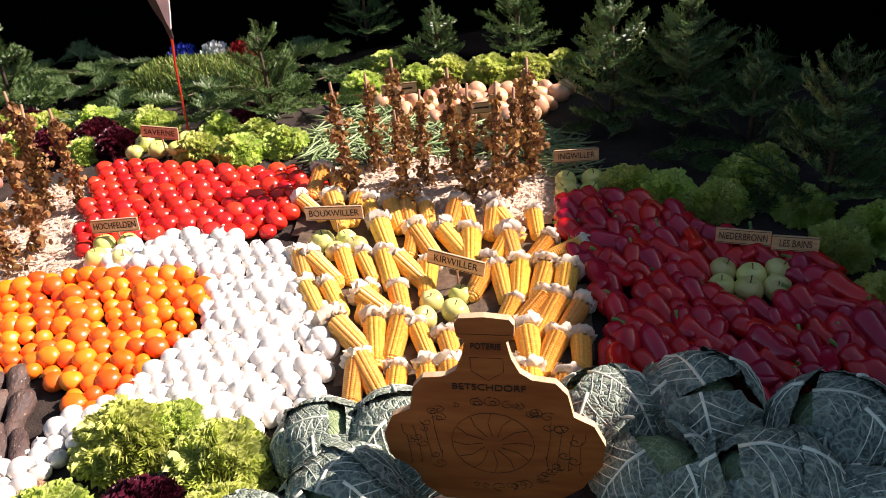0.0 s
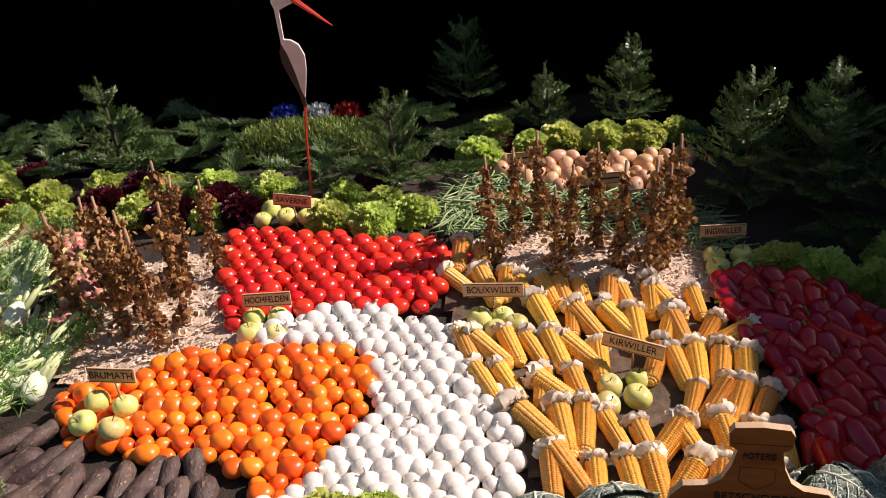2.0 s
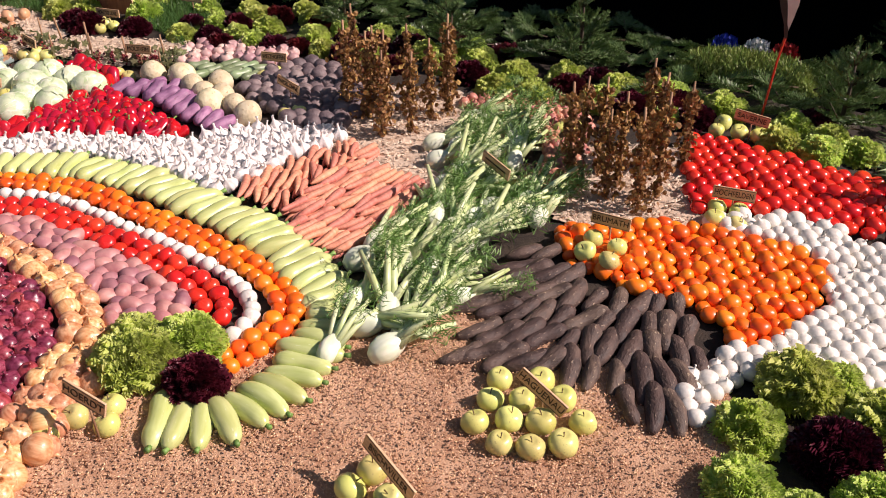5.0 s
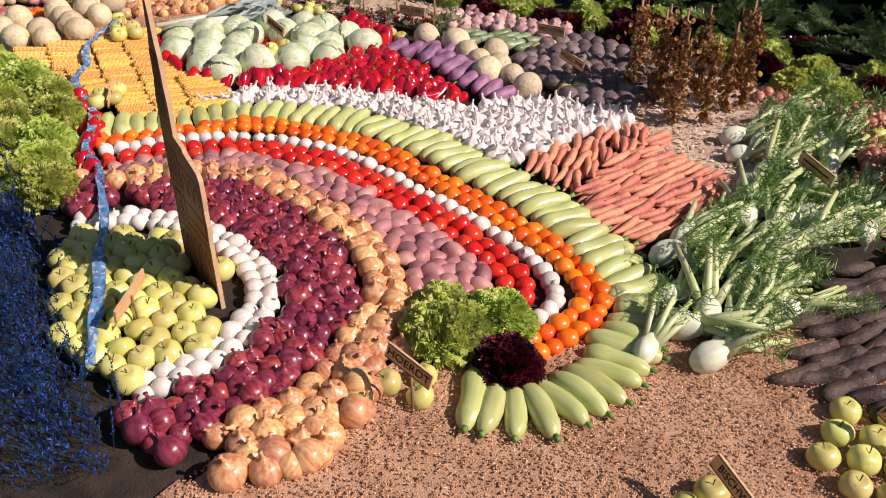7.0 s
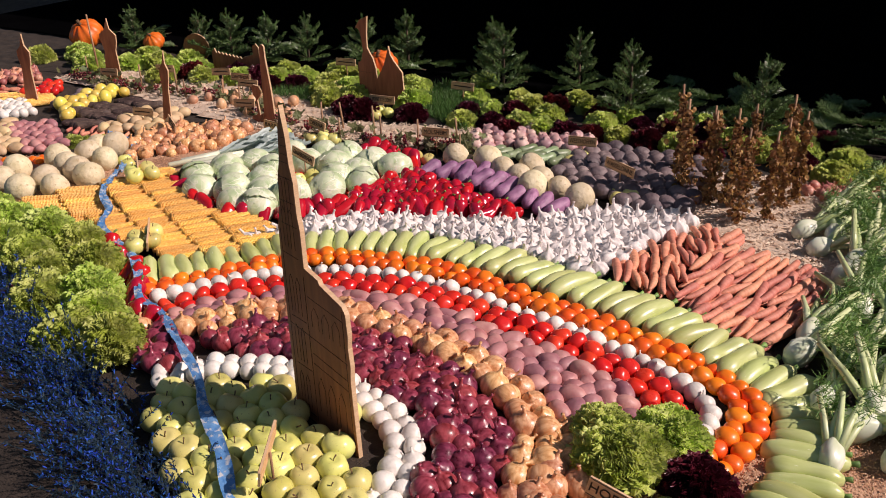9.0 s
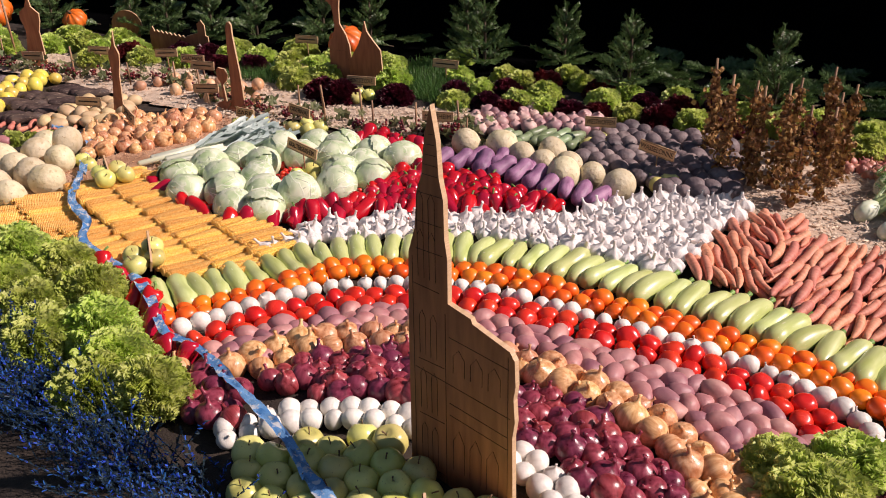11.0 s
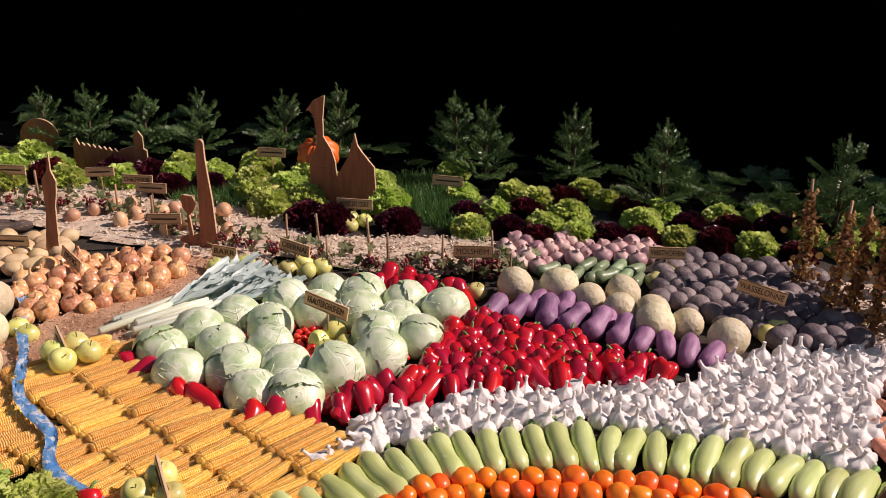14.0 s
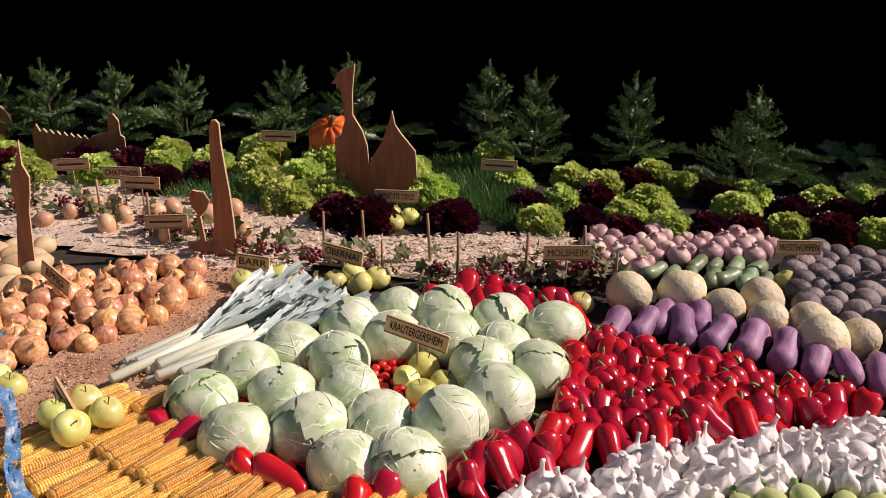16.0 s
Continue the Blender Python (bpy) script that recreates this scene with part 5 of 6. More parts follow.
for off in (0.035, -0.025):
    sown("onion", ONION, along(ONI, 0.066, off), 0.034, "yellow-brown onion with dry skin", "onion", "yellow onions in the ring", 0.7, (0.75, 1.1))
sown("onion", ONION, packed([(-2.6, 0.66), (-2.46, 0.68), (-2.43, 0.5), (-2.38, 0.3), (-2.32, 0.1), (-2.4, -0.12), (-2.5, -0.12), (-2.46, 0.2), (-2.53, 0.45)], 0.066, 0.15), 0.034, "yellow-brown onion with dry skin", "onion", "yellow onions in the ring", 0.6, (0.75, 1.05))
sown("onion", ONION, [(-2.42, 0.27), (-2.37, 0.2), (-2.4, 0.1), (-2.46, -0.12), (-2.36, 0.03), (-2.42, -0.02)], 0.034, "yellow-brown onion with dry skin", "onion", "yellow onions in the ring", 0.7, (0.9, 1.15))
RED_ONION_BED = [(-3.74, 0.5), (-3.64, 0.62), (-3.4, 0.76), (-3.1, 0.74), (-2.84, 0.66), (-2.67, 0.52), (-2.59, 0.36), (-2.55, 0.15), (-2.58, -0.05), (-2.6, -0.2), (-2.78, -0.18), (-2.73, 0.05), (-2.75, 0.3), (-2.84, 0.42), (-3.0, 0.49), (-3.3, 0.53), (-3.5, 0.48)]
sown("red_onion", RED_ONION, packed(RED_ONION_BED, 0.054, 0.15), 0.03, "glossy dark red onion with papery top", "onion", "red onions in the ring", 0.7, (0.8, 1.15))
sown("red_onion", RED_ONION, packed([(-4.0, 0.4), (-3.85, 0.5), (-3.7, 0.43), (-3.62, 0.33), (-3.8, 0.3)], 0.058, 0.15), 0.03, "glossy dark red onion with papery top", "onion", "red onions in the ring", 0.7, (0.8, 1.1))
sown("onion", ONION, [(-3.88, 0.5), (-3.95, 0.46), (-3.82, 0.52)], 0.034, "yellow-brown onion with dry skin", "onion", "yellow onions in the ring", 0.7, (0.75, 1.0))
WR = [(-3.66, 0.28), (-3.5, 0.41), (-3.3, 0.46), (-3.05, 0.45), (-2.88, 0.37), (-2.8, 0.25), (-2.78, 0.08), (-2.83, -0.1)]
for off in (0.022, -0.026):
    sown("white_onion", WHITE, along(WR, 0.05, off), 0.022, "small white onion with papery skin", "onion", "white onions round the apples", 0.9, (0.85, 1.1))
APPLE_BED = [(-3.6, 0.2), (-3.48, 0.32), (-3.3, 0.38), (-3.05, 0.37), (-2.9, 0.31), (-2.83, 0.21), (-2.82, 0.04), (-2.87, -0.11), (-3.15, -0.14), (-3.4, 0.02)]
apples([p for p in packed(APPLE_BED, 0.073, 0.1) if abs((p[1] - 0.35) + 0.33 * (p[0] + 3.2)) > 0.035 or p[0] < -3.22], "apples below the church")

# apple groups at the name boards
apples([(-1.45, 1.01), (-1.34, 1.05), (-1.44, 0.92), (-1.36, 0.96), (-1.26, 1.01), (-1.18, 0.95), (-1.44, 0.82), (-1.36, 0.87), (-1.28, 0.9), (-1.35, 0.78), (-1.27, 0.8), (-1.2, 0.85)], "apples at a name board")
apples([(-1.6, 0.55), (-1.52, 0.49), (-1.62, 0.47), (-1.54, 0.41)], "apples at a name board")
apples([(-1.43, 1.79, 0.03), (-1.34, 1.77, 0.03), (-1.43, 1.7, 0.03), (-1.34, 1.68, 0.03)], "apples at a name board", (0.8, 0.95))
apples([(-1.09, 2.19), (-1.01, 2.19), (-1.08, 2.11), (-1.0, 2.11)], "apples at a name board", (0.85, 1))
apples(NIED, "apples at a name board", (0.9, 1.05))
for grp in (BOUX, KIRW, [(-1.21, 2.87), (-1.22, 2.79), (-1.13, 2.8), (-1.05, 2.79), (-1.04, 2.87)], [(-2.38, 0.33), (-2.33, 0.41), (-2.29, 0.35), (-2.4, 0.25)],
            [(0.38, 2.5), (0.46, 2.5), (0.38, 2.57), (0.47, 2.58)], 
            [(-1.95, 2.06), (-1.88, 2.02), (-1.9, 2.1), (-1.82, 2.07)], [(-1.85, 2.62), (-1.78, 2.66), (-1.8, 2.58)],
            [(-3.1, 2.3), (-3.04, 2.24), (-3.01, 2.31)], [(-3.42, 2.58), (-3.34, 2.58), (-3.38, 2.64)], [(-4.1, 2.29), (-4.02, 2.28)], [(-4.74, 2.27), (-4.66, 2.26), (-4.7, 2.33), (-4.62, 2.31)],
            [(-4.75, 2.78), (-4.68, 2.76), (-4.71, 2.84), (-4.64, 2.83)], [(-4.41, 1.78), (-4.36, 1.72), (-4.32, 1.78), (-4.38, 1.84)], [(-5.0, 2.2), (-4.93, 2.18), (-4.98, 2.27), (-4.91, 2.26)],
            [(-4.48, 0.9), (-4.42, 0.84), (-4.4, 0.91), (-4.46, 0.97)], [(-5.08, 1.4), (-5.02, 1.36), (-5.05, 1.46), (-4.98, 1.43)], [(-5.36, 1.58), (-5.3, 1.55)], [(-4.86, 2.84), (-4.8, 2.88)], [(-5.3, 3.1), (-5.24, 3.14), (-5.18, 3.08)]):
    apples([(x, y, 0.05) if -5.2 < x < -4.3 and y < 1.5 else (x, y) for x, y in grp], "apples at a name board", (0.82, 0.98))

# white cabbages with peppers and small tomatoes
CAB = [(-4.72, 1.83, 0.95), (-4.6, 1.95, 1), (-4.51, 2.08, 0.9), (-4.38, 2.1, 1), (-4.23, 2.1, 0.95), (-4.78, 1.7, 1), (-4.58, 1.79, 0.95), (-4.48, 1.93, 0.95), (-4.34, 1.96, 1.05), (-4.2, 1.96, 0.9), (-4.08, 2.08, 1.0),
       (-4.82, 1.55, 1), (-4.66, 1.62, 1), (-4.52, 1.66, 0.95), (-4.24, 1.83, 1), (-4.1, 1.86, 0.95), (-4.18, 1.7, 1.08), (-4.7, 1.45, 1), (-4.56, 1.5, 1.02), (-4.42, 1.56, 0.95), (-4.45, 1.4, 0.95), (-4.27, 1.57, 1.08), (-4.32, 1.42, 1.0)]
for x, y, s in CAB:
    cabbage(x, y, s * 0.89)
CHERRY_BED = [(-4.85, 1.6), (-4.75, 1.95), (-4.55, 2.2), (-4.1, 2.15), (-4.1, 1.8), (-4.3, 1.4), (-4.7, 1.4)]
sown("cherry_tomato", CHERRY, [p for p in packed(CHERRY_BED, 0.029, 0.4) if min(math.hypot(p[0] - c[0], p[1] - c[1]) for c in CAB) > 0.062], 0.02, "small red cherry tomato", "tomato", "cherry tomatoes among the cabbages", 0.5)
BELL_BED = [(-4.0, 2.1), (-3.9, 2.02), (-3.68, 2.0), (-3.48, 1.93), (-3.32, 1.88), (-3.4, 1.8), (-3.6, 1.73), (-3.83, 1.62), (-4.02, 1.52), (-4.2, 1.42), (-4.28, 1.36), (-4.34, 1.3), (-4.2, 1.5), (-4.06, 1.65), (-4.04, 1.85)]
peps = packed(BELL_BED, 0.046, 0.2, 0.9) + packed([(-4.55, 2.2), (-4.35, 2.3), (-3.97, 2.2), (-4.0, 2.14), (-4.3, 2.18)], 0.066, 0.2) + [(-4.88, 1.47), (-4.82, 1.43), (-4.63, 1.36), (-4.57, 1.36), (-4.4, 1.29), (-4.36, 1.33)]
peps += [(-4.57, 0.84), (-4.5, 0.82), (-4.43, 0.78), (-4.34, 0.76), (-4.27, 0.71), (-4.22, 0.66), (-4.17, 0.61), (-4.1, 0.56), (-4.03, 0.52), (-3.96, 0.5), (-4.13, 0.5), (-4.24, 0.58)]
for x, y in peps:
    s = rng.uniform(0.7, 0.94)
    ob = thing("bell_pepper", rng.choice(BELL), turned(x, y, G(x, y) + 0.042 * s, rng.uniform(0, 6.3), rng.uniform(0.55, 1.35), 1.75 + rng.gauss(0, 0.6), s), "glossy bright red pointed bell pepper", "pepper", "red peppers in the bed")
    if rng.random() < 0.4:
        part("stem", BELL_STEM, ob, "green stem")

# purple potatoes, melons, beets, turnips
for x, y in [(-3.93, 2.13), (-3.85, 2.16), (-3.75, 2.17), (-3.66, 2.15), (-3.58, 2.13), (-3.5, 2.1), (-3.43, 2.07), (-3.36, 2.05), (-3.29, 2.03), (-3.22, 2.02), (-3.7, 2.23), (-3.8, 2.22), (-3.55, 2.2)]:
    thing("purple_potato", rng.choice(PURPLE), turned(x, y, 0.045, 1.35 + rng.gauss(0, 0.15), -0.25, 1.35, rng.uniform(0.85, 1.05)), "long violet-skinned sweet potato", "potato", "purple potatoes in a row")
sown("melon", MELON, [(-3.89, 2.32), (-3.74, 2.36), (-3.63, 2.3), (-3.52, 2.25), (-3.52, 2.38), (-3.41, 2.26), (-3.3, 2.2), (-3.17, 2.13), (-3.4, 2.15)], 0.066, "round pale yellow netted melon", "melon", "netted melons", 0.5, (0.72, 0.92))
BEET_BED = [(-3.34, 2.86), (-3.15, 2.88), (-2.87, 2.84), (-2.78, 2.6), (-2.76, 2.25), (-2.95, 2.15), (-3.1, 2.22), (-3.22, 2.27), (-3.42, 2.4), (-3.42, 2.66)]
sown("beet", BEET, packed(BEET_BED, 0.07, 0.14), 0.036, "round dusty dark purple beetroot", "beetroot", "dark beetroots in the bed", 0.5, (0.8, 1.1))
TURNIP_BED = [(-4.08, 2.76), (-3.87, 2.92), (-3.62, 2.98), (-3.4, 2.94), (-3.46, 2.72), (-3.67, 2.7), (-3.86, 2.54), (-3.95, 2.5)]
sown("turnip", TURNIP, packed(TURNIP_BED, 0.066, 0.14), 0.03, "pink and cream coloured turnip", "turnip", "turnips in the bed", 0.8, (0.8, 1.1))
sown("green_zucchini", GREEN_ZUCCHINI, packed([(-3.84, 2.56), (-3.68, 2.66), (-3.45, 2.72), (-3.46, 2.5), (-3.62, 2.5), (-3.74, 2.46)], 0.056, 0.12, 1.6), 0.03, "short plump grey-green zucchini", "zucchini", "green zucchini beside the turnips", 0.15, (0.85, 1.1), lambda p: 1.2)

# yellow corn in stacked rows
CORN_R = [(-5.16, 1.36), (-5.06, 1.58), (-4.92, 1.6), (-4.85, 1.52), (-4.62, 1.44), (-4.4, 1.34), (-4.22, 1.32), (-4.06, 1.26), (-4.12, 1.02), (-4.2, 0.95), (-4.34, 0.93), (-4.6, 0.87), (-4.78, 1.0), (-5.0, 1.2)]
CORN_L = [(-5.3, 0.95), (-5.25, 1.16), (-5.14, 1.3), (-5.0, 1.16), (-4.84, 1.0), (-4.76, 0.9), (-5.0, 0.85)]
for bed, hh in ((CORN_R, 1.18), (CORN_L, 0.95)):
    for x, y in packed(bed, 0.0325, 0.1, 4.4, -26):
        a = hh + rng.gauss(0, 0.07)
        thing("yellow_corn_cob", YELLOW_COB, turned(x, y, 0.034 + rng.uniform(0, 0.012), a, rng.uniform(0.06, 0.12), a, rng.uniform(0.94, 1.08)) @ Matrix.Rotation(rng.uniform(0, 6), 4, "X"), "golden yellow bare corn cob", "corn cob", "yellow corn cobs in rows")

# leeks
for k in range(22):
    t = k / 21
    x, y = -5.02 + 0.2 * t + rng.gauss(0, 0.012), 1.82 - 0.02 * t + rng.gauss(0, 0.02)
    h = radians(60 - 10 * t) + rng.gauss(0, 0.06)
    sh, lv = rng.choice(LEEK)
    ob = thing("leek", sh, turned(x, y, 0.018 + 0.014 * (k % 3), h, -0.04, h, rng.uniform(0.95, 1.1)), "leek with white shaft and grey-green leaves", "leek", "leeks laid side by side")
    part("foliage", lv, ob, "grey-green strap leaves")

# far left beds
sown("onion", ONION, packed([(-5.6, 1.8), (-5.62, 2.06), (-5.4, 2.26), (-5.14, 2.26), (-5.1, 2.05), (-5.2, 1.8), (-5.38, 1.62)], 0.068, 0.2), 0.032, "yellow-brown onion with dry skin", "onion", "yellow onions in the far bed", 1.1, (0.65, 1.0))
sown("yellow_potato", PALE_POTATO, packed([(-5.97, 1.93), (-5.95, 2.25), (-5.75, 2.36), (-5.6, 2.12), (-5.66, 1.9), (-5.9, 1.86)], 0.08, 0.14), 0.03, "yellow-skinned potato in a heap", "potato", "yellow potatoes in the far bed", 0.4, (0.85, 1.1), lambda p: rng.uniform(0, 6.3))
sown("dark_root", ROOT, packed([(-6.13, 1.86), (-6.34, 2.07), (-6.25, 2.32), (-6.0, 2.34), (-5.95, 2.1), (-5.98, 1.86)], 0.055, 0.15, 2.5), 0.024, "long dark grey radish", "root vegetable", "dark radishes in the far bed", 0.12, (0.85, 1.1), lambda p: 0.6)
sown("yellow_squash", LEMON, packed([(-6.27, 1.88), (-6.55, 2.1), (-6.5, 2.4), (-6.33, 2.45), (-6.34, 2.1), (-6.13, 1.84)], 0.085, 0.15), 0.045, "bright yellow round squash", "squash", "yellow squashes in the far bed", 1.2, (0.7, 1.0))
sown("carrot", CARROT, packed([(-6.15, 1.84), (-6.02, 1.88), (-5.7, 1.9), (-5.66, 1.8), (-5.85, 1.78), (-6.06, 1.76)], 0.05, 0.2, 1.2), 0.018, "dusty orange carrot lying in the heap", "carrot", "carrots in the far strip", 0.2, (0.6, 0.8), lambda p: 2.0)
sown("melon", MELON, [(-5.69, 1.22), (-5.43, 1.19), (-5.5, 1.36), (-5.4, 1.5), (-5.27, 1.3), (-5.3, 1.14), (-5.55, 1.52), (-5.53, 1.67), (-5.6, 1.62), (-5.38, 1.33), (-5.42, 1.05), (-5.6, 1.08), (-5.82, 1.1), (-5.62, 1.4)], 0.066, "round pale yellow netted melon", "melon", "netted melons by the path", 0.5, (0.75, 0.92))
sown("potato", POTATO, packed([(-6.49, 1.65), (-6.27, 1.85), (-5.85, 1.62), (-5.95, 1.42), (-6.22, 1.57)], 0.066, 0.14), 0.026, "pink-skinned potato packed among others", "potato", "pink potatoes in the far bed", 0.4, (0.9, 1.1), lambda p: rng.uniform(0, 6.3))
sown("yellow_potato", PALE_POTATO, packed([(-6.72, 1.52), (-6.47, 1.72), (-6.01, 1.45), (-6.06, 1.29), (-6.19, 1.21)], 0.072, 0.14), 0.03, "yellow-skinned potato in a heap", "potato", "yellow potatoes by the edge", 0.4, (0.8, 1.05), lambda p: rng.uniform(0, 6.3))
sown("potato", POTATO, packed([(-6.17, 1.2), (-6.04, 1.31), (-5.86, 1.22), (-5.98, 1.09)], 0.064, 0.14), 0.026, "pink-skinned potato packed among others", "potato", "pink potatoes by the edge", 0.4, (0.9, 1.1), lambda p: rng.uniform(0, 6.3))
sown("orange_tomato", ORANGE, packed([(-7.2, 1.8), (-7.06, 1.96), (-6.76, 1.88), (-6.87, 1.72), (-6.99, 1.68)], 0.062, 0.12), 0.026, "round glossy ripe orange tomato", "tomato", "orange tomatoes by the edge", 0.4, (0.9, 1.1))
sown("tomato", TOMATO, packed([(-7.58, 2.03), (-7.37, 2.19), (-7.1, 2.06), (-7.34, 1.89)], 0.07, 0.12), 0.028, "round glossy ripe red tomato", "tomato", "red tomatoes by the edge", 0.4)
sown("white_onion", WHITE, packed([(-7.9, 2.21), (-7.7, 2.35), (-7.42, 2.22), (-7.64, 2.06)], 0.07, 0.12), 0.024, "small white onion with papery skin", "onion", "white onions by the edge", 0.6)
sown("yellow_corn_cob", [YELLOW_COB], packed([(-7.04, 2.06), (-6.9, 2.21), (-6.63, 2.11), (-6.75, 1.9)], 0.045, 0.1, 3.6, -26), 0.024, "golden yellow bare corn cob", "corn cob", "yellow corn cobs by the edge", 0.08, (0.85, 1.0), lambda p: 1.0)
sown("orange_tomato", ORANGE, packed([(-5.95, 1.25), (-5.85, 1.42), (-5.72, 1.46), (-5.78, 1.3)], 0.05, 0.14), 0.024, "small round orange tomato", "tomato", "orange tomatoes in the far bed", 0.4, (0.7, 0.9))
sown("white_onion", WHITE, packed([(-7.0, 1.9), (-6.8, 2.05), (-6.55, 1.92), (-6.62, 1.72)], 0.056, 0.14), 0.022, "small white onion with papery skin", "onion", "white onions in the far bed", 0.9)
sown("tomato", TOMATO, packed([(-6.97, 2.15), (-7.06, 2.46), (-6.78, 2.3), (-6.82, 2.1)], 0.066, 0.14), 0.028, "round glossy ripe red tomato", "tomato", "red tomatoes in the far bed", 0.5)
sown("beet", BEET, packed([(-6.52, 1.98), (-6.64, 2.36), (-6.46, 2.42), (-6.46, 2.09)], 0.07, 0.14), 0.034, "round dusty dull purple beetroot", "beetroot", "beetroots in the far bed", 0.5, (0.7, 0.9))
sown("carrot", CARROT, packed([(-7.25, 2.1), (-7.14, 2.36), (-6.98, 2.36), (-7.0, 2.0)], 0.045, 0.2, 2), 0.018, "orange carrot lying in the heap", "carrot", "carrots in the far bed", 0.2, (0.7, 0.9), lambda p: 0.4)
sown("shallot", SHALLOT, packed([(-7.6, 2.3), (-7.5, 2.6), (-7.15, 2.42), (-7.35, 2.2)], 0.06, 0.14), 0.022, "small reddish shallot with dry skin", "shallot", "shallots in the far bed", 1.0, (1, 1.3))
sown("squash", SQUASH, [(-5.85 + 0.055 * k + rng.gauss(0, 0.015), 2.5 + 0.075 * (k % 4) + rng.gauss(0, 0.015)) for k in range(14)], 0.05, "smooth tan pear-shaped squash", "squash", "tan squashes in the far bed", 1.3, (0.6, 0.8))
sown("squash", SQUASH, packed([(-0.42, 3.3), (-0.25, 3.12), (0.1, 3.1), (0.3, 3.05), (0.42, 3.42), (0.0, 3.42)], 0.075, 0.18), 0.04, "smooth tan pear-shaped squash", "squash", "tan squashes behind the beans", 1.3, (0.62, 0.9))

# green beans, a heap nobody could count
r2 = random.Random(12)
bits = []
BEANS = [(-0.56, 2.72), (-0.55, 3.08), (-0.4, 3.28), (-0.2, 3.1), (0.3, 3.05), (0.45, 2.85), (0.48, 2.55), (0.36, 2.6), (0.2, 2.76), (-0.3, 2.8), (-0.42, 2.62)]
while len(bits) < 900:
    x, y = r2.uniform(-0.56, 0.5), r2.uniform(2.5, 3.3)
    if inside(x, y, BEANS):
        a, L, b = r2.uniform(0, 6.3), r2.uniform(0.05, 0.085), r2.uniform(-0.25, 0.25)
        z = G(x, y) + r2.uniform(0.008, 0.04)
        d, e = Vector((math.cos(a), math.sin(a), r2.uniform(-0.25, 0.25))) * L, Vector((-math.sin(a), math.cos(a), 0)) * b * L
        o = Vector((x, y, z))
        bits.append(sweep([o - d, o - d * 0.4 + e * 0.8, o + d * 0.4 + e * 0.8, o + d], [0.0015, 0.0038, 0.0038, 0.0015], 5))
thing("green_beans", mesh("green_beans", *merge(*bits), "bean"), Matrix.Identity(4), "heap of pale green string beans", "beans", kind="stuff")

# ---- lettuces ----
lettuces([(-2.3, 2.93), (-2.1, 2.93), (-2.28, 3.16), (-2.5, 3.2), (-2.03, 3.2), (-1.75, 3.13), (-1.5, 3.1), (-1.77, 2.95), (-1.24, 3.02), (-1.45, 2.86, 0.8)])
lettuces([(-0.96, 2.78), (-0.8, 2.76), (-0.65, 2.84), (-0.94, 2.98), (-0.78, 2.93, 0.9)], size=(0.75, 0.9))
lettuces([(-1.97, 3.04), (-2.48, 3.04), (-2.42, 3.33), (-1.87, 3.2), (-1.33, 2.88), (-1.45, 2.95), (-0.86, 3.05), (-1.62, 2.9)], True)
lettuces([(-0.45, 3.4), (-0.23, 3.5), (-0.1, 3.56), (0.08, 3.55), (0.24, 3.56), (0.4, 3.6), (-0.4, 3.7), (0.58, 2.5), (0.7, 2.46), (0.86, 2.4), (0.95, 2.55), (1.14, 2.12), (1.2, 1.86), (1.28, 2.2), (1.02, 2.6), (1.1, 2.35)])
lettuces([(-0.36, 3.52, 0.7)], True)
lettuces([(-4.93, 3.16, 0.9), (-5.1, 3.35), (-4.83, 3.35), (-5.15, 3.15), (-4.98, 2.98), (-5.1, 2.88), (-5.25, 3.0), (-4.62, 3.06), (-4.45, 3.6), (-4.75, 3.3), (-5.35, 3.2), (-5.4, 3.4)])
lettuces([(-4.78, 2.76), (-4.5, 2.84), (-4.88, 2.78)], True)
lettuces([(-4.19, 2.88), (-3.9, 3.01), (-3.75, 2.96), (-4.13, 3.12), (-3.98, 3.32), (-3.81, 3.18), (-3.68, 3.42), (-3.79, 3.52), (-3.5, 3.17), (-3.34, 3.02), (-3.17, 3.34), (-3.0, 3.37), (-3.04, 3.02), (-2.84, 3.24), (-2.67, 3.12), (-4.33, 3.29), (-3.43, 3.36), (-2.62, 3.37), (-4.11, 3.41)], size=(0.74, 0.9))
lettuces([(-4.04, 2.93), (-3.9, 2.85), (-4.25, 3.04), (-3.87, 3.36), (-3.62, 2.96), (-3.49, 2.99), (-3.2, 3.03), (-3.31, 3.21), (-2.89, 3.0), (-4.01, 3.16), (-3.13, 3.2), (-2.73, 3.41), (-3.56, 3.33), (-2.95, 3.27)], True, size=(0.74, 0.9))
lettuces([(-7.1, 2.75), (-6.9, 2.92), (-6.55, 2.98), (-6.42, 2.78), (-6.18, 2.92), (-5.93, 3.0), (-5.73, 3.13), (-5.55, 3.2), (-5.78, 3.3), (-6.75, 3.06), (-7.3, 2.9), (-6.95, 3.15), (-6.6, 3.2), (-6.35, 3.05), (-7.5, 3.0), (-7.7, 2.8)])
lettuces([(-5.85, 3.1), (-6.3, 2.95), (-5.65, 2.95), (-5.5, 3.05), (-6.05, 3.1)], True)
lettuces([(-0.68, 1.34, 1.25), (-0.58, 1.4, 0.95), (-0.77, 1.12, 1.05), (-0.43, 1.27, 1.3), (-0.75, 0.9, 1.05), (-0.38, 1.12), (-0.45, 0.98), (-0.6, 0.86)], group="lettuces at the front", size=(0.85, 1.0))
lettuces([(-0.55, 1.12, 1.15)], True, "lettuces at the front")
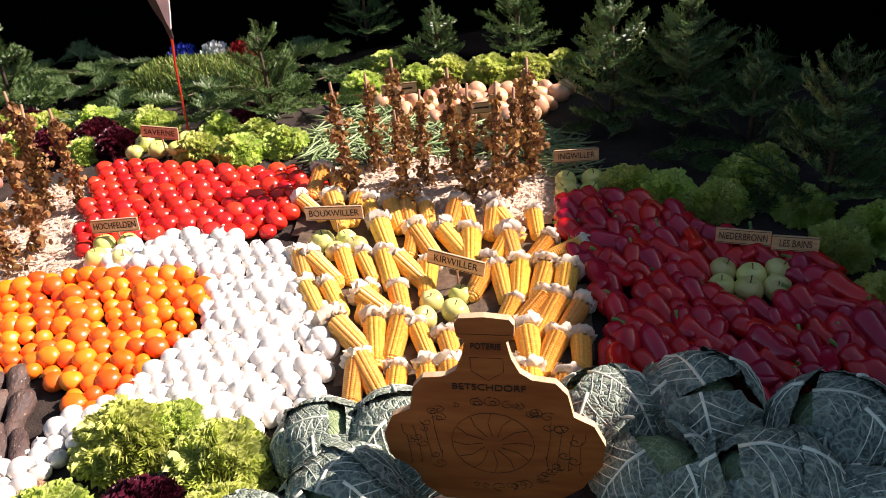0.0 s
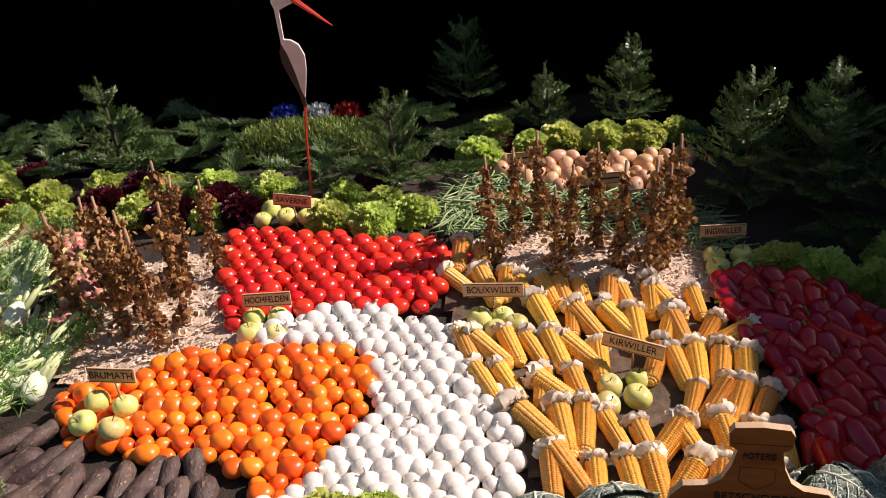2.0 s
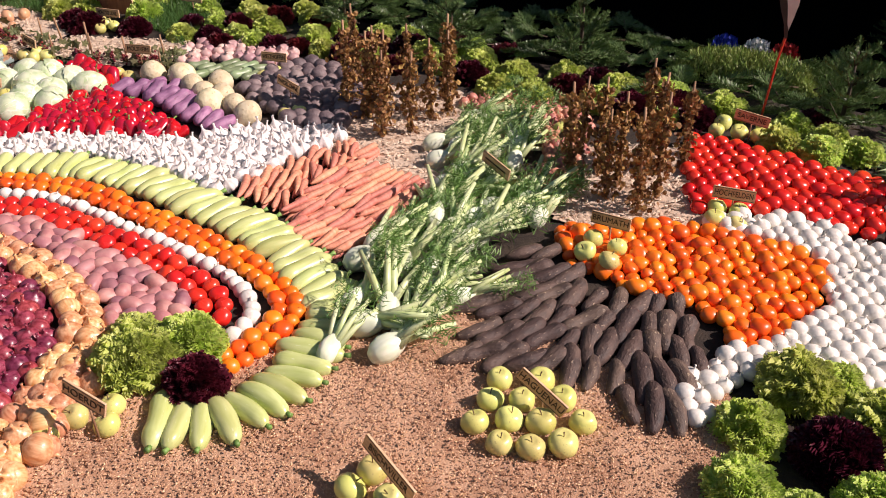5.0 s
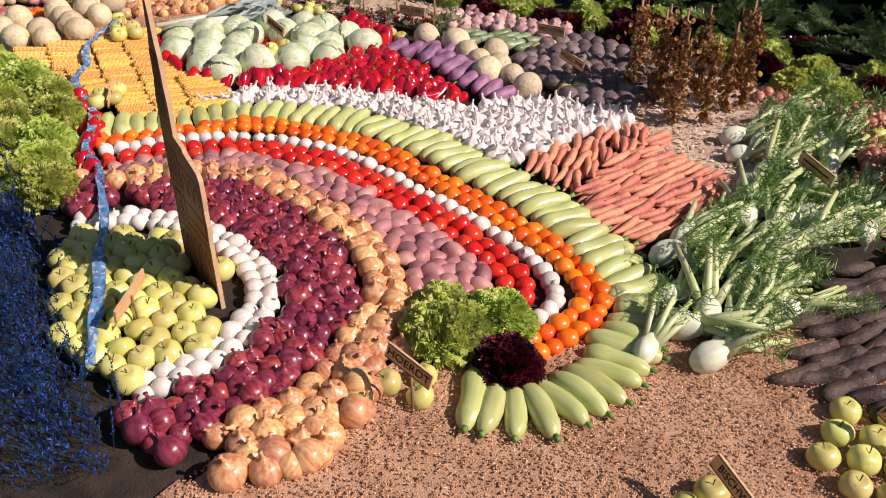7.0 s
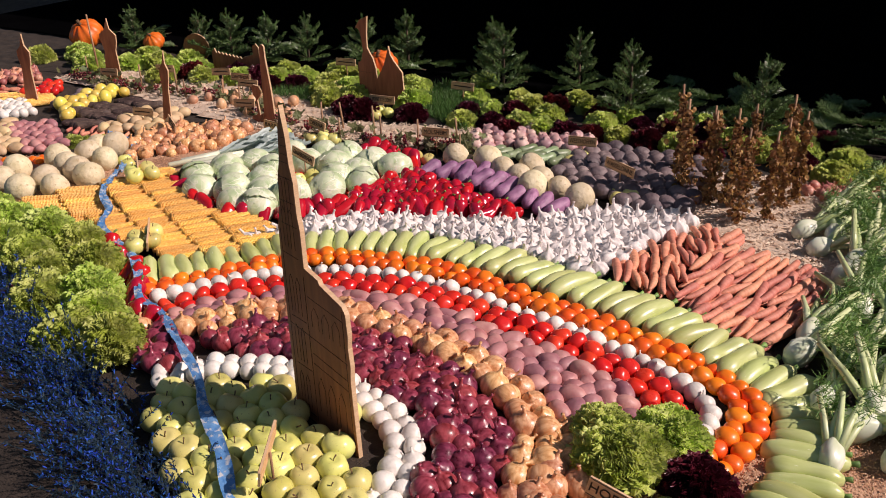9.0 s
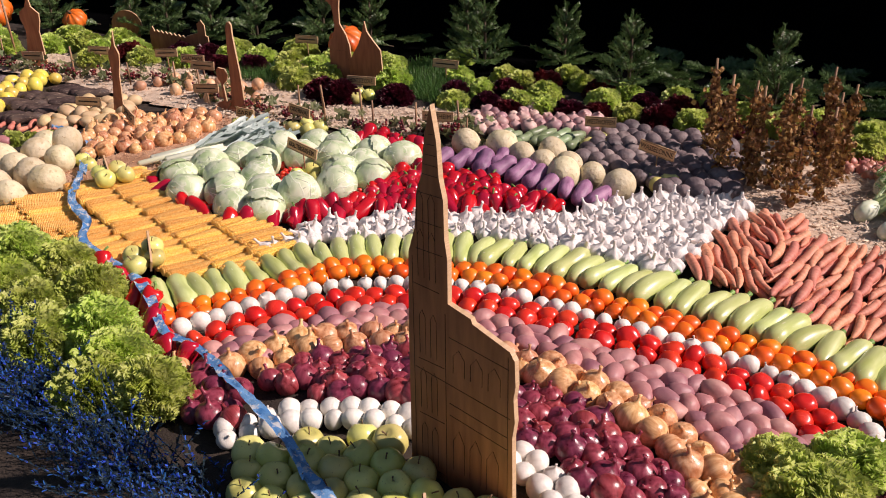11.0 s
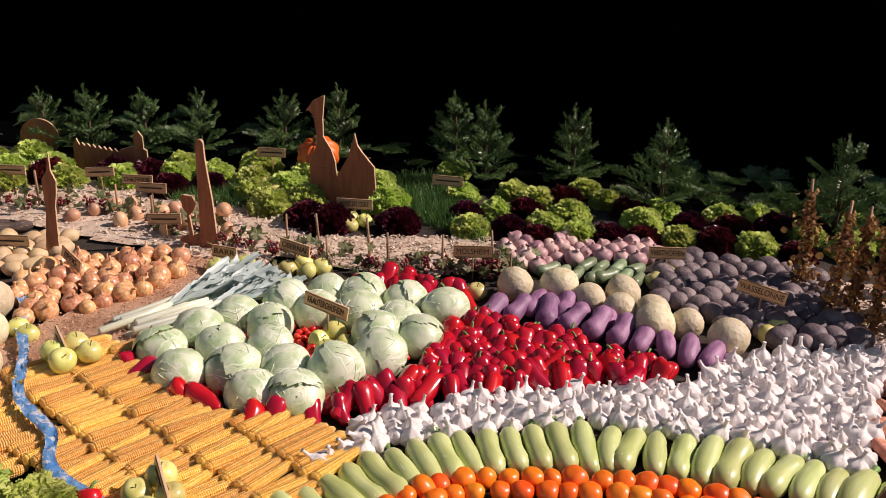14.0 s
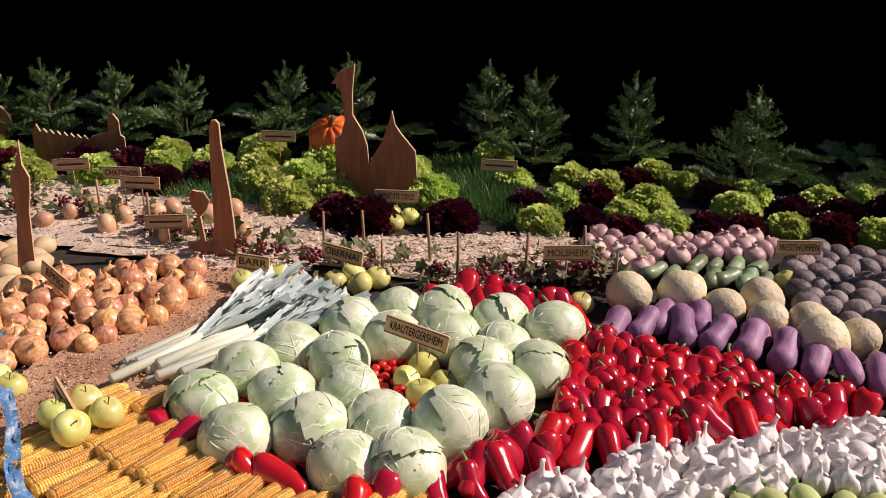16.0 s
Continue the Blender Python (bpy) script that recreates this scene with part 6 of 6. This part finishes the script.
lettuces([(-2.38, 0.55, 1.1), (-2.3, 0.7), (-2.45, 0.64, 0.85), (-2.34, 0.6, 0.9)], group="lettuces by the rings", lift=0.03, size=(0.9, 1.0))
lettuces([(-2.19, 0.58)], True, "lettuces by the rings", (0.8, 0.9), 0.02)
lettuces([(-4.9, 0.8), (-4.66, 0.78), (-4.46, 0.68), (-4.72, 0.6), (-4.56, 0.54), (-4.27, 0.52), (-4.4, 0.42), (-4.1, 0.4), (-3.92, 0.32), (-4.06, 0.28), (-5.1, 0.78), (-5.3, 0.82), (-4.95, 0.64)], group="lettuces by the river", size=(0.95, 1.12), lift=0.03)
lettuces([(-4.52, 0.42), (-4.83, 0.7), (-5.12, 0.66)], True, "lettuces by the river", (0.7, 0.9))
lettuces([(-5.78, 1.7, 0.6), (-5.85, 1.66, 0.6), (-5.72, 1.74, 0.5)], group="small herbs in the far bed")

# ---- river of foil and blue heather ----
RIVER = [(-2.94, -0.14), (-3.07, -0.04), (-3.18, 0.05), (-3.35, 0.16), (-3.49, 0.27), (-3.71, 0.4), (-3.92, 0.52), (-4.08, 0.57), (-4.25, 0.71), (-4.41, 0.81), (-4.72, 0.93), (-4.83, 1.06), (-5.02, 1.18), (-5.17, 1.38), (-5.33, 1.56), (-5.5, 1.76), (-5.8, 1.84)]
V, F = [], []
for k, (x, y, h) in enumerate(along(RIVER, 0.018)):
    w = 0.015 + 0.007 * noise.noise(Vector((x * 6, y * 6, 0)))
    for j in range(5):
        u = j / 2 - 1
        V.append((x - math.sin(h) * u * w, y + math.cos(h) * u * w, G(x, y) + 0.072 - 0.03 * (x < -5.2) + 0.014 * noise.noise(Vector((x * 38, y * 38, u * 3)))))
    if k:
        F.extend(((k - 1) * 5 + j, (k - 1) * 5 + j + 1, k * 5 + j + 1, k * 5 + j) for j in range(4))
thing("foil_river", mesh("foil_river", V, F, "foil"), Matrix.Identity(4), "crinkled blue and silver foil ribbon laid as a river", "foil ribbon")
r2 = random.Random(5)
VG, FG, VB, FB = [], [], [], []
for x, y, h in along([(-2.75, -0.3), (-3.05, -0.2), (-3.35, -0.1), (-3.6, 0.04), (-3.95, 0.16), (-4.3, 0.3), (-4.65, 0.42), (-5.0, 0.52), (-5.4, 0.6)], 0.007):
    for _ in range(8):
        o = Vector((x + r2.gauss(0, 0.052), y + r2.gauss(0, 0.052), G(x, y)))
        d = Vector((r2.uniform(-1, 0.6), r2.uniform(-1.1, 0.3), r2.uniform(0.25, 1.2))).normalized() * r2.uniform(0.1, 0.2)
        s = d.orthogonal().normalized() * 0.0012
        c = len(VG)
        VG.extend((o - s, o + s, o + d + s * 0.4, o + d - s * 0.4))
        FG.append((c, c + 1, c + 2, c + 3))
        for i in range(14):
            p = o + d * (0.25 + 0.75 * i / 14)
            for _ in range(2):
                w = (d.normalized() * 0.8 + Vector((r2.uniform(-1, 1), r2.uniform(-1, 1), r2.uniform(-1, 1)))).normalized() * r2.uniform(0.006, 0.012)
                q = w.orthogonal().normalized() * 0.002
                V, F = (VB, FB) if r2.random() < 0.34 else (VG, FG)
                c = len(V)
                V.extend((p - q, p + q, p + w + q * 0.5, p + w - q * 0.5))
                F.append((c, c + 1, c + 2, c + 3))
hea = thing("blue_heather", mesh("heather_twigs", VG, FG, "heath_green", smooth=False), Matrix.Identity(4), "fringe of blue-dyed heather along the edge", "heather", kind="stuff")
part("flowers", mesh("heather_flowers", VB, FB, "heath_blue", smooth=False), hea, "vivid blue dyed florets")

# ---- hops, vines, firs, greenery ----
hops([(-0.35, 2.54), (-0.28, 2.68), (-0.14, 2.42), (-0.2, 2.76), (0.0, 2.66), (0.06, 2.48), (0.15, 2.45), (0.2, 2.52), (0.27, 2.64), (-0.1, 2.58), (0.25, 2.74)], "hop poles beside the corn")
hops([(-1.66, 2.2), (-1.5, 2.14), (-1.36, 2.1), (-1.58, 2.32), (-1.48, 2.24), (-1.41, 2.42), (-1.28, 2.44), (-1.32, 2.2), (-1.7, 2.42), (-1.45, 2.5)], "hop poles beside the tomatoes")
hops([(-2.83, 2.45), (-2.7, 2.4), (-2.55, 2.27), (-2.46, 2.36), (-2.44, 2.52), (-2.4, 2.62), (-2.75, 2.55), (-2.6, 2.6), (-2.9, 2.66), (-2.48, 2.76), (-2.62, 2.42)], "hop poles beside the carrots")
for x, y, h in [(-0.76, 3.08, 0.47), (-2.03, 3.38, 0.52), (-2.72, 3.3, 0.5), (-3.44, 3.4, 0.48), (-3.88, 3.72, 0.42), (-4.28, 3.52, 0.46), (-4.5, 3.8, 0.42), (-5.36, 3.6, 0.4), (-5.12, 3.75, 0.42), (-5.85, 3.6, 0.36), (-6.12, 3.5, 0.36), (-6.4, 3.42, 0.38), (-6.62, 3.35, 0.36),
                (-7.25, 3.3, 0.36), (0.2, 3.78, 0.46), (-0.16, 3.74, 0.32), (0.56, 3.02, 0.6), (0.82, 2.95, 0.66), (1.16, 2.36, 0.66), (1.02, 2.8, 0.5), (-0.55, 4.1, 0.5)]:
    fir(x, y, h)


def boughs(places, group):
    for x, y, z in places:
        n, st = rng.choice(BOUGH)
        a = rng.uniform(0, 6.3)
        ob = thing("fir_bough", st, turned(x, y, G(x, y) + z, a, rng.uniform(-0.12, 0.12), a, rng.uniform(0.75, 1.15)), "cut fir bough laid on the ground", "fir bough", group)
        part("needles", n, ob, "green needles")


boughs([(x, y, 0.025 + 0.05 * rng.random()) for x, y in packed([(-3.6, 3.42), (-2.2, 3.35), (-1.7, 3.18), (-1.2, 3.02), (-0.6, 3.05), (-0.4, 3.4), (-0.5, 3.9), (-3.6, 3.95)], 0.118, 0.35)], "fir boughs behind the lettuces")
boughs([(x, y, 0.03 + 0.05 * rng.random()) for x, y in packed([(-7.8, 3.3), (-3.6, 3.75), (-3.6, 4.0), (-7.8, 3.9)], 0.2, 0.35)], "fir boughs behind the lettuces")
boughs([(x, y, 0.04 + 0.05 * rng.random()) for x, y in packed([(0.5, 2.7), (0.9, 2.55), (1.6, 2.0), (1.9, 2.4), (1.4, 3.6), (0.5, 3.6)], 0.19, 0.35)], "fir boughs beside the peppers")


def tuft(name, poly, count, h, material, label, category, seed, dome=0.0, width=0.0014):
    r3 = random.Random(seed)
    xs, ys = [p[0] for p in poly], [p[1] for p in poly]
    V, F = [], []
    while count:
        x, y = r3.uniform(min(xs), max(xs)), r3.uniform(min(ys), max(ys))
        if not inside(x, y, poly):
            continue
        count -= 1
        t = 1 - max(abs(2 * (x - min(xs)) / (max(xs) - min(xs)) - 1), abs(2 * (y - min(ys)) / (max(ys) - min(ys)) - 1)) ** 3
        o = Vector((x, y, G(x, y) + dome * t * r3.uniform(0.3, 1)))
        d = Vector((r3.gauss(0, 0.45), r3.gauss(0, 0.45), 1)).normalized() * h * r3.uniform(0.6, 1.2)
        q = d.orthogonal().normalized()
        q = (Matrix.Rotation(r3.uniform(0, 6.3), 3, d.normalized()) @ q) * width
        c = len(V)
        V.extend((o - q, o + q, o + d * 0.6 + q * 0.8, o + d, o + d * 0.6 - q * 0.8))
        F.append((c, c + 1, c + 2, c + 3, c + 4))
    return thing(name, mesh(name, V, F, material, smooth=False), Matrix.Identity(4), label, category, kind="stuff")


tuft("hedge", [(-1.62, 3.42), (-0.88, 3.42), (-0.88, 3.72), (-1.62, 3.72)], 9000, 0.028, "moss", "low clipped green hedge mound", "hedge", 21, 0.15, 0.003)
tuft("chives", [(-4.68, 3.0), (-4.4, 2.92), (-4.1, 2.78), (-4.2, 3.1), (-4.45, 3.6), (-4.7, 3.5)], 5000, 0.07, "grass", "patch of fine green chives", "chives", 22)
tuft("chives", [(-5.6, 2.85), (-5.2, 2.85), (-5.2, 3.05), (-5.5, 3.1)], 2500, 0.06, "grass", "patch of fine green chives", "chives", 23)
for name, mt, cx, lab in (("blue_flowers", "blue_petal", -1.4, "bunch of deep blue flowers"), ("white_flowers", "white_petal", -1.24, "bunch of white flowers"), ("red_flowers", "red_petal", -1.1, "bunch of dark red flowers")):
    tuft(name, [(cx - 0.085, 3.78), (cx + 0.085, 3.78), (cx + 0.085, 3.92), (cx - 0.085, 3.92)], 1100, 0.022, mt, lab, "flowers", 30, 0.13, 0.006)

# vines along the far edge
r2 = random.Random(9)
VL, FL, bits = [], [], []
for x, y, h in along([(-7.0, 2.58), (-6.7, 2.56), (-6.26, 2.56), (-5.81, 2.66), (-5.32, 2.52), (-4.9, 2.42), (-4.4, 2.4), (-4.05, 2.5), (-3.95, 2.46)], 0.012):
    for _ in range(2):
        o = Vector((x + r2.gauss(0, 0.05), y + r2.gauss(0, 0.05), G(x, y) + abs(r2.gauss(0.03, 0.03)) + 0.01))
        s = r2.uniform(0.014, 0.034)
        m = Euler((r2.gauss(0, 0.7), r2.gauss(0, 0.7), r2.uniform(0, 6.3))).to_matrix()
        c = len(VL)
        VL.extend(o + m @ (Vector(v) * s) for v in ((0, 0, 0), (1, 0, 0.1), (0.5, 0.45, -0.1), (0.3, 1, 0.1), (-0.3, 0.5, -0.05), (-0.9, 0.5, 0.15), (-0.5, -0.1, -0.1), (-0.8, -0.7, 0.1), (0, -0.6, -0.05), (0.6, -0.8, 0.1), (0.5, -0.3, 0)))
        FL.extend((c, c + i, c + i % 10 + 1) for i in range(1, 11))
    if r2.random() < 0.25:
        o = Vector((x, y - 0.03, 0.05))
        bits.extend(moved(lathe([(0, -0.007), (0.006, -0.004), (0.0065, 0.003), (0, 0.007)], 6), Matrix.Translation(o + Vector((r2.gauss(0, 0.014), r2.gauss(0, 0.014), r2.gauss(0, 0.014))))) for _ in range(16))
vin = thing("vine_leaves", mesh("vine_leaves", VL, FL, "vine", smooth=False), Matrix.Identity(4), "low vines with green and wilting leaves", "vine", kind="stuff")
part("grapes", mesh("grapes", *merge(*bits), "grape"), vin, "small dark red grapes")
VSTAKE = mesh("vine_stake", *sweep([(0, 0, -0.02), (0.001, 0, 0.07), (0, 0, 0.15)], [0.005, 0.0048, 0.0045], 6), "stake")
for x, y in [(-4.85, 2.5), (-4.72, 2.52), (-4.62, 2.36), (-4.5, 2.5), (-4.4, 2.42), (-4.2, 2.46), (-4.02, 2.55), (-3.93, 2.42), (-5.45, 2.5), (-5.3, 2.58), (-5.7, 2.62), (-6.1, 2.62), (-6.4, 2.6), (-6.75, 2.72), (-5.95, 2.55), (-7.0, 2.66)]:
    thing("vine_stake", VSTAKE, turned(x, y, 0, 0, abs(rng.gauss(0, 0.06)), rng.uniform(0, 6), rng.uniform(0.85, 1.15)), "short thin wooden vine stake", "stake", "vine stakes")
thing("pole", mesh("pole", *sweep([(0, 0, -0.02), (-0.02, 0, 0.4)], [0.007, 0.006], 6), "stake"), Matrix.Translation((-7.0, 2.75, 0)), "tall thin wooden pole", "pole")
pumpkin(-5.1, 3.42, 0.04, 0.11)
pumpkin(-7.05, 3.3, 0.05, 0.08)
pumpkin(-7.6, 3.15, 0.05, 0.13)

# ---- name boards ----
sign("HOCHFELDEN", -1.109, 2.187, -0.968, 2.2, 0.155)
sign("BOUXWILLER", -0.427, 2.24, -0.251, 2.22, 0.155, -0.06)
sign("KIRWILLER", -0.021, 2.0, 0.136, 1.955, 0.13, 0.12)
sign("BRUMATH", -1.451, 1.825, -1.318, 1.818, 0.155)
sign("", -1.97, 2.05, -1.83, 1.97, 0.165, 0.1, bars=True)
sign("MARMOUTIER", -1.9, 2.66, -1.745, 2.62, 0.19)
sign("HAGUENAU", -1.372, 0.946, -1.222, 0.925, 0.125, 0.42)
sign("BISCHWILLER", -1.61, 0.53, -1.44, 0.47, 0.15, 0.3)
sign("HOERDT", -2.35, 0.3, -2.215, 0.3, 0.235, 0.2)
sign("WASSELONNE", -3.145, 2.345, -3.002, 2.3, 0.165, 0.1)
sign("WESTHOFFEN", -3.447, 2.63, -3.321, 2.655, 0.136)
sign("MOLSHEIM", -4.138, 2.412, -4.008, 2.443, 0.14)
sign("KRAUTERGERSHEIM", -4.469, 1.82, -4.316, 1.783, 0.165, 0.12)
sign("OBERNAI", -4.792, 2.326, -4.666, 2.295, 0.12, 0.06)
sign("BARR", -5.03, 2.24, -4.93, 2.23, 0.1)
sign("MONT STE ODILE", -4.767, 2.839, -4.622, 2.86, 0.115)
sign("SAVERNE", -1.152, 2.758, -1.018, 2.752, 0.21, 0.1)
sign("INGWILLER", 0.346, 2.64, 0.49, 2.65, 0.11)
sign("NIEDERBRONN", 0.798, 2.12, 0.936, 2.09, 0.11)
sign("LES BAINS", 0.945, 2.08, 1.06, 2.06, 0.105)
sign("EPFIG", -5.52, 2.02, -5.4, 1.96, 0.11, 0.2)
sign("CHATENOIS", -5.75, 2.75, -5.62, 2.77, 0.15)
for x, y, z in [(-5.35, 2.42, 0.12), (-5.95, 2.85, 0.13), (-5.6, 2.72, 0.13), (-5.3, 3.3, 0.16), (-4.38, 3.2, 0.14), (-6.35, 2.75, 0.13), (-6.65, 2.55, 0.12), (-5.8, 2.08, 0.1), (-0.25, 3.12, 0.18), (0.05, 3.02, 0.13)]:
    sign("", x - 0.065, y, x + 0.065, y + 0.02, z, rng.gauss(0, 0.06), bars=True)
sign("", -4.47, 0.96, -4.37, 0.86, 0.13, 0.3, bars=True)
sign("", -5.12, 1.46, -5.02, 1.38, 0.12, 0.2, bars=True)
sign("", -3.07, 0.12, -2.99, -0.02, 0.24, 0.1, bars=True)
